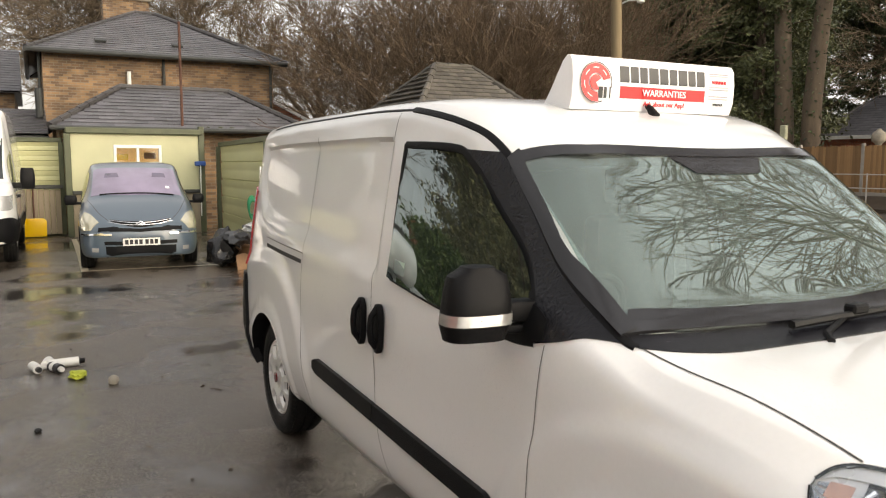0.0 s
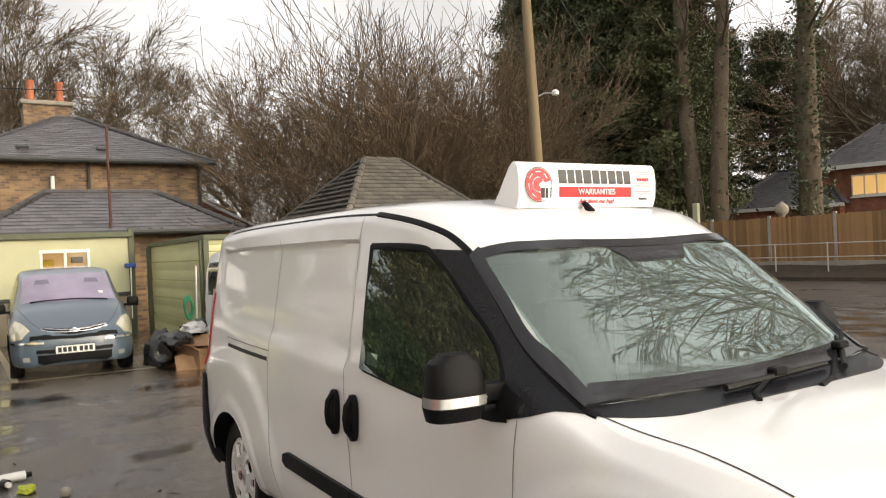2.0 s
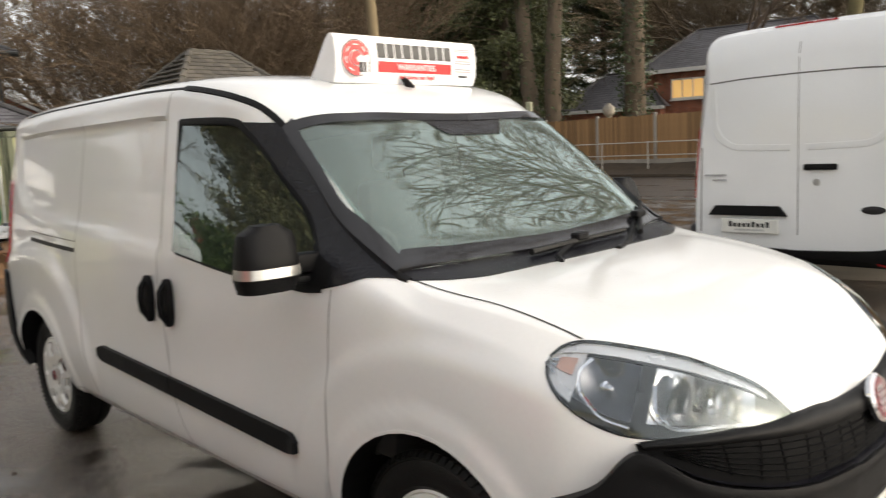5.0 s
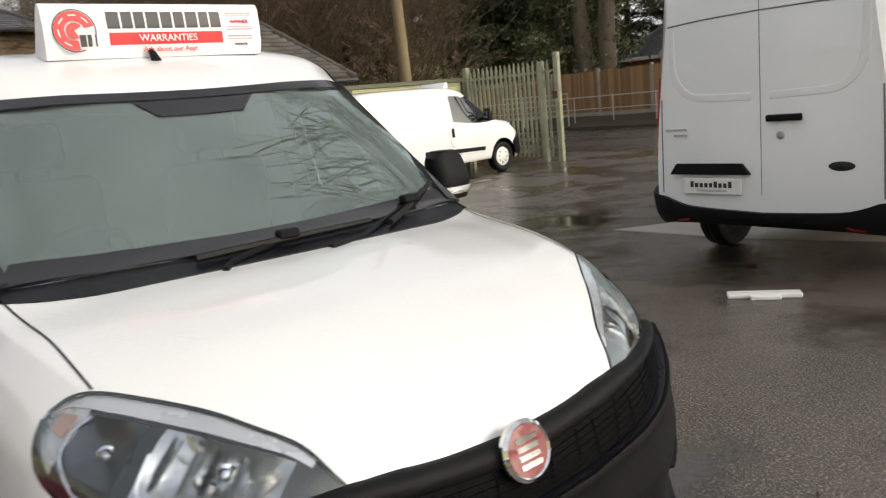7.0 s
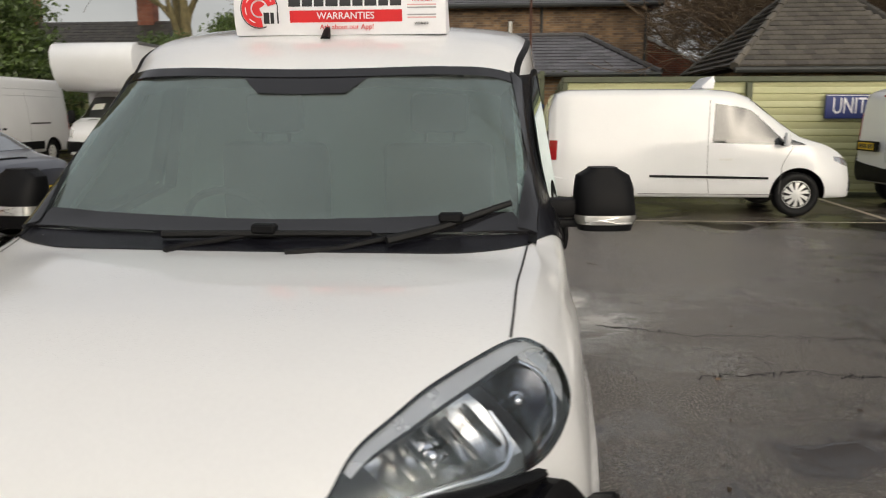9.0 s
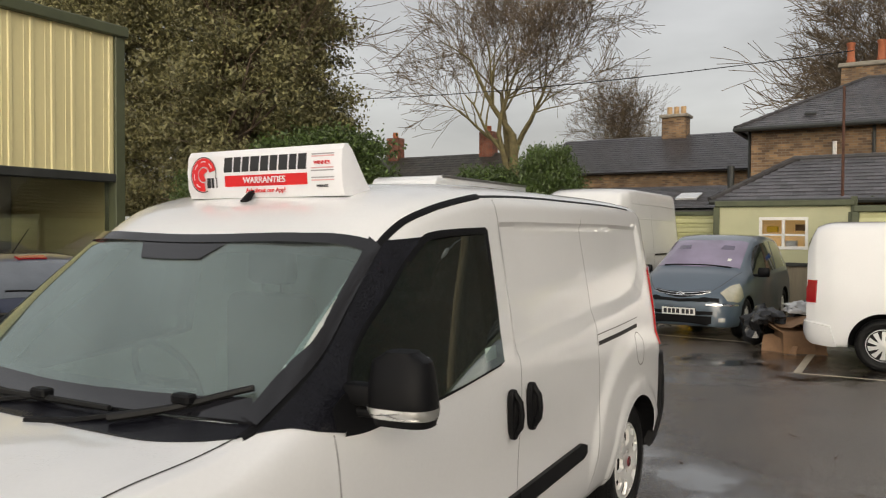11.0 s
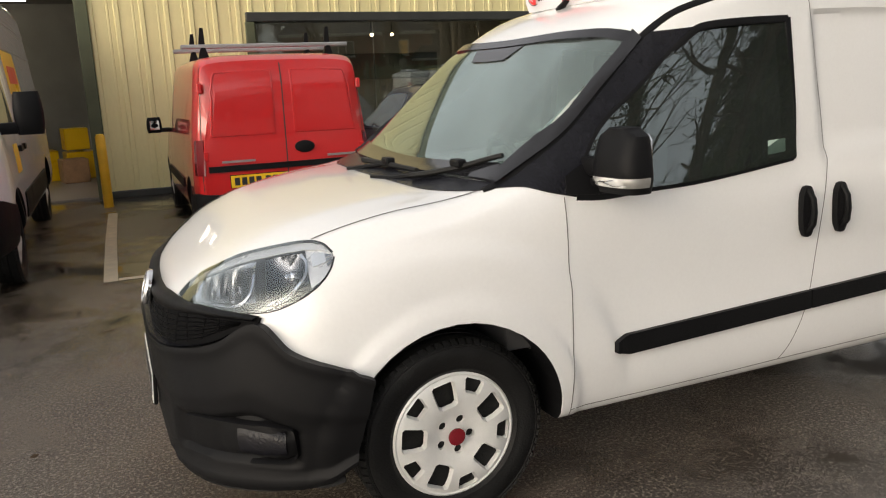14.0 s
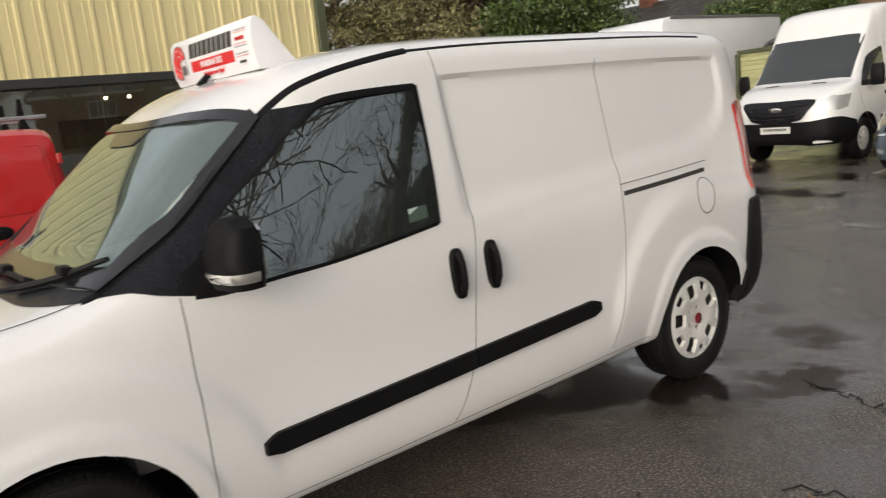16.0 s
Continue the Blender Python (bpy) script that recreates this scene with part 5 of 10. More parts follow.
    for f in (False, True):
        part("grille_chrome_line", sh.ribbon([(2.15, 0.755, 0.785), (2.25, 0.69, 0.732), (2.37, 0.42, 0.668), (2.41, 0.0, 0.64)], 0.005, n=40, flip=f, rise=0.038), GLOSSBLACK, v)
    bm = B()
    for f in (False, True):
        sh.patch([(2.15, 0.76, 0.794), (2.29, 0.62, 0.794), (2.341, 0.50, 0.779), (2.38, 0.311, 0.756), (2.40, 0.15, 0.740), (2.405, 0.0, 0.726)],
                 [(2.14, 0.768, 0.812), (2.25, 0.62, 0.815), (2.31, 0.50, 0.812), (2.345, 0.311, 0.806), (2.37, 0.15, 0.797), (2.375, 0.0, 0.792)], lambda u, w: 0.006 + 0.024 * math.sin(math.pi * w) ** 0.7, 0.03, 40, 9, bm, flip=f)
    bmesh.ops.remove_doubles(bm, verts=bm.verts[:], dist=0.0015)
    part("grille_surround", bm, PLASTIC, v)
    for f in (False, True):
        s = -1 if f else 1
        rim = [(2.345, 0.585, 0.475), (2.25, 0.72, 0.490), (2.16, 0.80, 0.492), (2.075, 0.85, 0.475), (2.07, 0.852, 0.40), (2.10, 0.84, 0.368), (2.20, 0.77, 0.362)]
        part("fog_recess_rim", sh.ribbon(rim, 0.010, n=70, flip=f, rise=0.036), PLASTIC, v)
        part("fog_lamp_blank", sh.patch([(2.10, 0.84, 0.385), (2.16, 0.80, 0.38), (2.225, 0.75, 0.385)], [(2.10, 0.84, 0.462), (2.16, 0.80, 0.470), (2.225, 0.75, 0.468)], lambda u, w: 0.016 + 0.020 * math.sin(math.pi * w) ** 0.5 * (1 - 0.5 * u), 0.02, 16, 10, flip=f), GLOSSBLACK, v)
        part("bumper_lower_lip", sh.ribbon([(1.95, 0.90, 0.305), (2.08, 0.86, 0.275), (2.22, 0.76, 0.262), (2.34, 0.56, 0.262), (2.40, 0.3, 0.28), (2.415, 0.0, 0.30)], 0.03, n=50, flip=f, rise=0.052), PLASTIC, v)
    bm = B()
    lathe(bm, [(0.068, 0.0), (0.068, 0.012), (0.060, 0.020), (0.056, 0.016)], 40, "z")
    em = part("badge", bm, CHROME, v, "round chrome-rimmed red badge")
    em.matrix_basis = Matrix.Translation((2.422, 0, 0.766)) @ Vector((1, 0, 0.28)).to_track_quat("Z", "Y").to_matrix().to_4x4()
    bm = B()
    lathe(bm, [(0.056, 0.0), (0.056, 0.0165), (0.002, 0.018)], 32, "z")
    part("badge_field", bm, DEEPRED, em)
    for k in range(4):
        part("badge_bar", box(B(), (-0.03, -0.036 + k * 0.019, 0.0175), (0.03, -0.024 + k * 0.019, 0.0195)), CHROME, em)
    bm = B()
    for f in (False, True):
        sh.patch([(-1.90, 0.92, 0.33), (-2.05, 0.91, 0.33), (-2.18, 0.86, 0.34), (-2.22, 0.5, 0.36), (-2.22, 0.0, 0.36)], [(-1.985, 0.92, 0.70), (-2.05, 0.91, 0.90), (-2.16, 0.88, 0.90), (-2.22, 0.5, 0.62), (-2.22, 0.0, 0.60)], 0.02, 0.05, 30, 8, bm, flip=f)
    part("rear_bumper", bm, PLASTIC, v, "unpainted black plastic rear bumper")
    plate(v, pose(2.455, 0, 0.455, 0, -4, 0))
    # cowl, bonnet edge, wipers
    bm = sh.patch([(1.39, 0.768, 1.128), (1.455, 0.68, 1.120), (1.515, 0.5, 1.116), (1.53, 0.0, 1.118), (1.515, -0.5, 1.116), (1.455, -0.68, 1.120), (1.39, -0.768, 1.128)], [(1.33, 0.768, 1.145), (1.365, 0.68, 1.150), (1.40, 0.5, 1.155), (1.425, 0.0, 1.15), (1.40, -0.5, 1.155), (1.365, -0.68, 1.150), (1.33, -0.768, 1.145)], 0.004, 0.006, 40, 5)
    part("cowl_panel", bm, GLOSSBLACK, v, "black scuttle panel under the wipers")
    def wiper(base, elbow, mid, a, b):
        bm = B()
        tube(bm, [base, elbow, mid], 0.011, 0.008, 6)
        w = part("wiper", bm, PLASTIC, v, "black windscreen wiper")
        bm = B()
        pa, pb = sh.on(a)[0] + Vector((0.012, 0, 0.014)), sh.on(b)[0] + Vector((0.012, 0, 0.014))
        n = 14
        tube(bm, [sh.on(pa.lerp(pb, k / n))[0] + Vector((0.017, 0, 0.017)) for k in range(n + 1)], 0.012, 0.009, 6)
        part("blade", bm, RUBBER, w)
        bm = B()
        box(bm, (-0.02, -0.035, -0.012), (0.02, 0.035, 0.016), 0.006)
        part("blade_clip", bm, PLASTIC, w).matrix_basis = Matrix.Translation(sh.on(mid)[0] + Vector((0.022, 0, 0.026)))
    wiper((1.545, -0.24, 1.118), (1.50, -0.20, 1.128), (1.425, 0.012, 1.158), (1.437, -0.285, 1.155), (1.415, 0.32, 1.152))
    wiper((1.545, 0.10, 1.118), (1.505, 0.24, 1.125), (1.345, 0.54, 1.175), (1.452, 0.37, 1.135), (1.255, 0.715, 1.212))
    # aerial, roof sign seat, cab interior
    bm = B()
    tube(bm, [(0.60, 0, 1.765), (0.57, 0, 1.80), (0.535, 0, 1.822)], 0.020, 0.006, 10)
    part("aerial_stub", bm, PLASTIC, v)
    bm = B()
    prism(bm, [(0.35, 0.56), (1.33, 0.56), (1.33, 1.08), (1.25, 1.13), (1.05, 1.12), (0.88, 1.04), (0.80, 0.9), (0.78, 0.62), (0.35, 0.60)], -0.82, 0.82, "y", 0.02)
    part("dashboard", bm, DASH, v)
    bm = B()
    ring = [(0.66 + 0.18 * math.sin(a) * 0.42, -0.38 + 0.18 * math.cos(a), 1.04 + 0.18 * math.sin(a) * 0.91) for a in np.linspace(0, 2 * math.pi, 33)]
    tube(bm, ring, 0.015, 0.015, 8, False)
    tube(bm, [(0.66, -0.55, 1.04), (0.69, -0.38, 1.03), (0.66, -0.21, 1.04)], 0.02, 0.02, 6)
    tube(bm, [(0.69, -0.38, 1.03), (0.80, -0.38, 0.98)], 0.03, 0.03, 8)
    part("steering_wheel", bm, DASH, v)
    for y in (-0.38, 0.38):
        bm = B()
        box(bm, (0.10, y - 0.26, 0.58), (0.58, y + 0.26, 0.74), 0.05, 2)
        box(bm, (-0.01, y - 0.25, 0.70), (0.12, y + 0.25, 1.36), 0.05, 2)
        box(bm, (-0.01, y - 0.13, 1.40), (0.09, y + 0.13, 1.58), 0.035, 2)
        tube(bm, [(0.04, y - 0.06, 1.34), (0.04, y - 0.06, 1.45)], 0.008)
        tube(bm, [(0.04, y + 0.06, 1.34), (0.04, y + 0.06, 1.45)], 0.008)
        part("seat", bm, SEAT, v)
    for f in (False, True):
        part("window_sticker", sh.patch([(0.175, 0.89, 1.175), (0.26, 0.89, 1.168)], [(0.172, 0.89, 1.225), (0.257, 0.89, 1.220)], 0.013, 0.001, 4, 3, flip=f), STICKER, v)
        cargo_mirror(v, -1 if f else 1)
    wheels(v, (1.560, -1.5525), 0.334, 0.885, TRIM_A, CAPRED, 0.205, rim=0.205, spin=-6)
    return v


AMBERPALE = mat("pale_amber_tone", (0.62, 0.36, 0.27), rough=0.2, metal=0.4, var=0.2, scale=30, coat=1.0)
DARKCHROME = mat("smoked_chrome", (0.42, 0.42, 0.42), rough=0.16, metal=1.0, var=0.2, scale=30, bump=0.1)
HEADLENS = mat("headlamp_unit", (0.42, 0.42, 0.43), rough=0.15, metal=0.8, var=0.45, scale=15, bump=0.3, bscale=35, coat=1.0)
DEEPRED = mat("deep_red_enamel", (0.20, 0.008, 0.015), rough=0.2, var=0.1, coat=1.0)
CAPRED = cap_mesh(0.030, 0.006, DEEPRED)
CAPGREY = cap_mesh(0.03, 0.006, SILVER)
hero_van()


def roof_sign():
    """The wedge-shaped warranty sign on the hero van's roof."""
    y0, y1 = -0.365, 0.455
    prof = [(0.545, 1.788), (0.562, 1.83), (0.568, 1.90), (0.562, 1.96), (0.548, 1.981), (0.530, 1.983), (0.505, 1.965), (0.47, 1.915), (0.43, 1.855), (0.39, 1.815), (0.375, 1.80), (0.385, 1.788)]
    s = thing("roof_sign", pose(0, 0, 0), "white wedge-shaped plastic advertising sign on the van roof", "sign")
    bm = B()
    prism(bm, prof, y0, y1, "y", 0.004)
    part("sign_body", bm, SIGNWHITE, s, angle=25)
    for y in (-0.22, 0.02, 0.27):
        part("magnet_foot", box(B(), (0.44, y - 0.035, 1.768), (0.535, y + 0.035, 1.79), 0.004), PLASTIC, s)
    # printing on the sloping front face; u runs across, v up
    yc, zc = (y0 + y1) / 2, 1.885
    face = Matrix.Translation((0.5692, yc, zc)) @ Euler((radians(90), 0, radians(90))).to_matrix().to_4x4()
    W = y1 - y0
    def bar(u0, u1, v0, v1, mt, name="print_bar"):
        rows = []
        for k in range(9):
            vv = v0 + (v1 - v0) * k / 8
            z = zc + vv
            xx = float(np.interp(z, [1.788, 1.83, 1.90, 1.96, 1.981], [0.545, 0.562, 0.568, 0.562, 0.548])) + 0.0012
            rows.append([(xx, yc + u0 * W, z), (xx, yc + u1 * W, z)])
        bm = B()
        sheet(bm, rows)
        part(name, bm, mt, s)
    # brand word as plain blocks, one for each character
    u = -0.236
    for w in (0.056, 0.048, 0.046, 0.058, 0.052, 0.048, 0.056, 0.046, 0.052):
        bar(u, u + w, 0.006, 0.066, SIGNBLACK)
        u += w + 0.0085
    bar(-0.232, 0.298, -0.052, -0.008, SIGNRED)
    lettering("WARRANTIES", 0.036, SIGNWHITE, s, face @ pose(0.033 * W, -0.030, 0.001))
    lettering("Ask about our App!", 0.026, SIGNRED, s, face @ pose(0.038 * W, -0.070, -0.004))
    lettering("WINNER", 0.020, SIGNRED, s, face @ pose(0.388 * W, 0.027, 0.0005))
    lettering("WINNER", 0.014, SIGNBLACK, s, face @ pose(0.388 * W, -0.060, -0.003))
    for v0, mt in ((0.050, SIGNPALE), (0.058, SIGNGREY), (0.006, SIGNPALE), (-0.004, SIGNGREY), (-0.030, SIGNGREY), (-0.040, SIGNPALE)):
        bar(0.322, 0.455, v0, v0 + 0.005, mt)
    # round dial emblem
    bm = B()
    cu, cv = -0.375 * W, 0.0
    def ringy(r0, r1, a0, a1, mt, h=0.0022):
        bm = B()
        n = 40
        rows = []
        for k in range(n + 1):
            a = a0 + (a1 - a0) * k / n
            rows.append([(cu + r * math.cos(a), cv + r * math.sin(a), h) for r in (r0, r1)])
        sheet(bm, rows)
        part("emblem_ring", bm, mt, s).matrix_basis = face
    ringy(0.070, 0.074, -0.25, 5.1, SIGNBLACK, 0.003)
    ringy(0.034, 0.069, 0.25, 4.9, SIGNRED)
    for k in range(5):
        ringy(0.052, 0.056, 0.5 + k * 0.85, 1.0 + k * 0.85, SIGNWHITE, 0.0032)
    ringy(0.0, 0.028, 0.6, 5.2, SIGNRED)
    for k, w in enumerate((0.022, 0.014, 0.006)):
        u = cu / W + 0.018 + k * 0.032
        bar(u, u + w / W, -0.055, -0.014, SIGNBLACK)
    return s


roof_sign()


def small_rows(xr, xf, w, h, zb, x_top, x_base, z_base, z_nose, tum=0.12, belt=1.0, rear_lean=0.05, nose=0.35):
    """Skin rows for a vehicle from its main lengths."""
    a = [(xr, h - 0.30, w - tum - 0.10, h - 0.34, w - 0.10, belt, w - 0.08, zb + 0.10), (xr + rear_lean, h - 0.07, w - tum - 0.03, h - 0.11, w - 0.045, belt, w - 0.03, zb + 0.03),
         (xr + rear_lean + 0.22, h - 0.01, w - tum, h - 0.05, w - 0.015, belt, w, zb), (x_top - 0.9, h, w - tum, h - 0.045, w - 0.015, belt, w, zb), (x_top - 0.3, h - 0.02, w - tum, h - 0.075, w - 0.015, belt, w, zb),
         (x_top, h - 0.085, w - tum - 0.04, h - 0.165, w - 0.02, belt, w, zb)]
    for k in (0.35, 0.7):
        x = x_top + (x_base - x_top) * k
        zt = (h - 0.085) + (z_base + 0.05 - h + 0.085) * k
        a.append((x, zt, w - tum - 0.04 + 0.03 * k, zt - 0.08, w - 0.02, belt, w, zb))
    L = xf - x_base
    a += [(x_base, z_base + 0.05, w - 0.14, z_base, w - 0.04, z_base - 0.06, w, zb), (x_base + 0.12, z_base, w - 0.13, z_base - 0.03, w - 0.045, z_base - 0.10, w, zb)]
    for k, dy in ((0.45, 0.03), (0.70, 0.09), (0.86, 0.19), (0.95, 0.32), (1.0, 0.48)):
        x = x_base + L * k
        zt = z_base - (z_base - z_nose) * k ** 2.2 - (0.10 if k == 1.0 else 0)
        a.append((x, zt, w - 0.16 - dy * 1.1, zt - 0.035, w - 0.06 - dy * 1.05, zt - 0.13, w - dy, zb + (0.06 if k == 1.0 else 0)))
    return a


def vehicle(name, m, label, category, rows, paint_mat, axles, r, half, arch, trim, panels=(), ribbons=(), mirror=None, glassmat=None, group="", cap=None):
    """A parked vehicle: carved skin, wheels, and panels laid on both flanks (or one piece across)."""
    v = thing(name, m, label, category, group)
    sh = Shell(rows, nx=80, ns=40)
    cuts = [arch_cut(x, arch, half - 0.32, half + 0.4, r) for x in axles]
    part("body", carve(sh.bm, cuts, [paint_mat] + [PLASTIC] * len(cuts)), None, v)
    for pn, mt, lo, hi, out, sides in panels:
        for f in (False, True) if sides == 2 else (False,):
            part(pn, sh.patch(lo, hi, out, out + 0.012, 24, 8, flip=f), mt, v)
    for pn, mt, pts, width, rise, sides in ribbons:
        for f in (False, True) if sides == 2 else (False,):
            part(pn, sh.ribbon(pts, width, n=50, flip=f, rise=rise), mt, v)
    wheels(v, axles, r, half, trim, cap)
    if mirror:
        for s in (1, -1):
            mirror_pod(v, mirror[0], mirror[1], mirror[2], s, mirror[3], *mirror[4:])
    return v, sh


def across(pts):
    """A line over the whole width from its points on one flank, ending on the centre line."""
    return pts + [(x, -y, z) for x, y, z in pts[-2::-1]]


# the place -------------------------------------------------------------------
def ground():
    bm = B()
    rows = []
    for x in list(range(-400, -60, 40)) + list(range(-60, 41, 2)) + list(range(60, 401, 40)):
        rows.append([(x, y, 0) for y in list(range(-400, -60, 40)) + list(range(-60, 61, 2)) + list(range(80, 401, 40))])
    sheet(bm, rows)
    solid("ground", bm, ASPHALT, pose(0, 0, 0), "wet patched asphalt yard with puddles", "ground", kind="structure")


def ribs_x(bm, x0, x1, z0, z1, y, pitch=0.333, depth=0.02):
    """Upright trapezoid ribs along x, on a wall facing +y."""
    pr = []
    x = x0
    while x < x1 - 1e-6:
        for dx, dy in ((0, 0), (0.06, 0), (0.075, depth), (0.125, depth), (0.14, 0), (0.20, 0), (0.205, 0.006), (0.225, 0.006), (0.23, 0)):
            if x + dx <= x1:
                pr.append((x + dx, y + dy))
        x += pitch
    pr.append((x1, y))
    sheet(bm, [[(a, b, z0) for a, b in pr], [(a, b, z1) for a, b in pr]])
    return bm


def industrial_unit():
    """Cream-clad unit on the van's right, with a roller door and a glazed shopfront."""
    Y = -9.0
    wall = thing("wall_unit", pose(0, 0, 0), "pale yellow ribbed metal cladding of an industrial unit", "wall", kind="structure")
    for x0, x1, z0, z1 in ((0.42, 2.57, 0.10, 4.88), (-5.42, 0.42, 2.56, 4.88), (2.57, 6.4, 2.88, 4.88), (6.4, 12.0, 0.1, 4.88)):
        part("cladding", ribs_x(B(), x0, x1, z0, z1, Y), CREAM, wall, smooth=False)
    part("backing", box(B(), (0.42, Y - 0.25, 0), (2.57, Y - 0.02, 4.85)), DARKTRIM, wall)
    part("backing", box(B(), (-5.42, Y - 0.25, 2.56), (0.42, Y - 0.02, 4.85)), DARKTRIM, wall)
    part("backing", box(B(), (2.57, Y - 0.25, 2.88), (6.4, Y - 0.02, 4.85)), DARKTRIM, wall)
    part("backing", box(B(), (6.4, Y - 0.25, 0), (12.0, Y - 0.02, 4.85)), DARKTRIM, wall)
    part("base_flashing", box(B(), (0.42, Y - 0.02, 0.0), (2.60, Y + 0.06, 0.10), 0.01), DARKTRIM, wall)
    part("eaves_gutter", box(B(), (-5.6, Y - 0.2, 4.84), (12, Y + 0.12, 5.02), 0.02), OLIVE, wall)
    part("corner_flashing", box(B(), (-5.56, Y - 0.25, 0.0), (-5.38, Y + 0.06, 4.86), 0.012), OLIVE, wall)
    part("opening_head", box(B(), (-5.38, Y - 0.22, 2.44), (0.42, Y + 0.07, 2.575), 0.01), DARKTRIM, wall)
    part("opening_jamb", box(B(), (0.30, Y - 0.22, 0.0), (0.435, Y + 0.065, 2.44), 0.01), OLIVE, wall)
    part("door_head", box(B(), (2.50, Y - 0.22, 2.79), (6.45, Y + 0.07, 2.895), 0.01), OLIVE, wall)
    part("door_jamb", box(B(), (2.55, Y - 0.22, 0.0), (2.72, Y + 0.07, 2.79), 0.01), OLIVE, wall)
    part("door_jamb", box(B(), (6.3, Y - 0.22, 0.0), (6.45, Y + 0.07, 2.79), 0.01), OLIVE, wall)
    # rooms behind the openings
    for nm, x0, x1 in (("workshop", 2.45, 8.0), ("showroom", -5.5, 0.6)):
        part(nm + "_back", box(B(), (x0, Y - 6.2, 0), (x1, Y - 6.0, 3.4)), WORKWALL, wall)
        part(nm + "_side", box(B(), (x0 - 0.1, Y - 6.0, 0), (x0, Y - 0.26, 3.4)), WORKWALL, wall)
        part(nm + "_side", box(B(), (x1, Y - 6.0, 0), (x1 + 0.1, Y - 0.26, 3.4)), WORKWALL, wall)
        part(nm + "_ceiling", box(B(), (x0, Y - 6.0, 3.3), (x1, Y - 0.26, 3.4)), WORKWALL, wall)
        part(nm + "_floor", box(B(), (x0, Y - 6.0, 0.0), (x1, Y - 0.1, 0.02)), SHOPFLOOR, wall)
    part("side_wall", box(B(), (-5.56, Y - 16, 0.0), (-5.45, Y - 0.26, 4.9)), CREAM, wall)
    part("unit_roof", box(B(), (-5.5, Y - 16, 4.86), (12, Y - 0.1, 4.95)), DARKTRIM, wall)
    w = thing("window_1", pose(0, 0, 0), "wide dark showroom glazing reflecting the yard", "window", kind="structure")
    for k in range(3):
        x0 = -5.36 + k * 1.89
        part("pane", box(B(), (x0, Y - 0.12, 0.12), (x0 + 1.87, Y - 0.105, 2.44)), SHOPGLASS, w).visible_shadow = False
    part("sill", box(B(), (-5.38, Y - 0.15, 0.0), (0.30, Y + 0.03, 0.12), 0.01), OLIVE, w)
    # dark board on the showroom's back wall, and ceiling spots that show through the glass
    solid("wall_board", box(B(), (-3.9, Y - 3.0, 1.55), (-1.6, Y - 2.94, 2.05), 0.01), DARKBOARD, pose(0, 0, 0), "dark green notice board on the showroom wall", "board")
    solid("inner_partition", box(B(), (-5.4, Y - 3.2, 0.02), (0.55, Y - 3.01, 3.2)), WORKWALL, pose(0, 0, 0), "grey partition wall inside the showroom", "wall", kind="structure")
    for x in (-2.6, -2.2):
        lamp = thing("ceiling_lamp", pose(x, Y - 2.0, 2.35), "small warm ceiling spotlight", "lamp", "showroom spotlights")
        part("bulb", cap_mesh(0.03, 0.03, glow("spot_glow", (1.0, 0.75, 0.5), 6.0)), None, lamp)
        part("stem", tube(B(), [(0, 0, 0), (0, 0, 0.95)], 0.012), DARKTRIM, lamp)
    # strip lights added to lift the dark rooms, beyond the spots above
    for x, y in ((-3.6, Y - 1.6), (-1.2, Y - 1.6), (4.2, Y - 2.8), (4.2, Y - 4.6)):
        lamp = thing("strip_light", pose(x, y, 3.22), "strip light added under the unit's ceiling to brighten the room", "lamp", "strip lights")
        part("tray", box(B(), (-0.62, -0.06, 0.02), (0.62, 0.06, 0.08), 0.008), UPVC, lamp)
        part("tube", tube(B(), [(-0.6, 0, 0), (0.6, 0, 0)], 0.018, 0.018, 8), STRIPGLOW, lamp)
    # yellow bollard
    b = thing("bollard", pose(2.60, -8.1, 0), "yellow painted steel bollard by the roller door", "bollard")
    part("post", lathe(B(), [(0.062, 0.0), (0.062, 0.93), (0.045, 0.965), (0.004, 0.975)], 24, "z"), YELLOWPAINT, b)
    # stock inside the workshop
    for x, y, z, s, mt, lab in ((3.0, -12.3, 0.02, 0.5, COURIERYELLOW, "yellow parcel crate"), (3.1, -11.6, 0.02, 0.42, CARD, "brown cardboard parcel"), (3.65, -12.2, 0.02, 0.55, COURIERYELLOW, "yellow parcel crate"), (3.05, -12.3, 0.53, 0.4, COURIERYELLOW, "yellow parcel crate"), (3.7, -12.2, 0.58, 0.38, PLATEWHITE, "white parcel carton")):
        solid("parcel", box(B(), (-s / 2, -s / 2, 0), (s / 2, s / 2, s * 0.95), 0.012), mt, pose(x, y, z, 0, 0, 12), lab + " stacked inside the workshop", "box")


DARKBOARD = mat("dark_green_board", (0.03, 0.045, 0.04), rough=0.5, var=0.2, scale=3.0)
SHOPGLASS = glass("shopfront_glass", (0.85, 0.86, 0.83), 0.9, 0.0)
# glow of the added strips that brighten the unit's interior
STRIPGLOW = glow("added_strip_glow", (1.0, 0.93, 0.82), 9.0)


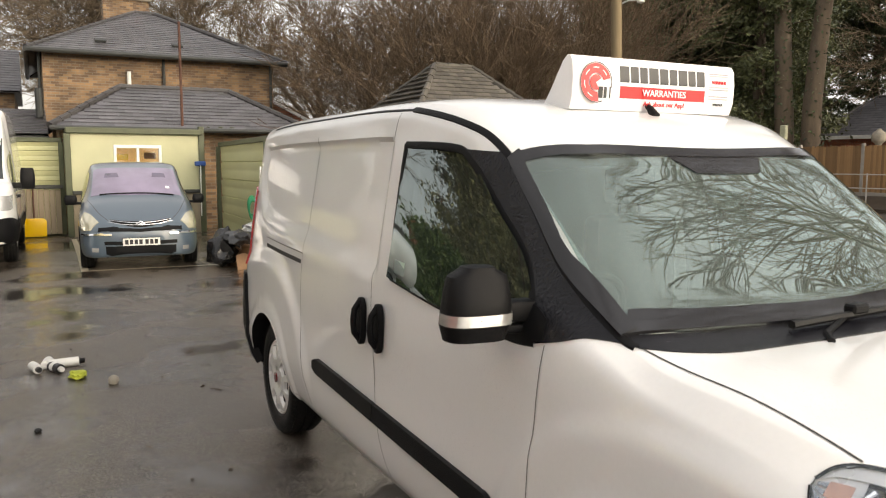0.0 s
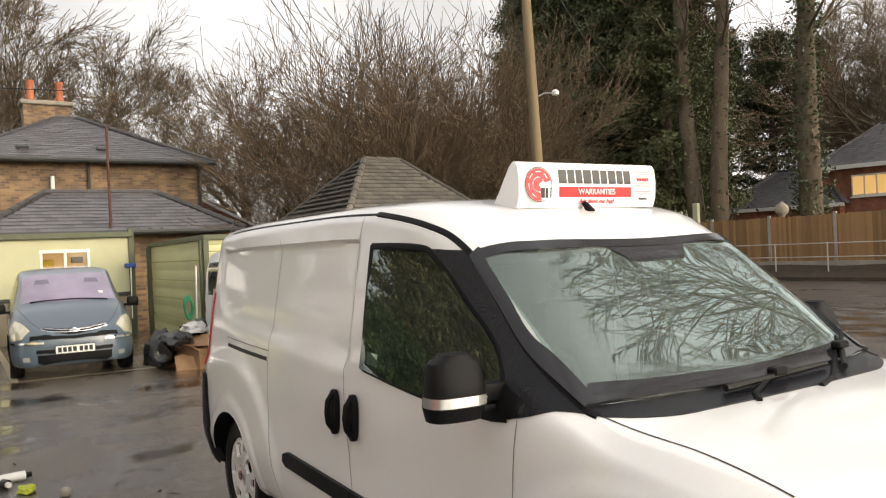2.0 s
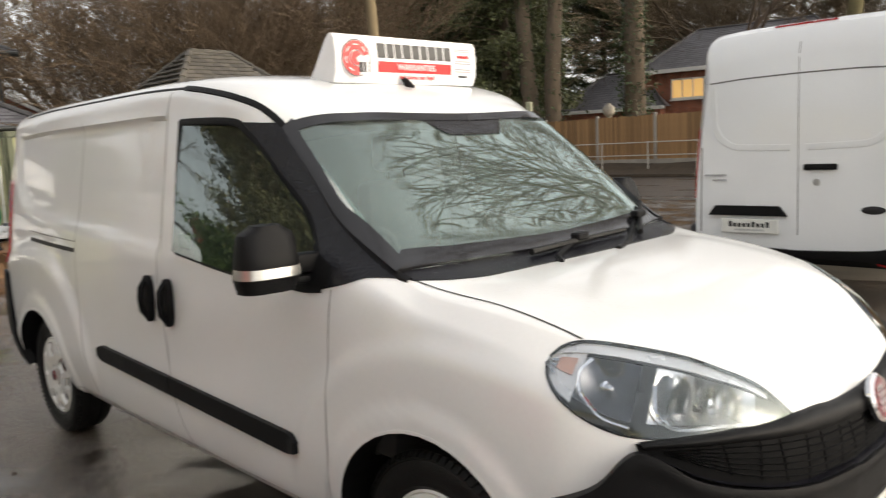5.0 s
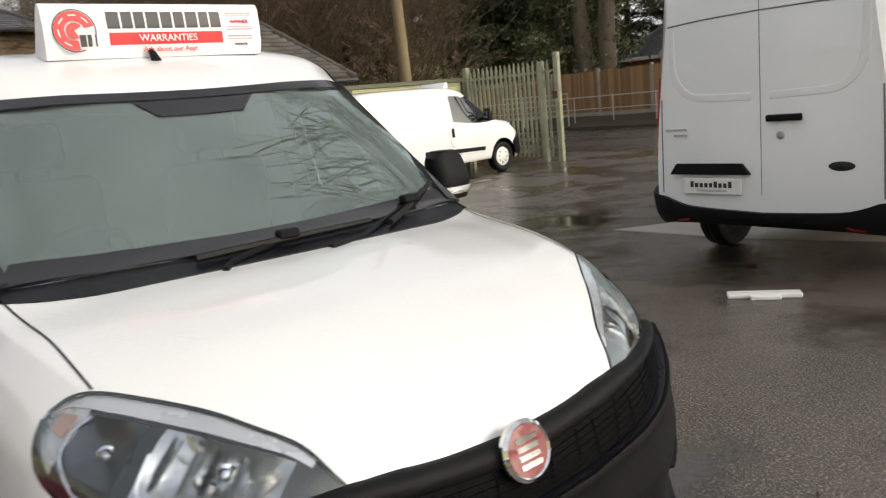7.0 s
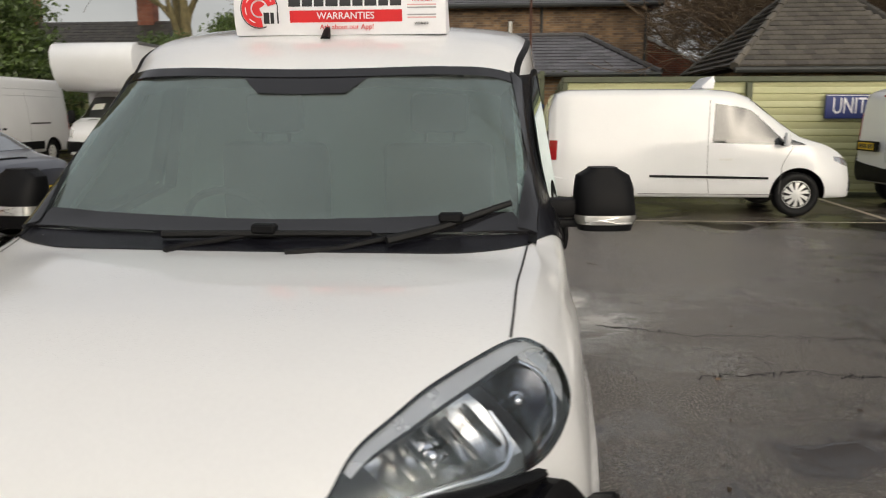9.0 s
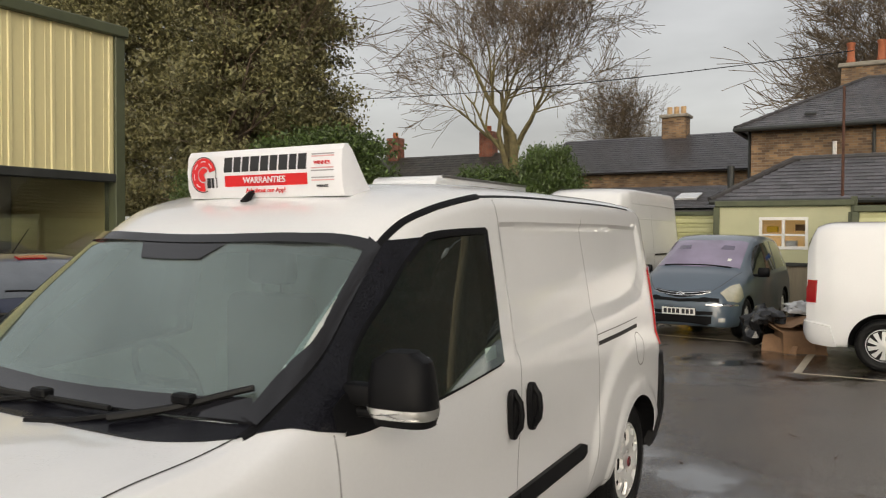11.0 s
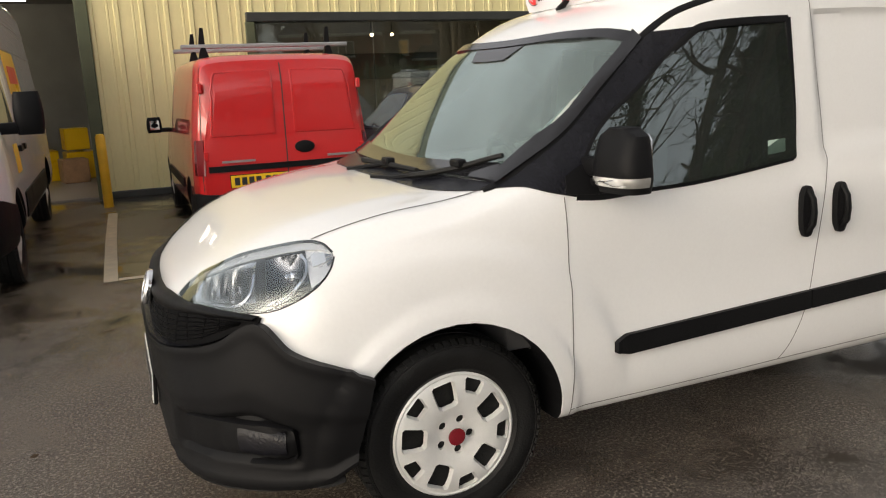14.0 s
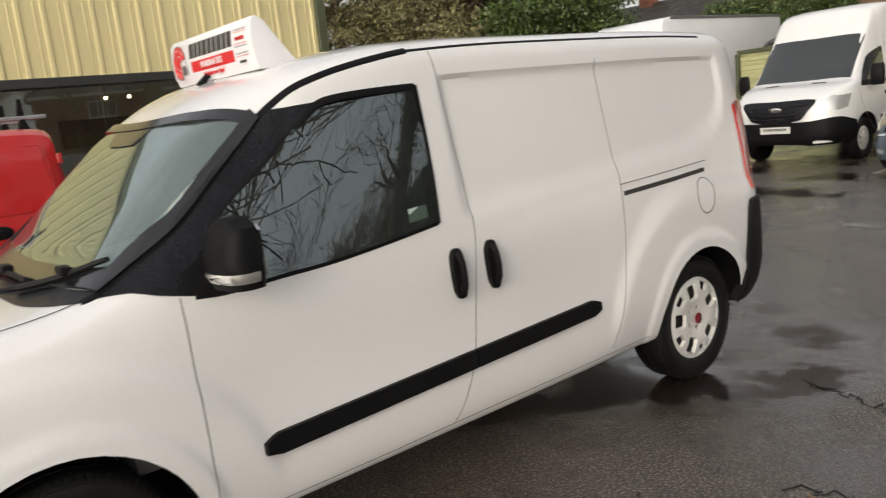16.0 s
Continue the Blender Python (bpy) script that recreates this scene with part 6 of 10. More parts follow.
def lap_fence(name, x0, y0, x1, y1, h, label, base=0.06, pitch=0.235, trim=0.10):
    """A fence of wide horizontal metal sheets, each lapping over the one below, with a top rail and posts."""
    L = math.hypot(x1 - x0, y1 - y0)
    f = thing(name, pose(x0, y0, 0, 0, 0, math.degrees(math.atan2(y1 - y0, x1 - x0))), label, "fence")
    n = max(1, round((h - trim - base) / pitch))
    p = (h - trim - base) / n
    for k in range(n):
        z = base + k * p
        bm = B()
        pr = [(0.0, z), (-0.034, z + 0.004), (-0.036, z + 0.03), (-0.012, z + 0.045), (-0.006, z + p * 0.55), (-0.014, z + p * 0.62), (-0.004, z + p * 0.70), (0.0, z + p + 0.01)]
        sheet(bm, [[(a, y, q) for y, q in pr] for a in np.linspace(0, L, max(2, int(L / 1.2)))])
        part("sheet", bm, FENCEGREEN, f)
    part("top_rail", box(B(), (-0.03, -0.07, h - trim), (L + 0.03, 0.05, h), 0.01), OLIVE, f)
    part("plinth", box(B(), (0, -0.045, 0), (L, 0.03, base), 0.01), OLIVE, f)
    for a in np.linspace(0, L, max(2, int(L / 3.0) + 1)):
        part("post", box(B(), (a - 0.05, 0.012, 0), (a + 0.05, 0.10, h - trim), 0.008), OLIVE, f)
    return f


def slates(bm, corners, row=0.21, wide=0.28, thick=0.012, ragged=0.0):
    """Courses of slates over a roof face given by its corners: eave left, eave right, top right, top left."""
    a, b, c, d = (Vector(p) for p in corners)
    up = ((d - a) + (c - b)) / 2
    n = max(1, int(up.length / row))
    nor = (b - a).cross(up).normalized()
    if nor.z < 0:
        nor = -nor
    for k in range(n):
        s0, s1 = k / n, min(1.0, (k + 1.35) / n)
        l0, r0, l1, r1 = a.lerp(d, s0), b.lerp(c, s0), a.lerp(d, s1), b.lerp(c, s1)
        w = (r0 - l0).length
        m = max(1, round(w / wide))
        off = 0.5 * (k % 2)
        cuts = [0.0] + [q for q in ((j + off) / m for j in range(m + 1)) if 0.001 < q < 0.999] + [1.0]
        for u, v in zip(cuts, cuts[1:]):
            e = random.uniform(0, ragged)
            t0 = nor * (thick * 2.2 + e)
            g = 0.004 / max(w, 0.1)
            q = [l0.lerp(r0, u + g) + t0, l0.lerp(r0, v - g) + t0, l1.lerp(r1, v - g) + nor * 0.002, l1.lerp(r1, u + g) + nor * 0.002]
            vs = [bm.verts.new(p) for p in q]
            bm.faces.new(vs)
            lo = [bm.verts.new(q[0] - nor * thick), bm.verts.new(q[1] - nor * thick)]
            bm.faces.new((vs[1], vs[0], lo[0], lo[1]))
    return bm


def slate_pieces(parent, corners, row, wide, material, thick=0.012, limit=300, name="slate"):
    """Whole slates of a trapezoid roof face as pieces of their own, on one shared mesh; returns where they lie."""
    a, b, c, d = (Vector(p) for p in corners)
    u = (b - a).normalized()
    up = (((d - a) + (c - b)) / 2)
    up -= u * up.dot(u)
    nor = u.cross(up).normalized()
    nor = -nor if nor.z < 0 else nor
    H = up.length
    vv = up.normalized()
    tilt = 0.022 / (row * 1.3)
    bm = B()
    box(bm, (-wide / 2 + 0.002, 0, 0), (wide / 2 - 0.002, row * 1.3, thick))
    me = finish(bm, material, smooth=False)
    n = int(H / row)
    L = (b - a).length
    made = 0
    for k in range(n):
        s = k / n
        x0, x1 = (a.lerp(d, s) - a).dot(u), (b.lerp(c, s) - a).dot(u)
        x2, x3 = (a.lerp(d, min(1, s + 1.0 / n)) - a).dot(u), (b.lerp(c, min(1, s + 1.0 / n)) - a).dot(u)
        lo, hi = max(x0, x2), min(x1, x3)
        x = math.floor(lo / wide) * wide + wide * (0.5 if k % 2 else 0.0)
        while x < hi + wide * 0.4:
            if x - wide * 0.35 >= lo - 0.04 and x + wide * 0.35 <= hi + 0.04 and made < limit:
                p = a + u * x + vv * (H * s) + nor * (0.030 + random.uniform(0, 0.006))
                o = part(name, me, None, parent)
                y2 = (vv - nor * tilt).normalized()
                z2 = u.cross(y2).normalized()
                o.matrix_basis = Matrix.Translation(p) @ Matrix((u, y2, z2)).transposed().to_4x4() @ pose(0, 0, 0, 0, 0, random.uniform(-0.6, 0.6))
                made += 1
            x += wide


def hip_roof(parent, x0, x1, y0, y1, z, top, ridge0, ridge1, material, row=0.21, wide=0.28, thick=0.012, ragged=0.0, hipmat=None, along="y"):
    """A hipped roof over a plan, with its ridge along y between ridge0 and ridge1."""
    xm = (x0 + x1) / 2
    A, Bq, C, D = (x1, y0, z), (x1, y1, z), (x0, y1, z), (x0, y0, z)
    R0, R1 = (xm, ridge0, top), (xm, ridge1, top)
    bm = B()
    for q in ((A, Bq, R1, R0), (C, D, R0, R1)):
        vs = [bm.verts.new(p) for p in q]
        bm.faces.new(vs)
    for q in ((D, A, R0), (Bq, C, R1)):
        bm.faces.new([bm.verts.new(p) for p in q])
    ro = part("roof", bm, material, parent, smooth=False)
    bm = B()
    slate_pieces(parent, (A, Bq, R1, R0), row, wide, material, thick, 330, "tile" if ragged else "slate")
    slates(bm, (D, A, R0, R0), row, wide, thick, ragged)
    slates(bm, (Bq, C, R1, R1), row, wide, thick, ragged)
    s = part("side_slating", bm, material, parent, smooth=False)
    s["kind"] = "stuff"
    for u, v in ((R0, R1), (A, R0), (Bq, R1), (D, R0), (C, R1)):
        bm = B()
        n = max(2, int((Vector(v) - Vector(u)).length / 0.33))
        for k in range(n):
            p, q = Vector(u).lerp(Vector(v), k / n), Vector(u).lerp(Vector(v), (k + 1.08) / n)
            tube(bm, [p + Vector((0, 0, 0.03)), q + Vector((0, 0, 0.02))], 0.085, 0.075, 8)
        h = part("hip_tiles", bm, hipmat or material, parent)
    return parent


def outbuildings():
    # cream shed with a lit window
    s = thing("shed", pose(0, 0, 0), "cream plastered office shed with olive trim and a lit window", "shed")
    x, y0, y1, h = -15.8, -1.41, 1.34, 2.36
    # front wall round the window opening
    wy0, wy1, wz0, wz1 = -0.52, 0.49, 1.30, 2.02
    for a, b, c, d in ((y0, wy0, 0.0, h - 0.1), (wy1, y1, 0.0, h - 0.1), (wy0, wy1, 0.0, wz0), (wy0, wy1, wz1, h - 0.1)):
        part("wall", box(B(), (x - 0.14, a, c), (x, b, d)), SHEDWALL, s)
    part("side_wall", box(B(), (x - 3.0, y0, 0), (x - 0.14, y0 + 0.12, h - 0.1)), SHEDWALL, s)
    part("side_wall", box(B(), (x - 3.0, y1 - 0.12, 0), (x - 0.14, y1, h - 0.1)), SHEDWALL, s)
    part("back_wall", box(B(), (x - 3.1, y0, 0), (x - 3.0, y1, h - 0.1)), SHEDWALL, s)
    part("roof", box(B(), (x - 3.1, y0 - 0.06, h - 0.1), (x + 0.10, y1 + 0.06, h + 0.03), 0.015), OLIVE, s)
    part("corner_post", box(B(), (x - 0.05, y0 - 0.10, 0), (x + 0.045, y0 + 0.03, h - 0.1), 0.01), OLIVE, s)
    part("corner_post", box(B(), (x - 0.05, y1 - 0.03, 0), (x + 0.045, y1 + 0.10, h + 0.10), 0.01), OLIVE, s)
    part("dado_panel", box(B(), (x, y0 + 0.03, 0.0), (x + 0.04, y1 - 0.03, 0.93), 0.008), GREYWOOD, s)
    part("dado_rail", box(B(), (x, y0 + 0.03, 0.93), (x + 0.09, y1 - 0.03, 1.01), 0.01), DARKTRIM, s)
    w = part("window", B(), UPVC, s, "white window with a warm lit room behind")
    for a, b, c, d in ((wy0, wy1, wz1 - 0.07, wz1), (wy0, wy1, wz0, wz0 + 0.07), (wy0, wy0 + 0.06, wz0 + 0.07, wz1 - 0.07), (wy1 - 0.06, wy1, wz0 + 0.07, wz1 - 0.07), (-0.045, 0.015, wz0 + 0.07, wz1 - 0.07), (wy0 + 0.06, wy1 - 0.06, 1.60, 1.645)):
        part("frame", box(B(), (x - 0.06, a, c), (x + 0.02, b, d), 0.006), UPVC, w)
    part("pane", box(B(), (x - 0.035, wy0 + 0.05, wz0 + 0.06), (x - 0.03, wy1 - 0.05, wz1 - 0.06)), LENS, w).visible_shadow = False
    part("room", box(B(), (x - 0.95, wy0 - 0.5, wz0 - 0.3), (x - 0.90, wy1 + 0.5, wz1 + 0.1)), ROOMWARM, s)
    for yy, zz, mt in ((-0.30, 1.68, COURIERYELLOW), (0.30, 1.72, CARD), (0.1, 1.35, PLATEWHITE)):
        part("shelf_item", box(B(), (x - 0.6, yy - 0.12, zz), (x - 0.45, yy + 0.12, zz + 0.14), 0.01), mt, s)
    p = thing("vent_pipe", pose(-16.6, 1.1, 0), "tall thin rusty steel pipe behind the shed", "pipe")
    part("pipe", tube(B(), [(0, 0, 1.5), (0, 0, 4.95)], 0.035, 0.03, 10), RUST, p)
    # annex with a hipped slate roof
    a = thing("annex", pose(0, 0, 0), "low annex with a hipped wet slate roof", "building")
    part("wall", box(B(), (-21.5, -1.6, 0), (-17.0, 3.9, 2.45)), BRICK, a)
    hip_roof(a, -20.2, -16.5, -1.75, 4.35, 2.42, 3.50, -0.1, 2.6, SLATE, 0.17, 0.30, hipmat=DARKSLATE)
    part("gutter", tube(B(), [(-16.45, -1.75, 2.40), (-16.45, 4.35, 2.40)], 0.06, 0.06, 8), DARKTRIM, a)
    bm = B()
    for k in range(40):
        y = random.uniform(1.5, 4.2)
        bmesh.ops.create_icosphere(bm, subdivisions=1, radius=random.uniform(0.03, 0.07), matrix=Matrix.Translation((-16.55 - random.uniform(0, 0.10), y, 2.47)) @ Matrix.Diagonal((1, 1.6, 0.5, 1)))
    tagged(part("moss_patch", bm, MOSS, a), kind="stuff")
    low = thing("lean_to", pose(0, 0, 0), "low lean-to with a wet slate roof and skylight", "building")
    part("wall", box(B(), (-21.5, -7.5, 0), (-18.2, -1.75, 2.3)), BRICK, low)
    bm = B()
    slates(bm, ((-18.0, -7.6, 2.30), (-18.0, -1.75, 2.30), (-21.5, -1.75, 3.1), (-21.5, -7.6, 3.1)), 0.2, 0.3)
    tagged(part("slating", bm, SLATE, low, smooth=False), kind="stuff")
    part("roof", prism(B(), [(-18.0, 2.26), (-21.5, 3.06), (-21.5, 2.9), (-18.0, 2.15)], -7.6, -1.75, "y"), DARKTRIM, low)
    part("skylight", box(B(), (-0.4, -0.3, 0), (0.4, 0.3, 0.06), 0.01), LAMPCLEAR, low).matrix_basis = pose(-19.4, -2.9, 2.66, 0, 13, 0)
    part("flue", tube(B(), [(-20.0, -1.9, 2.8), (-20.0, -1.9, 3.55)], 0.09, 0.10, 10), DARKTRIM, low)
    # brick house
    hs = thing("house", pose(0, 0, 0), "two-storey brown brick house with a hipped slate roof and chimney", "house")
    part("wall", box(B(), (-30.0, -1.75, 0), (-22.4, 4.95, 4.85)), BRICK, hs)
    hip_roof(hs, -30.3, -22.0, -2.15, 5.3, 4.82, 6.75, 1.2, 1.9, SLATE, 0.20, 0.30, hipmat=DARKSLATE)
    part("gutter", tube(B(), [(-21.95, -2.15, 4.80), (-21.95, 5.3, 4.80)], 0.075, 0.075, 8), DARKTRIM, hs)
    part("gutter", tube(B(), [(-21.95, -2.15, 4.80), (-30.3, -2.15, 4.80)], 0.075, 0.075, 8), DARKTRIM, hs)
    part("downpipe", tube(B(), [(-22.33, 4.85, 4.8), (-22.33, 4.85, 2.0)], 0.045, 0.045, 8), DARKTRIM, hs)
    part("downpipe", tube(B(), [(-22.33, 1.55, 4.8), (-22.33, 1.55, 2.0)], 0.045, 0.045, 8), DARKTRIM, hs)
    part("downpipe", tube(B(), [(-22.6, -1.83, 4.8), (-22.6, -1.83, 2.0)], 0.045, 0.045, 8), DARKTRIM, hs)
    part("flue_pipe", tube(B(), [(-22.3, 0.55, 4.35), (-22.3, 0.55, 3.2)], 0.06, 0.06, 8), UPVC, hs)
    for yy in (-0.15, 2.05):
        part("slate_vent", box(B(), (-0.12, -0.16, 0), (0.12, 0.16, 0.07), 0.01), DARKTRIM, hs).matrix_basis = pose(-22.85, yy, 5.26, 0, 24, 0)
    ch = part("chimney", box(B(), (-28.5, 0.35, 5.6), (-27.8, 1.9, 7.50), 0.01), BRICK, hs, "brick chimney stack with two clay pots")
    part("chimney_cap", box(B(), (-28.6, 0.25, 7.50), (-27.7, 2.0, 7.66), 0.03), CEMENT, ch)
    for yy in (1.05, 2.0):
        part("chimney_pot", lathe(B(), [(0.14, 7.7), (0.15, 7.85), (0.12, 7.95), (0.115, 8.35), (0.14, 8.40), (0.14, 8.48), (0.09, 8.48)], 16, "z"), TERRACOTTA, ch).matrix_basis = pose(-28.15, yy - 0.42, -0.06)
    # gable wing glimpsed behind the house's corner
    wing = thing("house_wing", pose(0, 0, 0), "red brick gable wing with a pale barge board", "building")
    part("wall", prism(B(), [(4.95, 0), (8.5, 0), (8.5, 2.6), (4.95, 4.35)], -27.0, -26.0, "x"), REDBRICK, wing)
    part("barge_board", tube(B(), [(-25.95, 4.9, 4.45), (-25.95, 8.7, 2.55)], 0.07, 0.07, 4), UPVC, wing)
    # terrace beyond the lean-to
    tr = thing("terrace", pose(0, 0, 0), "distant terrace of brick cottages with slate roofs", "building")
    part("wall", box(B(), (-36.0, -11.4, 0), (-29.0, -2.6, 4.2)), BRICK, tr)
    bm = B()
    slates(bm, ((-28.6, -11.6, 4.15), (-28.6, -2.4, 4.15), (-32.0, -2.4, 6.0), (-32.0, -11.6, 6.0)), 0.22, 0.32)
    tagged(part("slating", bm, SLATE, tr, smooth=False), kind="stuff")
    part("roof", prism(B(), [(-28.6, 4.1), (-32.0, 5.97), (-36, 4.1)], -11.6, -2.4, "y"), DARKSLATE, tr)
    c2 = part("chimney", box(B(), (-32.4, -6.95, 5.6), (-31.6, -5.9, 6.75), 0.01), BRICK, tr)
    part("chimney_cap", box(B(), (-32.5, -7.05, 6.75), (-31.5, -5.8, 6.88), 0.02), CEMENT, c2)
    for yy in (-6.7, -6.4, -6.1):
        part("chimney_pot", lathe(B(), [(0.12, 6.85), (0.12, 7.25), (0.08, 7.25)], 12, "z"), TERRACE_POT, c2).matrix_basis = pose(-32.0, yy, 0)
    far = thing("cottage", pose(0, 0, 0), "distant dark-roofed cottage with two brick chimneys", "building")
    part("wall", box(B(), (-46.0, -34.0, 0), (-40.0, -20.0, 4.6)), BRICK, far)
    bm = B()
    slates(bm, ((-39.7, -34.3, 4.5), (-39.7, -19.7, 4.5), (-43, -19.7, 6.9), (-43, -34.3, 6.9)), 0.3, 0.4)
    tagged(part("slating", bm, CLAYTILE, far, smooth=False), kind="stuff")
    part("roof", prism(B(), [(-39.7, 4.45), (-43, 6.85), (-46.3, 4.45)], -34.3, -19.7, "y"), DARKSLATE, far)
    for yy in (-29.0, -21.5):
        c3 = part("chimney", box(B(), (-43.4, yy - 0.5, 6.3), (-42.6, yy + 0.5, 8.3), 0.01), REDBRICK, far)
        part("chimney_pot", lathe(B(), [(0.2, 8.3), (0.2, 8.7), (0.1, 8.7)], 10, "z"), TERRACOTTA, c3).matrix_basis = pose(-43, yy, 0)
    # hipped tiled garage roof behind the fence
    g = thing("tiled_outbuilding", pose(0, 0, 0), "low outbuilding with a steep mossy hipped tile roof", "building")
    part("wall", box(B(), (-15.6, 5.0, 0), (-11.75, 8.5, 2.25)), BRICK, g)
    hip_roof(g, -15.9, -11.45, 4.75, 8.75, 2.28, 3.90, 6.42, 7.42, CLAYTILE, 0.17, 0.205, 0.036, 0.016, hipmat=CLAYTILE)
    part("gutter", tube(B(), [(-11.42, 4.75, 2.24), (-11.42, 8.75, 2.24)], 0.06, 0.06, 8), DARKTRIM, g)
    # fences
    lap_fence("metal_fence", -10.8, 11.3, -10.8, 1.62, 2.10, "pale green lapped metal sheet fence with an olive rail")
    lap_fence("metal_fence", -15.75, 1.45, -10.85, 1.62, 2.10, "pale green lapped metal sheet fence with an olive rail", pitch=0.38).matrix_basis = pose(-10.80, 1.62, 0, 0, 0, 180 - 2) 
    lap_fence("metal_fence", -16.6, -1.55, -16.6, -7.5, 2.18, "pale green lapped metal sheet fence beside the shed")
    lap_fence("metal_fence", -24.0, -9.0, -24.0, -46.0, 2.05, "long pale green fence behind the parked vans")
    lap_fence("metal_fence", -24.0, -46.0, 8.0, -46.0, 2.05, "long pale green fence at the yard's far side")
    # timber screen by the shed
    t = thing("timber_screen", pose(-16.35, -3.55, 0), "low greyed timber board screen with a capping", "fence")
    for k in range(17):
        part("board", box(B(), (0, k * 0.115, 0.04), (0.03, k * 0.115 + 0.105, 1.02 + 0.01 * (k % 3)), 0.004), GREYWOOD, t)
    part("capping", box(B(), (-0.03, -0.03, 1.05), (0.10, 2.0, 1.13), 0.01), DARKTRIM, t)


FENCEWOOD2 = mat("orange_fence_board", (0.30, 0.17, 0.075), rough=0.75, var=0.25, scale=2.0, bump=0.3, bscale=40, rand=0.28, stretch=(1, 1, 0.15))
RUST = mat("rusty_steel", (0.09, 0.035, 0.02), rough=0.7, var=0.4, scale=8, bump=0.2)
DARKSLATE = mat("dark_ridge_tile", (0.055, 0.052, 0.052), rough=0.5, var=0.4, scale=5, bump=0.3)
TERRACE_POT = mat("buff_chimney_pot", (0.50, 0.33, 0.17), rough=0.7, var=0.2, scale=8)


def far_hip(parent, x0, x1, y0, y1, z, top, r0, r1):
    """A hipped slate roof with its ridge along x, in courses."""
    ym = (y0 + y1) / 2
    A, Bq, C, D, R0, R1 = (x0, y0, z), (x1, y0, z), (x1, y1, z), (x0, y1, z), (r0, ym, top), (r1, ym, top)
    bm = B()
    for q in ((A, Bq, R1, R0), (C, D, R0, R1), (D, A, R0), (Bq, C, R1), (A, D, C, Bq)):
        bm.faces.new([bm.verts.new(p) for p in q])
    part("roof", bm, SLATEPLAIN, parent, smooth=False)
    bm = B()
    slates(bm, (A, Bq, R1, R0), 0.26, 0.36)
    slates(bm, (D, A, R0, R0), 0.26, 0.36)
    tagged(part("slating", bm, SLATE, parent, smooth=False), kind="stuff")
    for u, v in ((R0, R1), (A, R0), (Bq, R1)):
        part("ridge", tube(B(), [u, v], 0.11, 0.11, 8), DARKSLATE, parent)


def street():
    """Road, verge, timber fence, rail, gate and the houses beyond."""
    rd = solid("road", box(B(), (-80, 14.0, -0.05), (60, 22.6, 0.004)), ROADMAT, pose(0, 0, 0), "wet tarmac road beyond the yard gate", "road", kind="structure")
    bm = B()
    sheet(bm, [[(x, y, z + (0.05 * math.sin(x * 1.7 + y) if 22.9 < y < 60 else 0)) for y, z in ((22.6, 0.0), (22.62, 0.12), (22.78, 0.13), (22.9, 0.13), (23.6, 0.30), (24.3, 0.46), (26, 0.5), (60, 0.6), (300, 0.6))] for x in range(-160, 101, 2)])
    solid("verge", bm, SOIL, pose(0, 0, 0), "dark leaf-strewn bank with a kerb below the fence", "verge", kind="structure")
    f = thing("closeboard_fence", pose(0, 24.4, 0.45), "orange-brown closeboard timber fence with concrete posts", "fence")
    bm, kinds = B(), []
    for h in (1.81, 1.83, 1.845):
        kinds.append(finish(box(B(), (0, 0, 0.16), (0.096, 0.022, h)), FENCEWOOD2, smooth=False))
    for k in range(680):
        x = -46.0 + 0.1 * k
        if -24.5 < x < 5.4:
            part("board", kinds[random.randrange(3)], None, f).matrix_basis = pose(x, 0.008 * (k % 2), 0)
        else:
            box(bm, (x, 0, 0.16), (x + 0.096, 0.02 + 0.008 * (k % 2), 1.83))
    tagged(part("boarding", bm, FENCEWOOD, f, smooth=False), kind="stuff")
    for k in range(27):
        px = -46 + k * 2.6
        part("post", box(B(), (px - 0.06, -0.03, -0.3), (px + 0.06, 0.07, 1.92), 0.01), CONCRETE, f)
        part("gravel_board", box(B(), (px + 0.06, -0.01, -0.1), (px + 2.54, 0.03, 0.16), 0.005), CONCRETE, f)
    r = thing("guard_rail", pose(0, 23.5, 0.28), "white tubular pedestrian guard rail", "rail")
    for k in range(21):
        part("post", tube(B(), [(-40 + k * 2.0, 0, -0.1), (-40 + k * 2.0, 0, 1.02)], 0.024, 0.024, 8), RAILWHITE, r)
    for z in (0.5, 0.98):
        part("rail", tube(B(), [(-40, 0, z), (0, 0, z)], 0.019, 0.019, 8), RAILWHITE, r)
    # palisade gate
    g = thing("palisade_gate", pose(-10.75, 11.42, 0, 0, 0, 13), "dull green steel palisade gate standing open", "gate")
    for k in range(18):
        x = 0.12 + k * 0.125
        bm = B()
        prism(bm, [(x - 0.03, 0.12), (x + 0.03, 0.12), (x + 0.03, 2.15), (x, 2.28), (x - 0.03, 2.15)], -0.012, 0.012, "y")
        part("pale", bm, PALISADE, g)
    for z in (0.35, 1.80, 2.02):
        part("rail", box(B(), (0, 0.012, z - 0.03), (2.3, 0.06, z + 0.03), 0.004), PALISADE, g)
    for x, h in ((0.0, 2.32), (2.08, 2.25), (2.48, 2.42)):
        part("gate_post", box(B(), (x - 0.06, -0.06, 0), (x + 0.06, 0.07, h), 0.012), PALISADE, g)
    part("lock_box", box(B(), (2.38, -0.09, 1.42), (2.50, -0.05, 1.58), 0.008), RUST, g)
    fr = thing("barrier_frame", pose(-21.7, 23.0, 0.42), "white tubular pedestrian barrier", "barrier")
    for z in (0.15, 0.62, 1.05):
        part("rail", tube(B(), [(0, 0, z), (3.8, 0, z)], 0.022, 0.022, 8), RAILWHITE, fr)
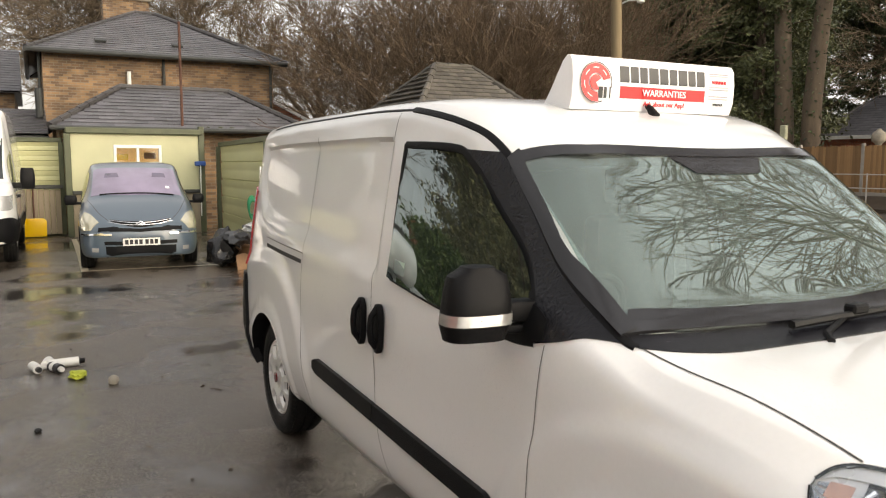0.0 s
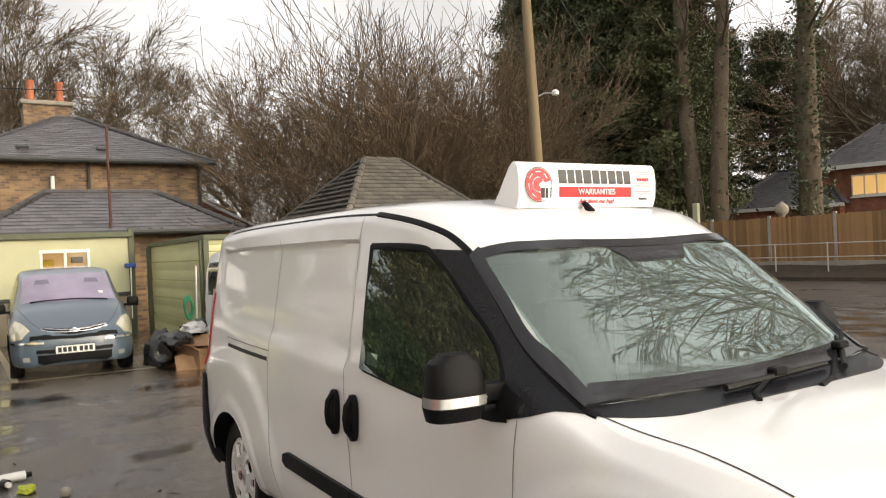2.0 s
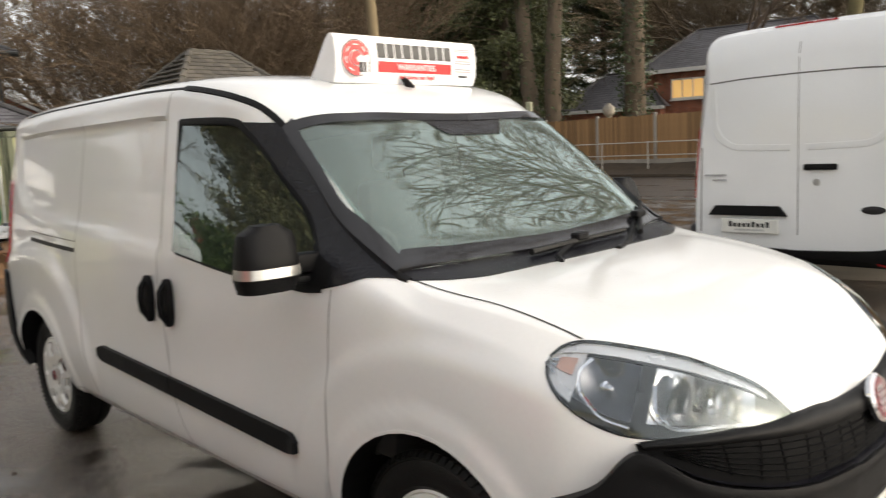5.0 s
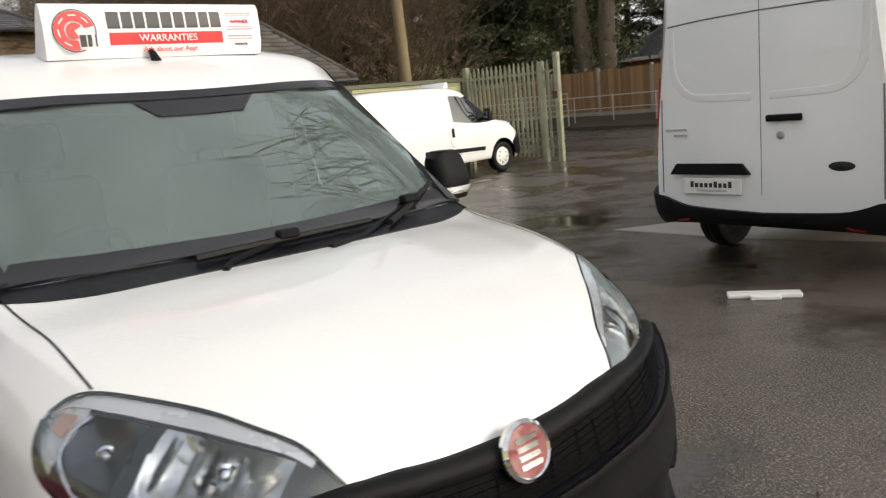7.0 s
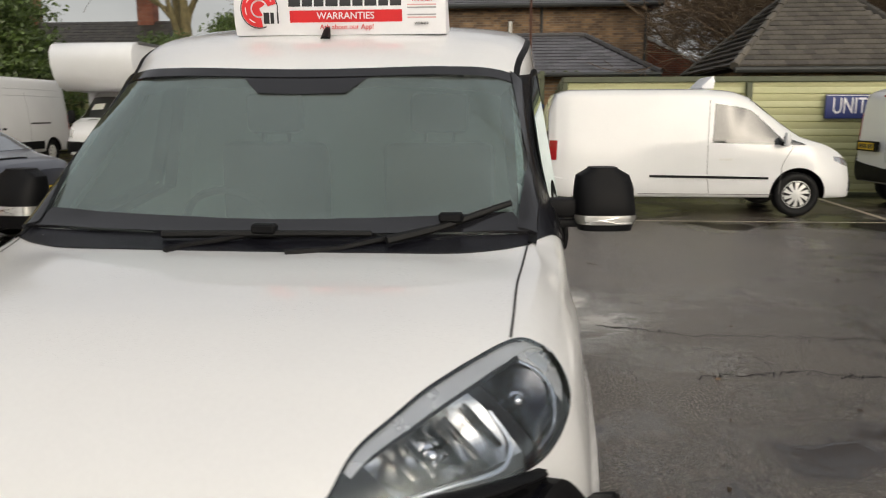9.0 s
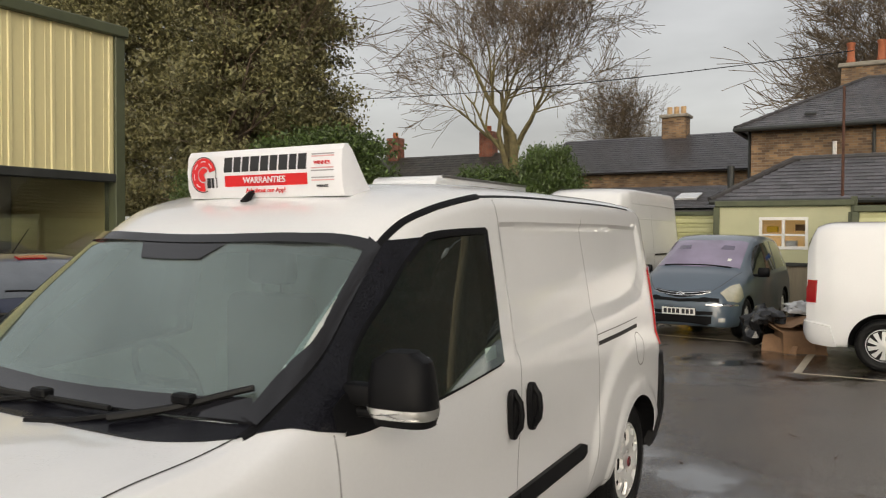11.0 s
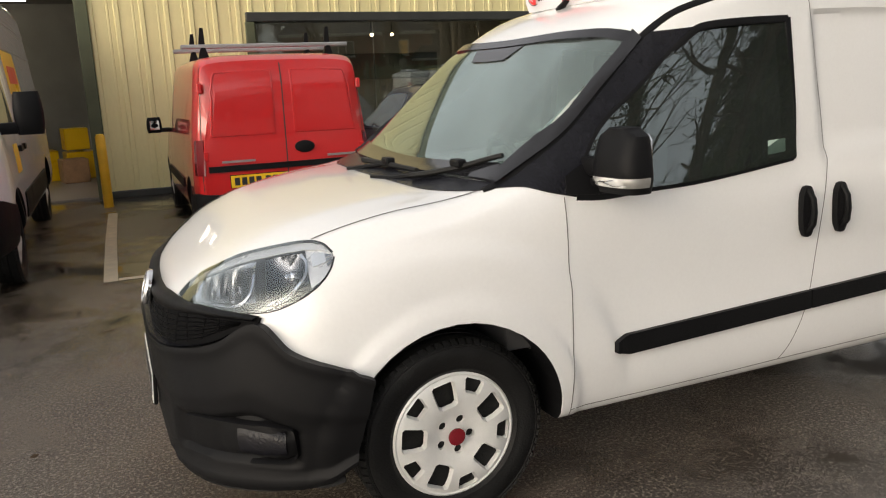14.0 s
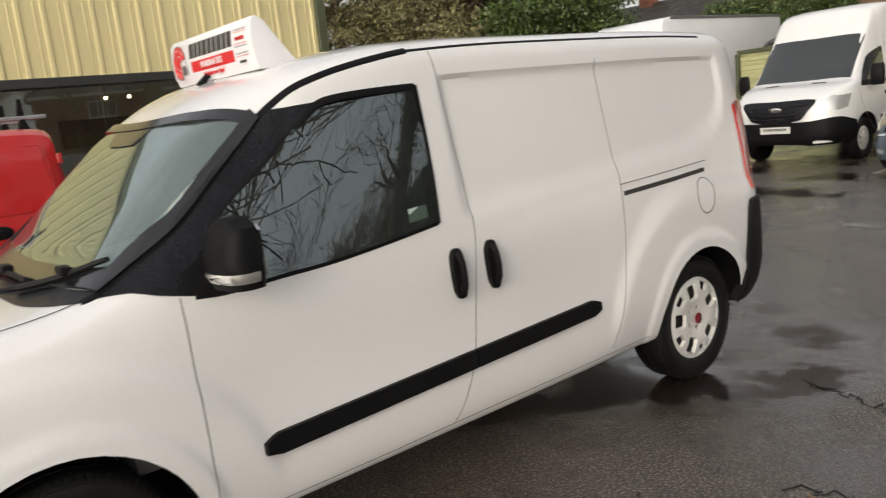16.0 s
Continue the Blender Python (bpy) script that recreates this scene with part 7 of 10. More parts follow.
    for x in (0, 1.27, 2.53, 3.8):
        part("upright", tube(B(), [(x, 0, -0.25), (x, 0, 1.05)], 0.022, 0.022, 8), RAILWHITE, fr)
    # telegraph pole and cables
    p = thing("telegraph_pole", pose(-11.9, 10.55, 0, 1, -1, 0), "weathered wooden telegraph pole with a street lamp arm", "pole")
    part("shaft", tube(B(), [(0, 0, 0), (0, 0, 9.5)], 0.15, 0.11, 14), POLEWOOD, p)
    part("lamp_arm", tube(B(), [(0, 0.1, 5.42), (0.15, 0.25, 5.50), (0.35, 0.42, 5.48)], 0.02, 0.02, 6), GALV, p)
    part("lamp_head", lathe(B(), [(0.02, 0), (0.09, 0.03), (0.10, 0.10), (0.05, 0.16), (0.01, 0.17)], 14, "z"), UPVC, p).matrix_basis = pose(0.36, 0.44, 5.40)
    for a, b, sag in (((-11.9, 10.55, 9.3), (-24.0, -6.0, 10.6), 1.4), ((-11.9, 10.55, 9.2), (-26, 30, 9.0), 0.6), ((-11.9, 10.55, 9.2), (-27, 31, 9.4), 0.6), ((-22.2, 1.0, 6.9), (-30, -40, 10.5), 0.9),
                      ((-15.97, 4.99, 8.49), (-32.22, 13.81, 11.33), 0.10), ((-15.78, 5.24, 8.50), (-32.08, 14.21, 11.33), 0.10), ((-15.63, 5.45, 8.51), (-31.97, 14.53, 11.32), 0.10)):
        pts = [Vector(a).lerp(Vector(b), k / 16) - Vector((0, 0, sag * 4 * (k / 16) * (1 - k / 16))) for k in range(17)]
        c = new("overhead_cable", finish(tube(B(), pts, 0.016, 0.016, 5), WIRE))
        tagged(c, "thin black overhead telephone cable", "cable", "overhead cables")
    # stone ball finials on gate piers
    for x, y, z in ((-19.6, 26.2, 3.0), (-15.4, 26.2, 2.75)):
        fi = thing("gate_pier", pose(x, y, 0.5), "brick gate pier with a stone ball finial", "pier", "gate piers")
        part("pier", box(B(), (-0.3, -0.3, 0), (0.3, 0.3, z - 1.15), 0.01), REDBRICK, fi)
        part("cap", box(B(), (-0.38, -0.38, z - 1.15), (0.38, 0.38, z - 1.0), 0.03), CEMENT, fi)
        part("ball", lathe(B(), [(0.16, z - 1.0), (0.10, z - 0.92), (0.12, z - 0.86), (0.24, z - 0.75), (0.27, z - 0.60), (0.22, z - 0.45), (0.10, z - 0.36), (0.06, z - 0.30)], 18, "z"), CEMENT, fi)
    # houses beyond the trees
    h = thing("brick_house", pose(-24.5, 47.0, 0.5, 0, 0, 12), "red brick house with a slate roof and a lit upstairs window", "house")
    part("wall", box(B(), (-1.6, 0, 0), (12, 8, 5.4)), REDBRICK, h)
    far_hip(h, -2.0, 12.4, -0.5, 8.5, 5.3, 8.3, 1.4, 9.0)
    part("fascia", box(B(), (-1.9, -0.55, 5.15), (12.3, -0.42, 5.42), 0.01), UPVC, h)
    for x0 in (0.6, 5.6):
        w = part("window", box(B(), (x0, -0.08, 3.35), (x0 + 2.3, 0.02, 4.75), 0.01), UPVC, h, "white casement window, lit from inside")
        for k in range(3):
            part("pane", box(B(), (x0 + 0.10 + k * 0.72, -0.10, 3.47), (x0 + 0.72 + k * 0.72, -0.082, 4.63)), ROOMWARM if x0 < 5 else DARKGLASS, w)
        part("sill", box(B(), (x0 - 0.1, -0.16, 3.25), (x0 + 2.4, 0.02, 3.35), 0.01), UPVC, w)
    part("arch", box(B(), (0.4, -0.06, 2.1), (4.2, 0.0, 2.35), 0.01), CEMENT, h)
    part("garage_door", box(B(), (0.7, -0.05, 0), (3.9, 0.0, 2.1), 0.01), UPVC, h)
    h2 = thing("brick_house", pose(-33.5, 44.0, 0.5, 0, 0, 12), "low brick house with a grey slate roof behind the fence", "house")
    part("wall", box(B(), (2.2, 0, 0), (9.6, 6, 3.0)), REDBRICK, h2)
    part("fascia", box(B(), (1.9, -0.5, 2.75), (10.0, -0.38, 2.98), 0.01), UPVC, h2)
    far_hip(h2, 1.8, 10.0, -0.45, 6.4, 2.95, 5.6, 4.6, 7.4)
    h3 = thing("brick_house", pose(-4.5, 52, 0.5, 0, 0, 4), "distant brick house with a chimney beyond the trees", "house")
    part("wall", box(B(), (0, 0, 0), (10, 8, 5.4)), REDBRICK, h3)
    part("roof", prism(B(), [(-0.5, 5.3), (8.5, 5.3), (4.0, 9.4)], -0.5, 10.5, "x"), SLATEPLAIN, h3)
    part("chimney", box(B(), (1.0, 3.5, 8.0), (2.0, 4.5, 10.6), 0.02), REDBRICK, h3)


ROADMAT = mat("wet_road_tarmac", (0.06, 0.053, 0.048), rough=0.28, var=0.35, scale=0.6, bump=0.3, bscale=120, stretch=(0.25, 1, 1), rvar=0.18)
SLATEPLAIN = mat("far_slate_roof", (0.10, 0.10, 0.115), rough=0.5, var=0.25, scale=2.5, bump=0.6, bscale=9, stretch=(0.4, 1, 2.5))

ground()
industrial_unit()
outbuildings()
street()


# parked vehicles -----------------------------------------------------------------
def white_doblo_copy():
    """The second white van of the same kind, by the fence."""
    rows = HERO
    win_lo, win_hi = [(0.97, 0.90, 1.075), (0.76, 0.90, 1.09), (0.52, 0.90, 1.105), (0.32, 0.90, 1.125), (0.125, 0.90, 1.15)], [(0.96, 0.90, 1.082), (0.775, 0.87, 1.335), (0.545, 0.82, 1.625), (0.32, 0.80, 1.655), (0.105, 0.80, 1.66)]
    v, sh = vehicle("panel_van", pose(-9.22, 8.68, 0, 0, 0, 95), "white panel van parked along the metal fence", "van", rows, WHITE, (1.5525, -1.5525), 0.317, 0.885, 0.39, TRIM_C,
        panels=([("side_window", DARKGLASS, win_lo, win_hi, 0.004, 2), ("windscreen", DARKGLASS, [(1.36, 0.74, 1.14), (1.43, 0, 1.16), (1.36, -0.74, 1.14)], [(0.70, 0.70, 1.63), (0.79, 0, 1.69), (0.70, -0.70, 1.63)], 0.004, 1),
                ("pillar_cladding", GLOSSBLACK, [(1.16, 0.90, 1.085), (0.975, 0.90, 1.085), (0.78, 0.87, 1.335), (0.545, 0.80, 1.635)], [(1.46, 0.80, 1.115), (1.33, 0.755, 1.15), (1.0, 0.735, 1.42), (0.70, 0.715, 1.64)], 0.003, 2),
                ("side_moulding", PLASTIC, [(0.96, 0.925, 0.51), (0.1, 0.925, 0.53), (-0.73, 0.925, 0.56)], [(0.96, 0.925, 0.585), (0.1, 0.925, 0.61), (-0.73, 0.925, 0.64)], 0.015, 2)] + [("door_handle", PLASTIC, [(0.045, 0.925, 0.85), (0.105, 0.925, 0.85)], [(0.045, 0.925, 1.03), (0.105, 0.925, 1.03)], 0.02, 2),
                ("tail_lamp", LAMPRED, [(-2.10, 0.905, 0.93), (-2.19, 0.89, 0.93), (-2.27, 0.82, 0.93)], [(-2.02, 0.845, 1.44), (-2.12, 0.83, 1.46), (-2.24, 0.76, 1.46)], 0.012, 2),
                ("front_bumper", PLASTIC, [(1.915, 0.91, 0.36), (2.2, 0.78, 0.27), (2.39, 0.35, 0.28), (2.41, 0.0, 0.30)], [(1.86, 0.91, 0.60), (2.10, 0.81, 0.755), (2.37, 0.42, 0.675), (2.41, 0.0, 0.645)], 0.03, 2)] + [("rear_bumper", PLASTIC, [(-1.90, 0.92, 0.33), (-2.08, 0.91, 0.33), (-2.24, 0.86, 0.34), (-2.27, 0.0, 0.36)], [(-1.985, 0.92, 0.70), (-2.09, 0.91, 0.90), (-2.22, 0.88, 0.72), (-2.27, 0.0, 0.60)], 0.03, 2),
                ("headlamp", HEADLENS, [(1.905, 0.86, 0.96), (2.06, 0.82, 0.835), (2.26, 0.62, 0.80), (2.365, 0.40, 0.795)], [(1.965, 0.73, 1.01), (2.07, 0.69, 0.985), (2.25, 0.56, 0.895), (2.368, 0.385, 0.80)], 0.004, 2)]),
        ribbons=[("panel_gap", SEALGREY, [(0.0, 0.76, 1.79), (-0.05, 0.88, 1.15), (-0.02, 0.92, 0.89), (0.16, 0.91, 0.35)], 0.008, 0, 2), ("rear_door_gap", GAP, [(-2.27, 0, 1.6), (-2.27, 0, 0.7)], 0.012, 0, 1)],
        mirror=(0.985, 1.03, 1.235, PLASTIC, 0.18, 0.185, 0.235), group="white panel vans")
    part("plate_recess", box(B(), (-2.305, 0.10, 0.86), (-2.27, 0.72, 1.02), 0.01), PLASTIC, v)
    plate(v, pose(-2.31, 0.42, 0.94, 0, 0, 180), True, 0.45)
    part("high_brake_lamp", box(B(), (-2.26, -0.12, 1.70), (-2.23, 0.12, 1.735), 0.006), LAMPRED, v)
    sg = thing("roof_sign", v.matrix_basis @ pose(0.45, 0, 1.765), "small white roof sign seen end on", "sign", "roof signs on far vans")
    part("sign_body", prism(B(), [(0.10, 0), (0.115, 0.1), (0.095, 0.19), (0.06, 0.17), (-0.08, 0.02), (-0.06, 0)], -0.38, 0.38, "y", 0.004), SIGNWHITE, sg)
    part("print_bar", box(B(), (0.113, -0.2, 0.05), (0.118, 0.3, 0.085)), SIGNRED, sg)
    part("emblem", box(B(), (0.113, -0.34, 0.03), (0.118, -0.23, 0.14), 0.02), SIGNRED, sg)
    return sg


def caddy():
    rows = small_rows(-2.19, 2.22, 0.895, 1.82, 0.26, 0.62, 1.42, 1.10, 0.72, 0.13, 1.0, 0.10)
    v, sh = vehicle("compact_van", pose(-8.66, 3.40, 0, 0, 0, 91), "white compact panel van with silver wheel trims", "van", rows, WHITE, (1.34, -1.34), 0.315, 0.875, 0.385, TRIM_B,
        panels=([("side_window", DARKGLASS, [(1.17, 0.86, 1.02), (0.85, 0.87, 1.03), (0.5, 0.87, 1.04), (0.12, 0.87, 1.05)], [(1.15, 0.86, 1.06), (0.88, 0.83, 1.33), (0.62, 0.80, 1.53), (0.15, 0.79, 1.60)], 0.004, 2),
                ("windscreen", DARKGLASS, [(1.38, 0.72, 1.13), (1.45, 0, 1.15), (1.38, -0.72, 1.13)], [(0.66, 0.70, 1.64), (0.70, 0, 1.70), (0.66, -0.70, 1.64)], 0.004, 1),
                ("quarter_glass", DARKGLASS, [(1.42, 0.85, 1.02), (1.22, 0.86, 1.025)], [(1.40, 0.84, 1.04), (1.20, 0.84, 1.12)], 0.004, 2)] + [("side_moulding", PLASTIC, [(0.92, 0.9, 0.535), (0.1, 0.9, 0.545), (-0.75, 0.9, 0.555)], [(0.92, 0.9, 0.565), (0.1, 0.9, 0.58), (-0.75, 0.9, 0.59)], 0.012, 2),
                ("door_handle", UPVC, [(0.22, 0.9, 0.80), (0.40, 0.9, 0.80)], [(0.22, 0.9, 0.83), (0.40, 0.9, 0.83)], 0.02, 2),
                ("tail_lamp", LAMPRED, [(-2.08, 0.87, 0.80), (-2.14, 0.84, 0.80), (-2.18, 0.78, 0.80)], [(-2.07, 0.86, 1.08), (-2.13, 0.84, 1.08), (-2.17, 0.78, 1.08)], 0.01, 2),
                ("rear_window", DARKGLASS, [(-2.19, 0.6, 1.10), (-2.19, 0.1, 1.10)], [(-2.12, 0.56, 1.58), (-2.12, 0.1, 1.60)], 0.005, 2)] + [("headlamp", HEADLENS, [(1.86, 0.82, 0.80), (2.02, 0.74, 0.73), (2.14, 0.6, 0.70)], [(1.84, 0.80, 0.86), (2.0, 0.70, 0.84), (2.14, 0.56, 0.79)], 0.006, 2),
                ("fog_grille", PLASTIC, [(2.08, 0.68, 0.36), (2.18, 0.5, 0.36)], [(2.08, 0.68, 0.48), (2.18, 0.5, 0.50)], 0.01, 2), ("grille", PLASTIC, [(2.18, 0.48, 0.34), (2.23, 0.0, 0.34)], [(2.16, 0.46, 0.60), (2.20, 0.0, 0.60)], 0.008, 2)] + [("rear_bumper", WHITE, [(-1.85, 0.9, 0.26), (-2.12, 0.84, 0.28), (-2.19, 0.5, 0.3), (-2.19, 0, 0.3)], [(-1.92, 0.9, 0.52), (-2.12, 0.84, 0.56), (-2.19, 0.5, 0.56), (-2.19, 0, 0.56)], 0.035, 2)]),
        ribbons=[("panel_gap", SEALGREY, [(0.08, 0.80, 1.65), (0.06, 0.87, 1.05), (0.06, 0.895, 0.7), (0.10, 0.89, 0.32)], 0.008, 0, 2), ("panel_gap", SEALGREY, [(1.25, 0.86, 1.0), (1.10, 0.895, 0.7), (1.08, 0.89, 0.32)], 0.008, 0, 2), ("sill_line", SEALGREY, [(1.0, 0.89, 0.31), (-0.9, 0.89, 0.31)], 0.01, 0, 2)],
        mirror=(1.10, 0.99, 1.10, WHITE, 0.12, 0.17, 0.19), group="white panel vans", cap=CAPGREY)
    sg = thing("roof_sign", v.matrix_basis @ pose(0.12, 0, 1.82), "small white roof sign seen end on", "sign", "roof signs on far vans")
    part("sign_body", prism(B(), [(0.10, 0), (0.115, 0.1), (0.095, 0.18), (0.06, 0.16), (-0.08, 0.02), (-0.06, 0)], -0.38, 0.38, "y", 0.004), SIGNWHITE, sg)


def transit_custom():
    rows = small_rows(-2.44, 2.50, 0.99, 2.41, 0.36, 0.75, 1.62, 1.28, 0.95, 0.13, 1.15, 0.09)
    v, sh = vehicle("high_roof_van", pose(0.58, 6.80, 0, 0, 0, 90), "cool white high-roof van with twin rear doors", "van", rows, COOLWHITE, (1.47, -1.47), 0.34, 0.965, 0.42, TRIM_C,
        panels=([("tail_lamp", LAMPRED, [(-2.18, 0.98, 0.92), (-2.32, 0.95, 0.92), (-2.42, 0.91, 0.92)], [(-2.18, 0.95, 1.55), (-2.30, 0.93, 1.55), (-2.38, 0.89, 1.55)], 0.012, 2),
                ("lamp_clear", LAMPCLEAR, [(-2.22, 0.975, 1.12), (-2.36, 0.93, 1.12)], [(-2.22, 0.97, 1.36), (-2.35, 0.92, 1.36)], 0.016, 2),
                ("rear_bumper", PLASTIC, [(-1.95, 0.99, 0.36), (-2.3, 0.96, 0.36), (-2.44, 0.6, 0.34), (-2.45, 0, 0.33)], [(-1.98, 0.99, 0.70), (-2.3, 0.96, 0.66), (-2.44, 0.6, 0.52), (-2.45, 0, 0.49)], 0.045, 2)] + [("side_moulding", PLASTIC, [(0.95, 0.99, 0.52), (0, 0.99, 0.52), (-0.95, 0.99, 0.52)], [(0.95, 0.99, 0.70), (0, 0.99, 0.70), (-0.95, 0.99, 0.70)], 0.016, 2),
                ("side_window", DARKGLASS, [(1.45, 0.95, 1.2), (0.55, 0.96, 1.2)], [(1.05, 0.90, 1.62), (0.55, 0.88, 1.78)], 0.004, 2),
                ("windscreen", DARKGLASS, [(1.60, 0.8, 1.30), (1.66, 0, 1.32), (1.60, -0.8, 1.30)], [(0.82, 0.76, 2.02), (0.86, 0, 2.12), (0.82, -0.76, 2.02)], 0.004, 1),
                ("bumper_reflector", LAMPRED, [(-2.40, 0.74, 0.40), (-2.44, 0.62, 0.40)], [(-2.40, 0.74, 0.44), (-2.44, 0.62, 0.44)], 0.05, 2)]),
        ribbons=[("rear_door_gap", SEALGREY, [(-2.44, 0.0, 0.62), (-2.44, 0.0, 1.3), (-2.36, 0.0, 2.20)], 0.006, 0, 1),
                 ("door_edge", SEALGREY, [(-2.43, 0.86, 0.62), (-2.42, 0.85, 1.2), (-2.33, 0.80, 2.15)], 0.012, 0, 2),
                 ("pressed_panel_edge", COOLWHITE, [(-2.43, 0.07, 1.355), (-2.43, 0.52, 1.37), (-2.42, 0.66, 1.45), (-2.39, 0.73, 1.60), (-2.35, 0.74, 1.90)], 0.06, 0.005, 2),
                 # shade of the pressed crease, painted as a flat grey strip
                 ("pressed_line", SEALGREY, [(-2.40, 0.78, 1.935), (-2.38, 0.4, 1.955), (-2.37, 0.0, 1.96)], 0.012, 0, 2)],
        mirror=(1.35, 1.12, 1.35, PLASTIC, 0.14, 0.22, 0.30))
    part("high_brake_lamp", sh.patch([(-2.28, 0.25, 2.285), (-2.28, -0.25, 2.285)], [(-2.26, 0.24, 2.325), (-2.26, -0.24, 2.325)], 0.012, 0.02, 10, 4), LAMPRED, v)
    part("plate_lamp_hood", sh.patch([(-2.44, 0.77, 0.775), (-2.44, 0.08, 0.775)], [(-2.44, 0.71, 0.86), (-2.44, 0.15, 0.86)], 0.035, 0.05, 10, 4), PLASTIC, v, "black number-plate hood")
    part("door_handle", box(B(), (-2.475, -0.31, 1.165), (-2.43, -0.05, 1.215), 0.012, 2), PLASTIC, v)
    part("door_lock", cap_mesh(0.03, 0.02, GALV), None, v).matrix_basis = pose(-2.43, -0.15, 1.065, 0, 0, 90)
    part("badge", cap_mesh(0.06, 0.012, DARKSTEEL), None, v).matrix_basis = pose(-2.435, -0.58, 0.84, 0, 0, 90) @ Matrix.Diagonal((1.5, 1, 0.55, 1))
    pl = part("name_board", box(B(), (-2.475, 0.15, 0.62), (-2.45, 0.65, 0.745), 0.006), PLATEWHITE, v, "white dealer board with dark lettering bars")
    for k in range(9):
        part("bar", box(B(), (-2.4775, 0.225 + k * 0.041, 0.675), (-2.4755, 0.253 + k * 0.041, 0.723 if k in (0, 3, 8) else 0.709)), SIGNBLACK, pl)
    for k in range(12):
        part("bar", box(B(), (-2.4775, 0.27 + k * 0.022, 0.642), (-2.4755, 0.283 + k * 0.022, 0.658)), SIGNGREY, pl)
    for z, w in ((1.12, 0.20), (1.075, 0.13)):
        for k in range(int(w / 0.025)):
            part("script_bar", box(B(), (-2.452, 0.62 + k * 0.025, z), (-2.446, 0.638 + k * 0.025, z + 0.017)), SIGNGREY, v)


def big_van(name, m, label, h=2.55, xr=-2.75, xf=2.78, w=1.0, wb=(1.75, -1.65), mats=WHITE, courier=False, group="white panel vans", open_cab=False):
    rows = small_rows(xr, xf, w, h, 0.36, 1.05, 1.95, 1.32, 0.98, 0.16, 1.15, 0.08)
    pans = ([("side_window", DARKGLASS, [(1.85, 0.95, 1.20), (1.4, 0.97, 1.20), (0.95, 0.97, 1.22)], [(1.80, 0.94, 1.27), (1.45, 0.89, 1.68), (0.97, 0.88, 1.82)], 0.005, 2),
            ("windscreen", DARKGLASS, [(1.93, 0.83, 1.36), (2.0, 0, 1.39), (1.93, -0.83, 1.36)], [(1.32, 0.78, 2.0), (1.40, 0, 2.04), (1.32, -0.78, 2.0)], 0.005, 1),
            ("front_bumper", PLASTIC, [(2.16, 1.0, 0.36), (2.55, 0.82, 0.34), (2.74, 0.5, 0.36), (2.78, 0, 0.36)], [(2.14, 0.99, 0.68), (2.52, 0.84, 0.76), (2.72, 0.5, 0.72), (2.76, 0, 0.72)], 0.03, 2)] + [("headlamp", LAMPCLEAR, [(2.30, 0.93, 0.90), (2.50, 0.80, 0.86), (2.62, 0.67, 0.86)], [(2.16, 0.90, 1.10), (2.42, 0.77, 1.05), (2.57, 0.64, 0.985)], 0.008, 2),
            ("grille", GLOSSBLACK, [(2.70, 0.42, 0.755), (2.75, 0.2, 0.72), (2.78, 0, 0.72)], [(2.585, 0.60, 0.985), (2.655, 0.32, 1.03), (2.68, 0, 1.035)], 0.014, 2),
            ("side_moulding", PLASTIC, [(1.25, 1.0, 0.46), (0, 1.0, 0.46), (-1.15, 1.0, 0.46)], [(1.25, 1.0, 0.68), (0, 1.0, 0.68), (-1.15, 1.0, 0.68)], 0.014, 2)] + [("bonnet_vent", PLASTIC, [(2.14, 0.52, 1.24), (2.12, 0.28, 1.26)], [(2.10, 0.52, 1.26), (2.08, 0.28, 1.28)], 0.006, 2),
            ("door_rail", PLASTIC, [(-0.6, 1.0, 1.16), (-1.6, 1.0, 1.16)], [(-0.6, 1.0, 1.20), (-1.6, 1.0, 1.20)], 0.008, 2),
            ("door_handle", PLASTIC, [(0.90, 1.0, 1.02), (1.04, 1.0, 1.02)], [(0.90, 1.0, 1.07), (1.04, 1.0, 1.07)], 0.03, 2),
            ("door_handle", PLASTIC, [(0.62, 1.0, 1.02), (0.74, 1.0, 1.02)], [(0.62, 1.0, 1.07), (0.74, 1.0, 1.07)], 0.03, 2),
            ("tail_lamp", LAMPRED, [(xr + 0.1, 0.98, 0.7), (xr + 0.02, 0.92, 0.7)], [(xr + 0.12, 0.95, 1.4), (xr + 0.04, 0.90, 1.4)], 0.012, 2)])
    if courier:
        # the courier's livery, as plain blocks of its colours
        pans += [("livery_panel", COURIERYELLOW, [(0.55, 0.99, 1.52), (-0.45, 0.99, 1.52)], [(0.55, 0.95, 1.92), (-0.45, 0.95, 1.92)], 0.004, 2),
                 ("livery_bar", SIGNRED, [(0.40, 0.99, 1.62), (-0.30, 0.99, 1.62)], [(0.36, 0.95, 1.78), (-0.34, 0.95, 1.78)], 0.007, 2),
                 ("livery_panel", COURIERYELLOW, [(1.40, 1.0, 0.86), (1.10, 1.0, 0.86)], [(1.40, 1.0, 1.10), (1.10, 1.0, 1.10)], 0.004, 2)]
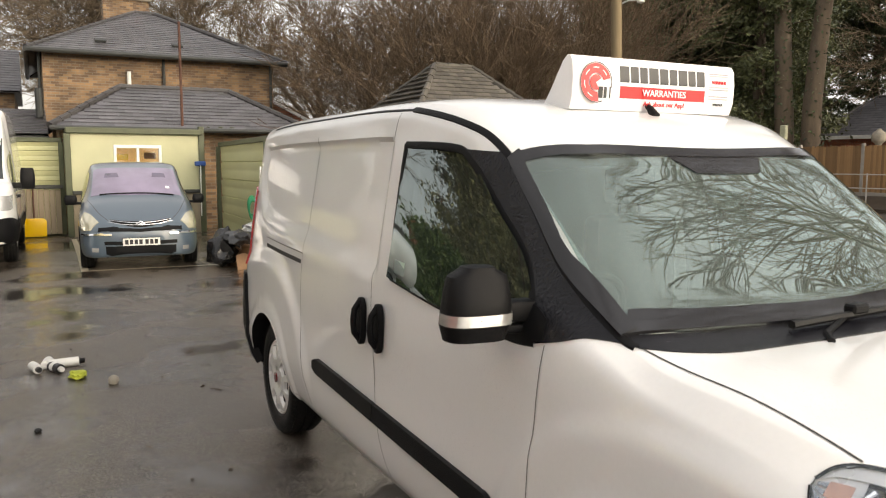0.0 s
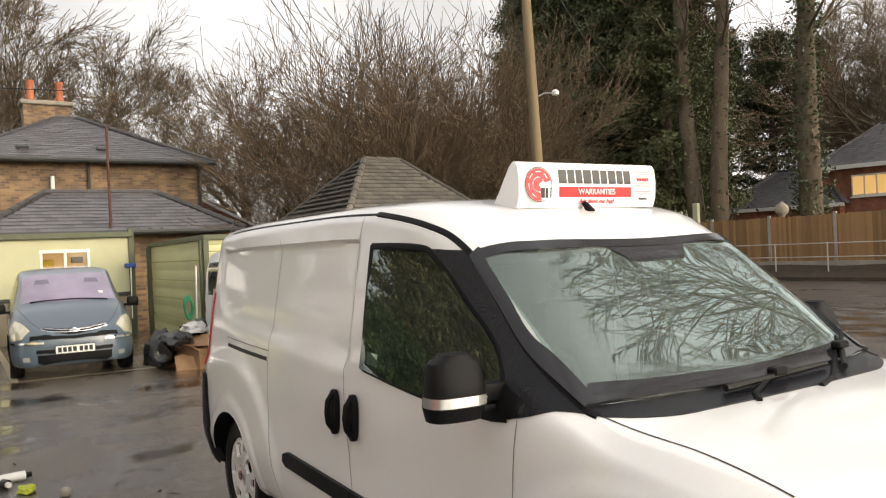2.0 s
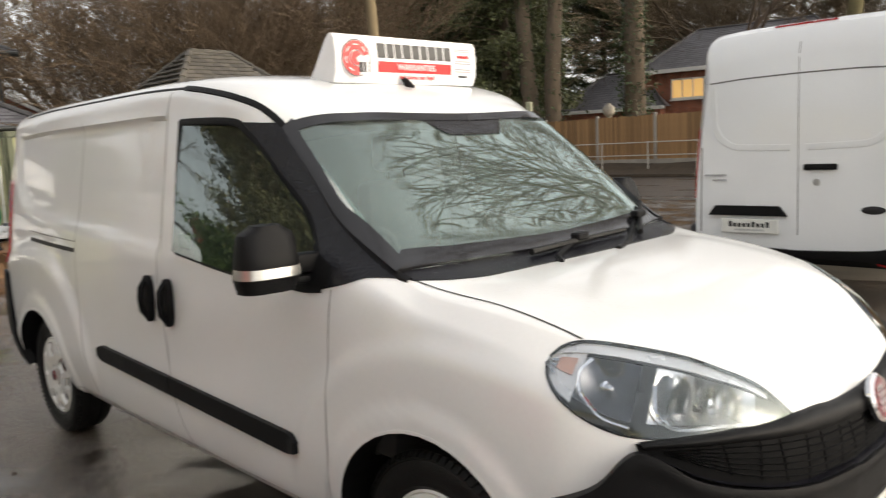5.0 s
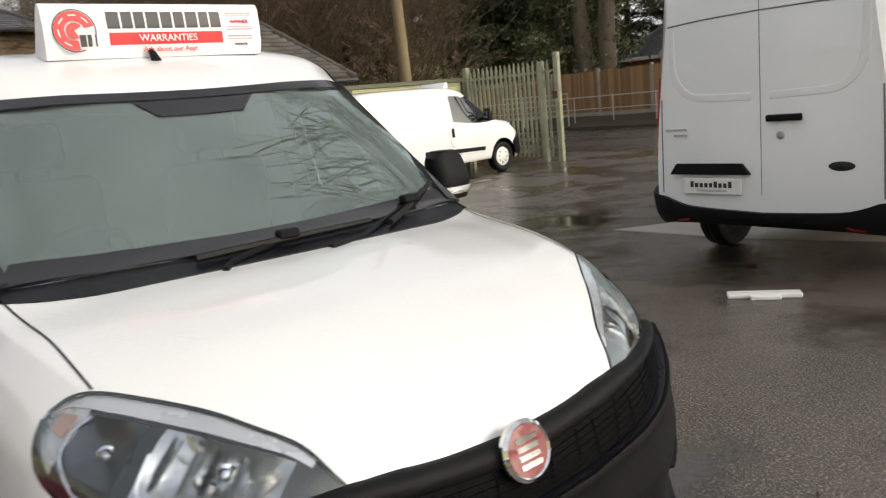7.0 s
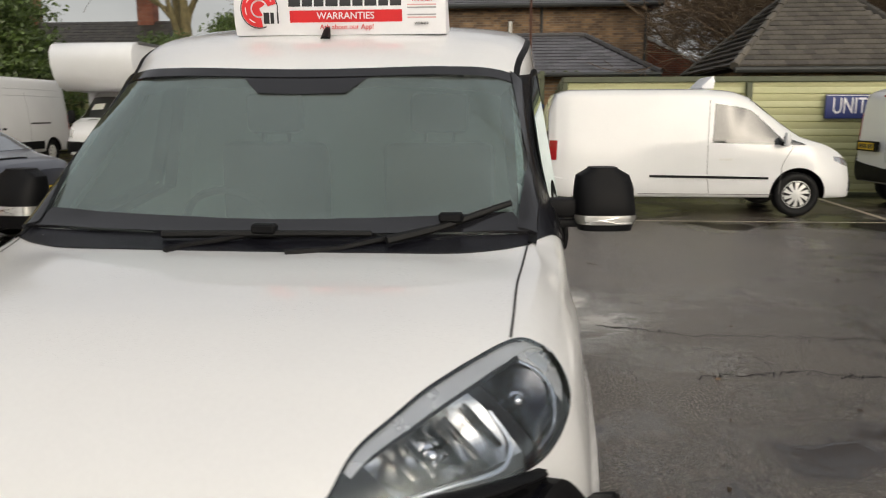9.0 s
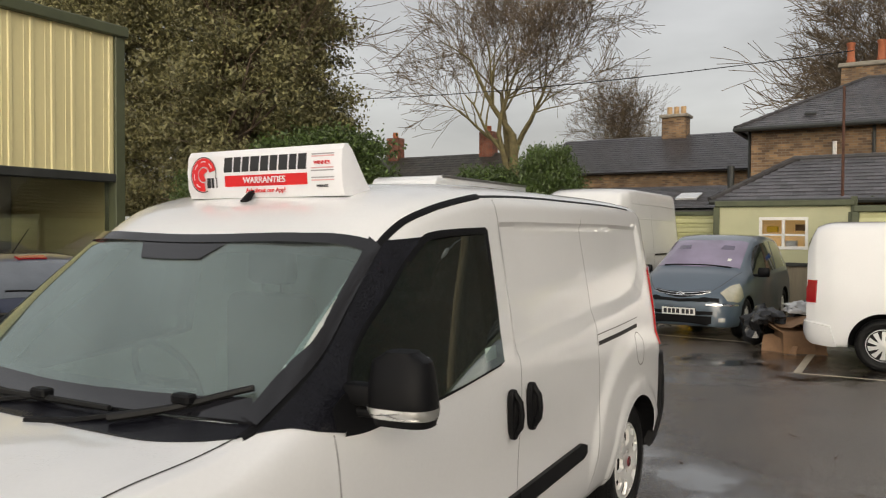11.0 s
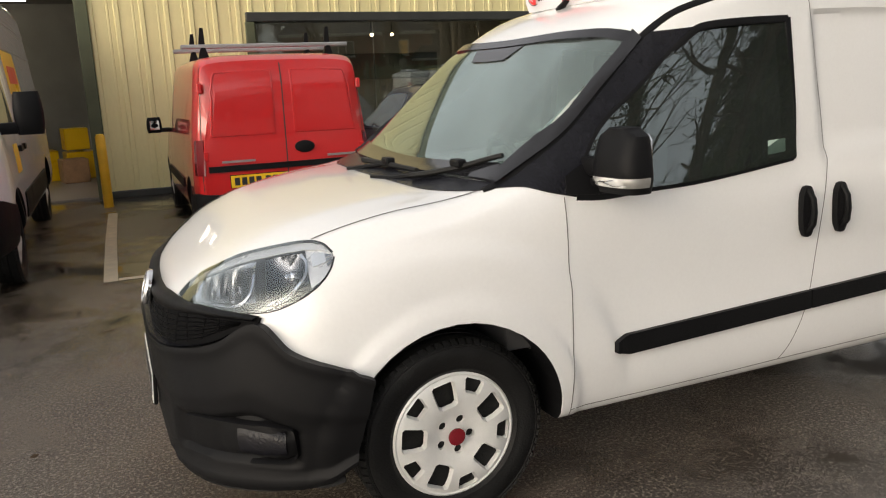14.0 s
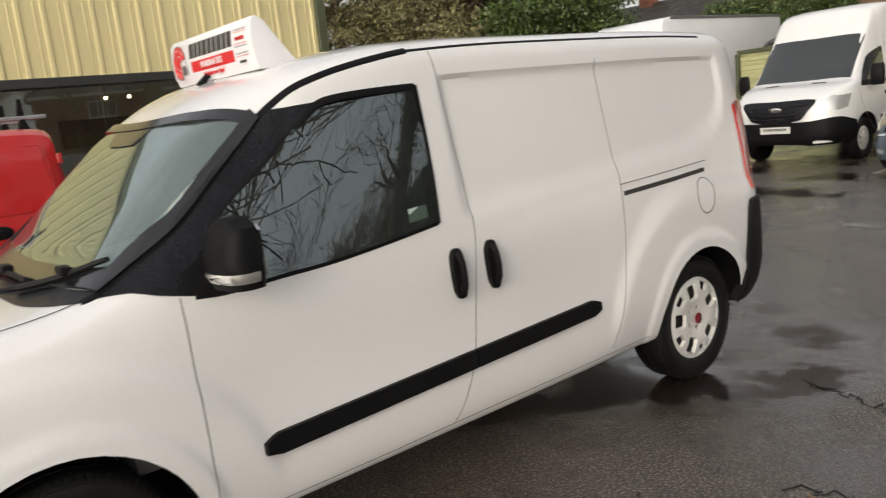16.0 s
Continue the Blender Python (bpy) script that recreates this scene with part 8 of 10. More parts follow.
    v, sh = vehicle(name, m, label, "van", rows, mats, wb, 0.345, 0.965, 0.43, TRIM_C, pans,
        [("panel_gap", SEALGREY, [(0.88, 0.86, 2.0), (0.86, 0.97, 1.3), (0.86, 1.0, 0.8), (0.9, 0.99, 0.42)], 0.01, 0, 2), ("panel_gap", SEALGREY, [(1.95, 0.93, 1.15), (1.86, 1.0, 0.9), (1.40, 0.99, 0.42)], 0.01, 0, 2),
         ("panel_gap", SEALGREY, [(-0.55, 0.86, 2.05), (-0.55, 0.98, 1.25), (-0.55, 1.0, 0.8), (-0.5, 0.99, 0.42)], 0.01, 0, 2), ("roof_swage", mats, [(0.7, 0.86, h - 0.32), (-0.8, 0.86, h - 0.32), (xr + 0.35, 0.86, h - 0.34)], 0.05, 0.01, 2),
         ("roof_swage", mats, [(0.75, 0.93, 1.95), (-0.8, 0.93, 1.95), (xr + 0.35, 0.92, 1.93)], 0.04, 0.01, 2)],
        mirror=(1.72, 1.16, 1.36, PLASTIC, 0.14, 0.22, 0.34), group=group)
    for k in range(4):
        part("grille_bar", sh.ribbon([(2.70, 0.46, 0.80 + k * 0.06), (2.74, 0.25, 0.79 + k * 0.06), (2.76, 0, 0.785 + k * 0.06), (2.74, -0.25, 0.79 + k * 0.06), (2.70, -0.46, 0.80 + k * 0.06)], 0.018, n=30, rise=0.025), DARKSTEEL, v)
    part("badge", cap_mesh(0.07, 0.015, CHROME), None, v).matrix_basis = Matrix.Translation(sh.on((2.72, 0, 0.92))[0] + Vector((0.02, 0, 0))) @ pose(0, 0, 0, 0, 0, -90) @ Matrix.Diagonal((1.5, 1, 0.6, 1))
    pl = part("name_board", box(B(), (2.80, -0.26, 0.55), (2.815, 0.26, 0.66), 0.004), PLATEWHITE, v, "white board with dark lettering bars")
    for k in range(9):
        part("bar", box(B(), (2.8155, -0.20 + k * 0.045, 0.595), (2.817, -0.17 + k * 0.045, 0.638)), SIGNBLACK, pl)
    return v


def luton():
    v = thing("box_truck", pose(-17.6, -9.85, 0), "white box truck with a rounded box over the cab", "truck")
    rows = small_rows(-2.2, 2.35, 0.98, 2.15, 0.40, 0.75, 1.60, 1.30, 0.96, 0.16, 1.15, 0.08)
    sh = Shell(rows, nx=70, ns=40)
    part("cab", carve(sh.bm, [arch_cut(1.35, 0.43, 0.64, 1.4, 0.345)], [WHITE, PLASTIC]), None, v)
    for pn, mt, lo, hi, o in (("windscreen", DARKGLASS, [(1.58, 0.80, 1.34), (1.65, 0, 1.37), (1.58, -0.80, 1.34)], [(0.95, 0.76, 1.88), (1.0, 0, 1.92), (0.95, -0.76, 1.88)], 0.005),):
        part(pn, sh.patch(lo, hi, o, 0.02, 24, 8), mt, v)
    part("visor_note", sh.patch([(1.35, -0.30, 1.55), (1.35, -0.62, 1.54)], [(1.18, -0.30, 1.72), (1.18, -0.62, 1.71)], 0.007, 0.003, 6, 4), PLATEWHITE, v)
    for f in (False, True):
        part("side_window", sh.patch([(1.5, 0.94, 1.2), (0.72, 0.96, 1.2)], [(1.2, 0.89, 1.62), (0.74, 0.87, 1.75)], 0.005, 0.015, flip=f), DARKGLASS, v)
        part("headlamp", sh.patch([(1.9, 0.88, 0.86), (2.22, 0.62, 0.82)], [(1.84, 0.87, 1.06), (2.18, 0.6, 0.98)], 0.008, 0.02, flip=f), LAMPCLEAR, v)
        part("front_bumper", sh.patch([(1.75, 0.98, 0.4), (2.15, 0.8, 0.38), (2.35, 0, 0.38)], [(1.75, 0.98, 0.68), (2.12, 0.82, 0.74), (2.33, 0, 0.72)], 0.03, 0.04, flip=f), PLASTIC, v)
        part("bonnet_vent", sh.patch([(1.78, 0.5, 1.24), (1.76, 0.26, 1.26)], [(1.74, 0.5, 1.27), (1.72, 0.26, 1.29)], 0.006, 0.01, flip=f), PLASTIC, v)
        mirror_pod(v, 1.40, 1.16, 1.36, -1 if f else 1, PLASTIC, 0.14, 0.22, 0.34)
    # the box: side profile with a rounded nose over the cab
    pr = [(-3.6, 0.75), (0.62, 0.75), (0.62, 2.02), (1.72, 2.02), (2.0, 2.12), (2.22, 2.36), (2.34, 2.70), (2.34, 2.98), (2.22, 3.16), (2.0, 3.22), (-3.6, 3.22)]
    bx = part("box", prism(B(), pr, -1.08, 1.08, "y", 0.025), COOLWHITE, v, "plain white box body", angle=50)
    for s in (1, -1):
        part("box_edge_trim", box(B(), (-3.62, s * 1.09 - 0.02, 3.17), (2.0, s * 1.09 + 0.02, 3.235), 0.006), GALV, bx)
        part("chassis_rail", box(B(), (-3.5, s * 0.5 - 0.05, 0.5), (1.0, s * 0.5 + 0.05, 0.74), 0.01), DARKSTEEL, v)
    wheels(v, (1.35, -2.4), 0.345, 0.965, TRIM_C)


def red_van():
    rows = small_rows(-2.08, 2.20, 0.84, 1.80, 0.28, 0.55, 1.35, 1.05, 0.72, 0.11, 1.0, 0.05)
    v, sh = vehicle("small_van", pose(0.98, -6.25, 0, 0, 0, -90), "red small van with twin rear doors and a roof rack", "van", rows, RED, (1.36, -1.36), 0.30, 0.82, 0.36, TRIM_C,
        panels=([("tail_lamp", LAMPDARKRED, [(-1.97, 0.83, 0.72), (-2.05, 0.80, 0.72), (-2.08, 0.75, 0.72)], [(-1.97, 0.82, 1.04), (-2.05, 0.79, 1.04), (-2.07, 0.74, 1.04)], 0.012, 2),
                ("rear_bumper", PLASTIC, [(-1.80, 0.85, 0.26), (-2.0, 0.84, 0.26), (-2.08, 0.6, 0.28), (-2.09, 0, 0.28)], [(-1.82, 0.85, 0.52), (-2.0, 0.84, 0.56), (-2.08, 0.6, 0.54), (-2.09, 0, 0.54)], 0.04, 2),
                ("door_trim", PLASTIC, [(-2.07, 0.72, 0.745), (-2.08, 0.3, 0.745), (-2.08, 0, 0.745)], [(-2.07, 0.72, 0.80), (-2.08, 0.3, 0.80), (-2.08, 0, 0.80)], 0.018, 2)] + [("pressed_panel", RED, [(-2.07, 0.66, 1.08), (-2.07, 0.40, 1.07), (-2.07, 0.10, 1.08)], [(-2.01, 0.58, 1.60), (-2.01, 0.35, 1.62), (-2.01, 0.10, 1.62)], 0.012, 2),
                ("side_window", DARKGLASS, [(1.25, 0.80, 1.02), (0.3, 0.82, 1.02)], [(0.85, 0.76, 1.40), (0.32, 0.75, 1.54)], 0.004, 2),
                ("side_moulding", PLASTIC, [(0.9, 0.84, 0.5), (-0.9, 0.84, 0.5)], [(0.9, 0.84, 0.6), (-0.9, 0.84, 0.6)], 0.012, 2)]),
        ribbons=[("rear_door_gap", GAP, [(-2.085, 0.0, 0.56), (-2.085, 0.0, 1.2), (-2.02, 0.0, 1.70)], 0.012, 0, 1), ("door_edge", GAP, [(-2.06, 0.77, 0.58), (-2.06, 0.76, 1.1), (-1.99, 0.68, 1.68)], 0.009, 0, 2),
                 ("pressed_panel_edge", RED, [(-2.075, 0.67, 1.07), (-2.075, 0.10, 1.07), (-2.01, 0.09, 1.63), (-2.01, 0.58, 1.62), (-2.07, 0.67, 1.07)], 0.02, 0.008, 2)],
        mirror=(0.95, 0.98, 1.08, PLASTIC, 0.11, 0.18, 0.19))
    part("door_handle", cap_mesh(0.075, 0.02, PLASTIC), None, v).matrix_basis = pose(-2.08, -0.17, 0.93, 0, 0, 90) @ Matrix.Diagonal((1.25, 1, 0.75, 1))
    for y in (0.73, -0.73):
        for z in (0.85, 1.45):
            part("door_hinge", box(B(), (-2.09, y - 0.02, z), (-2.05, y + 0.02, z + 0.09), 0.006), RED, v)
    part("script_bar", box(B(), (-2.102, 0.30, 0.825), (-2.098, 0.60, 0.845)), GALV, v)
    part("script_bar", box(B(), (-2.102, -0.66, 0.825), (-2.098, -0.38, 0.845)), GALV, v)
    plate(v, pose(-2.125, 0.28, 0.655, 0, 0, 180), True, 0.52)
    rk = thing("roof_rack", pose(0.98, -6.25, 0, 0, 0, -90), "aluminium roof bars with black end stops", "rack")
    for x in (-1.55, -0.7):
        part("bar", box(B(), (x - 0.03, -0.80, 1.86), (x + 0.03, 0.80, 1.90), 0.008), GALV, rk)
        for y in (-0.60, 0.60):
            part("foot", prism(B(), [(y - 0.05, 1.77), (y + 0.05, 1.77), (y + 0.02, 1.87), (y - 0.02, 1.87)], x - 0.03, x + 0.03, "x"), PLASTIC, rk)
            part("end_stop", prism(B(), [(y - 0.02, 1.89), (y + 0.04, 1.89), (y + 0.015, 2.05), (y - 0.015, 2.05)], x - 0.02, x + 0.02, "x"), PLASTIC, rk)


LAMPDARKRED = mat("smoked_red_lamp", (0.16, 0.012, 0.015), rough=0.15, var=0.3, scale=20, bump=0.05, coat=1.0)


def citroen():
    rows = ([(-2.14, 1.00, 0.55, 0.97, 0.72, 0.80, 0.74, 0.34), (-2.08, 1.22, 0.60, 1.19, 0.80, 0.86, 0.82, 0.28), (-1.85, 1.50, 0.62, 1.46, 0.85, 0.92, 0.865, 0.24), (-1.3, 1.60, 0.66, 1.56, 0.865, 0.95, 0.875, 0.22), (-0.5, 1.635, 0.68, 1.59, 0.87, 0.97, 0.875, 0.21),
            (0.0, 1.62, 0.675, 1.57, 0.87, 0.97, 0.875, 0.21), (0.30, 1.56, 0.655, 1.50, 0.868, 0.96, 0.875, 0.21), (0.65, 1.42, 0.66, 1.34, 0.865, 0.95, 0.875, 0.21), (1.05, 1.21, 0.69, 1.13, 0.86, 0.92, 0.875, 0.21)] + [(1.28, 1.08, 0.715, 1.02, 0.855, 0.88, 0.875, 0.21),
            (1.5, 1.00, 0.70, 0.955, 0.84, 0.82, 0.87, 0.21), (1.8, 0.86, 0.62, 0.83, 0.78, 0.72, 0.82, 0.20), (2.0, 0.745, 0.50, 0.725, 0.66, 0.64, 0.72, 0.20), (2.1, 0.66, 0.35, 0.645, 0.5, 0.58, 0.57, 0.22), (2.14, 0.57, 0.2, 0.56, 0.3, 0.53, 0.36, 0.27)])
    v, sh = vehicle("people_carrier", pose(-11.52, -0.58, 0, 0, 0, -4), "steel blue people carrier with rounded headlamps, parked by the shed", "car", rows, BLUEGREY, (1.38, -1.38), 0.31, 0.85, 0.365, TRIM_B,
        panels=([("windscreen", MAUVEGLASS, [(1.18, 0.68, 1.10), (1.25, 0, 1.13), (1.18, -0.68, 1.10)], [(0.36, 0.62, 1.49), (0.40, 0, 1.53), (0.36, -0.62, 1.49)], 0.004, 1),
                ("side_window", DARKGLASS, [(0.95, 0.86, 0.98), (0.1, 0.87, 1.0), (-0.6, 0.87, 1.02)], [(0.80, 0.80, 1.16), (0.25, 0.70, 1.44), (-0.6, 0.69, 1.51)], 0.004, 2), ("side_window", DARKGLASS, [(-0.68, 0.87, 1.02), (-1.5, 0.86, 1.06)], [(-0.68, 0.69, 1.51), (-1.45, 0.68, 1.47)], 0.004, 2)] + [("headlamp", HEADWARM, [(1.62, 0.82, 0.66), (1.78, 0.78, 0.585), (1.95, 0.66, 0.60)], [(1.58, 0.76, 0.86), (1.74, 0.68, 0.83), (1.93, 0.56, 0.70)], 0.012, 2),
                ("upper_grille", PLASTIC, [(1.97, 0.40, 0.66), (2.06, 0.15, 0.64), (2.08, 0, 0.64)], [(1.93, 0.42, 0.725), (2.0, 0.2, 0.72), (2.02, 0, 0.72)], 0.008, 2), ("lower_grille", PLASTIC, [(2.06, 0.48, 0.26), (2.14, 0.2, 0.26), (2.15, 0, 0.26)], [(2.05, 0.48, 0.38), (2.14, 0.2, 0.38), (2.15, 0, 0.38)], 0.008, 2)] + [("bumper_strip", CHROME, [(1.80, 0.83, 0.535), (1.98, 0.70, 0.535), (2.10, 0.40, 0.535)], [(1.79, 0.83, 0.56), (1.97, 0.70, 0.56), (2.09, 0.40, 0.56)], 0.02, 2),
                ("bumper_slot", PLASTIC, [(2.00, 0.56, 0.575), (2.12, 0.0, 0.575)], [(1.99, 0.56, 0.62), (2.10, 0.0, 0.62)], 0.012, 2), ("lower_slot", PLASTIC, [(2.08, 0.50, 0.40), (2.145, 0.0, 0.39)], [(2.07, 0.50, 0.45), (2.14, 0.0, 0.45)], 0.012, 2), ("fog_lamp", LAMPCLEAR, [(2.02, 0.66, 0.30), (2.07, 0.58, 0.30)], [(2.02, 0.66, 0.36), (2.07, 0.58, 0.36)], 0.012, 2)]),
        ribbons=[("bonnet_gap", GAP, [(1.24, 0.72, 1.03), (1.5, 0.66, 0.96), (1.8, 0.56, 0.85), (1.98, 0.44, 0.74)], 0.008, 0, 2), ("grille_chrome", CHROME, [(1.96, 0.44, 0.675), (2.05, 0.2, 0.665), (2.07, 0.0, 0.665), (2.05, -0.2, 0.665), (1.96, -0.44, 0.675)], 0.014, 0.012, 1),
                 ("grille_chrome", CHROME, [(1.94, 0.43, 0.712), (2.02, 0.2, 0.708), (2.04, 0.0, 0.708), (2.02, -0.2, 0.708), (1.94, -0.43, 0.712)], 0.014, 0.012, 1), ("wiper", PLASTIC, [(1.22, 0.55, 1.10), (1.20, 0.0, 1.14), (1.20, -0.55, 1.12)], 0.03, 0.02, 1),
                 ("panel_gap", GAP, [(0.95, 0.85, 0.95), (0.92, 0.875, 0.6), (0.9, 0.87, 0.3)], 0.008, 0, 2)],
        mirror=(0.85, 0.97, 1.02, PLASTIC, 0.11, 0.19, 0.15))
    plate(v, pose(2.165, 0, 0.44), False, 0.52)
    bm = B()
    for z in (0.0, 0.035):
        tube(bm, [(2.08, -0.06, 0.665 + z), (2.085, 0, 0.705 + z), (2.08, 0.06, 0.665 + z)], 0.010, 0.010, 6)
    part("badge", bm, CHROME, v, "chrome badge of two chevrons")
    part("tax_disc", sh.patch([(1.05, 0.50, 1.19), (1.05, 0.44, 1.19)], [(0.98, 0.50, 1.22), (0.98, 0.44, 1.22)], 0.007, 0.002, 6, 4), PLATEWHITE, v)
    # dim headrests behind the glass, drawn as darker patches on its face
    for y in (-0.36, 0.36):
        part("headrest_shadow", sh.patch([(0.72, y - 0.11, 1.35), (0.72, y + 0.11, 1.35)], [(0.58, y - 0.09, 1.42), (0.58, y + 0.09, 1.42)], 0.0055, 0.002, 8, 4), MAUVEDARK, v)


# opaque pane: the mauve reflection is put into its base colour
MAUVEGLASS = mat("mauve_painted_reflection_glass", (0.24, 0.20, 0.29), rough=0.06, var=0.3, scale=2, bump=0.0, coat=1.0, rvar=0.02)
MAUVEDARK = mat("dim_headrest", (0.10, 0.08, 0.13), rough=0.1, var=0.2, scale=4, bump=0.0, coat=1.0)
HEADWARM = mat("yellowed_headlamp", (0.60, 0.57, 0.44), rough=0.16, metal=0.4, var=0.15, scale=12, bump=0.1, bscale=40, coat=1.0)


def saloon(m, label, paint_mat, hatch=True, plate_on=True, name="hatchback"):
    """A low car seen from behind or from its flank."""
    r = 0.31
    tail = -1.98 if hatch else -2.2
    rows = ([(tail, 0.86, 0.55, 0.83, 0.72, 0.70, 0.74, 0.34), (tail + 0.06, 1.02 if hatch else 0.95, 0.60, 0.99 if hatch else 0.92, 0.80, 0.80, 0.83, 0.28), (tail + 0.35, 1.28 if hatch else 1.05, 0.58, 1.24 if hatch else 1.01, 0.84, 0.88, 0.87, 0.23),
            (tail + 0.75, 1.42 if hatch else 1.28, 0.56, 1.38 if hatch else 1.23, 0.85, 0.90, 0.875, 0.21), (-0.6, 1.455, 0.585, 1.41, 0.855, 0.92, 0.88, 0.20), (0.1, 1.44, 0.585, 1.39, 0.855, 0.92, 0.88, 0.20), (0.6, 1.25, 0.62, 1.18, 0.855, 0.91, 0.88, 0.20),
            (1.05, 1.02, 0.69, 0.97, 0.85, 0.86, 0.88, 0.20)] + [(1.5, 0.93, 0.66, 0.89, 0.82, 0.78, 0.86, 0.20), (1.9, 0.76, 0.5, 0.73, 0.68, 0.64, 0.74, 0.20), (2.08, 0.58, 0.25, 0.56, 0.4, 0.5, 0.5, 0.24)])
    rw = [(tail + 0.13, 0.62, 1.04), (tail + 0.09, 0.3, 1.05), (tail + 0.08, 0, 1.05)] if hatch else [(tail + 0.42, 0.62, 1.06), (tail + 0.38, 0, 1.08)]
    rt = [(tail + 0.52, 0.54, 1.33), (tail + 0.50, 0.3, 1.36), (tail + 0.50, 0, 1.37)] if hatch else [(tail + 0.95, 0.54, 1.33), (tail + 0.95, 0, 1.37)]
    v, sh = vehicle(name, m, label, "car", rows, paint_mat, (1.28, -1.28), r, 0.86, 0.355, TRIM_B,
        panels=([("rear_window", REARGLASS, rw, rt, 0.004, 2), ("side_window", REARGLASS, [(0.75, 0.85, 0.94), (0, 0.86, 0.95), (-0.55, 0.86, 0.96)], [(0.62, 0.76, 1.06), (0.05, 0.62, 1.32), (-0.55, 0.62, 1.35)], 0.004, 2),
                ("side_window", REARGLASS, [(-0.62, 0.86, 0.96), (-1.25, 0.85, 1.0)], [(-0.62, 0.62, 1.35), (-1.05, 0.62, 1.30)], 0.004, 2), ("windscreen", DARKGLASS, [(0.98, 0.66, 1.03), (1.05, 0, 1.05), (0.98, -0.66, 1.03)], [(0.22, 0.56, 1.38), (0.25, 0, 1.41), (0.22, -0.56, 1.38)], 0.004, 1)] + [("tail_lamp", LAMPRED, [(tail + 0.22, 0.86, 0.72), (tail + 0.08, 0.80, 0.72), (tail + 0.02, 0.66, 0.74)], [(tail + 0.22, 0.85, 0.88), (tail + 0.08, 0.79, 0.90), (tail + 0.04, 0.66, 0.88)], 0.01, 2),
                ("rear_bumper", PLASTIC, [(tail + 0.2, 0.87, 0.28), (tail + 0.03, 0.7, 0.3), (tail, 0, 0.3)], [(tail + 0.2, 0.87, 0.46), (tail + 0.03, 0.7, 0.48), (tail, 0, 0.48)], 0.03, 2)]),
        ribbons=[("belt_trim", PLASTIC, [(0.8, 0.86, 0.90), (0, 0.87, 0.92), (-1.4, 0.86, 0.95)], 0.02, 0.005, 2), ("door_trim", PLASTIC, [(1.0, 0.88, 0.55), (0, 0.88, 0.55), (-0.9, 0.88, 0.55)], 0.045, 0.010, 2)],
        mirror=(0.62, 0.97, 0.98, PLASTIC, 0.10, 0.17, 0.14))
    part("high_brake_lamp", sh.patch([(tail + 0.55, 0.14, 1.385), (tail + 0.55, -0.14, 1.385)], [(tail + 0.62, 0.14, 1.40), (tail + 0.62, -0.14, 1.40)], 0.012, 0.02, 6, 3), LAMPRED, v)
    part("rear_wiper", sh.ribbon([(tail + 0.12, 0.0, 1.06), (tail + 0.14, 0.25, 1.09), (tail + 0.16, 0.5, 1.10)], 0.02, n=20, rise=0.015), PLASTIC, v)
    if plate_on:
        plate(v, pose(tail - 0.02, 0, 0.62, 0, 0, 180), True)
    part("aerial", tube(B(), [(tail + 0.9, 0.0, 1.42), (tail + 0.62, 0.0, 1.66)], 0.006, 0.003, 5), PLASTIC, v)
    return v


REARGLASS = mat("grey_reflecting_glass", (0.10, 0.115, 0.135), rough=0.06, var=0.3, scale=2, bump=0.0, coat=1.0, rvar=0.02)

white_doblo_copy()
caddy()
transit_custom()
big_van("large_van", pose(-13.3, -3.33, 0, 0, 0, -1), "large white high-roof van facing the yard beside the shed", h=2.58)
big_van("courier_van", pose(4.22, -5.75, 0, 0, 0, 90), "white courier van with yellow and red livery blocks", h=2.55, mats=COOLWHITE, courier=True)
luton()
big_van("large_van", pose(-16.3, -13.6, 0, 0, 0, 3), "large white van in the far row of the yard", h=2.45)
big_van("large_van", pose(-15.0, -19.3, 0, 0, 0, 178), "white van parked in the far corner of the yard", h=2.1)
red_van()
citroen()
saloon(pose(-1.48, -6.28, 0, 0, 0, -90), "navy hatchback parked nose-in towards the showroom", NAVY)
saloon(pose(-4.60, -6.75, 0, 0, 0, -90), "dark grey saloon parked nose-in beside the hatchback", DARKGREYCAR, hatch=False, name="saloon_car")
saloon(pose(-13.2, -16.2, 0, 0, 0, 2), "black car parked in the far row", BLACKCAR, hatch=True)


# trees ---------------------------------------------------------------------------
def limbs_mesh(segs, material, sides=4):
    """Tapered round limbs from segments (x0 y0 z0 x1 y1 z1 r0 r1), as one mesh."""
    s = np.array(segs, float)
    p, q, r0, r1 = s[:, 0:3], s[:, 3:6], s[:, 6], s[:, 7]
    d = q - p
    d /= np.maximum(np.linalg.norm(d, axis=1), 1e-6)[:, None]
    up = np.where(np.abs(d[:, 2:3]) > 0.9, np.array([[1.0, 0, 0]]), np.array([[0, 0, 1.0]]))
    a = np.cross(d, up)
    a /= np.linalg.norm(a, axis=1)[:, None]
    b = np.cross(d, a)
    ang = 2 * np.pi * np.arange(sides) / sides
    ring = a[:, None] * np.cos(ang)[None, :, None] + b[:, None] * np.sin(ang)[None, :, None]
    v = np.concatenate([p[:, None] + ring * r0[:, None, None], (q + d * r1[:, None] * 0.3)[:, None] + ring * r1[:, None, None]], 1).reshape(-1, 3)
    n = len(s)
    base = np.arange(n)[:, None] * 2 * sides
    k = np.arange(sides)
    f = np.stack([base + k, base + (k + 1) % sides, base + sides + (k + 1) % sides, base + sides + k], 2).reshape(-1, 4)
    me = bpy.data.meshes.new("mesh")
    me.from_pydata(v.tolist(), [], f.tolist())
    me.materials.append(material)
    me.polygons.foreach_set("use_smooth", [True] * len(me.polygons))
    return me


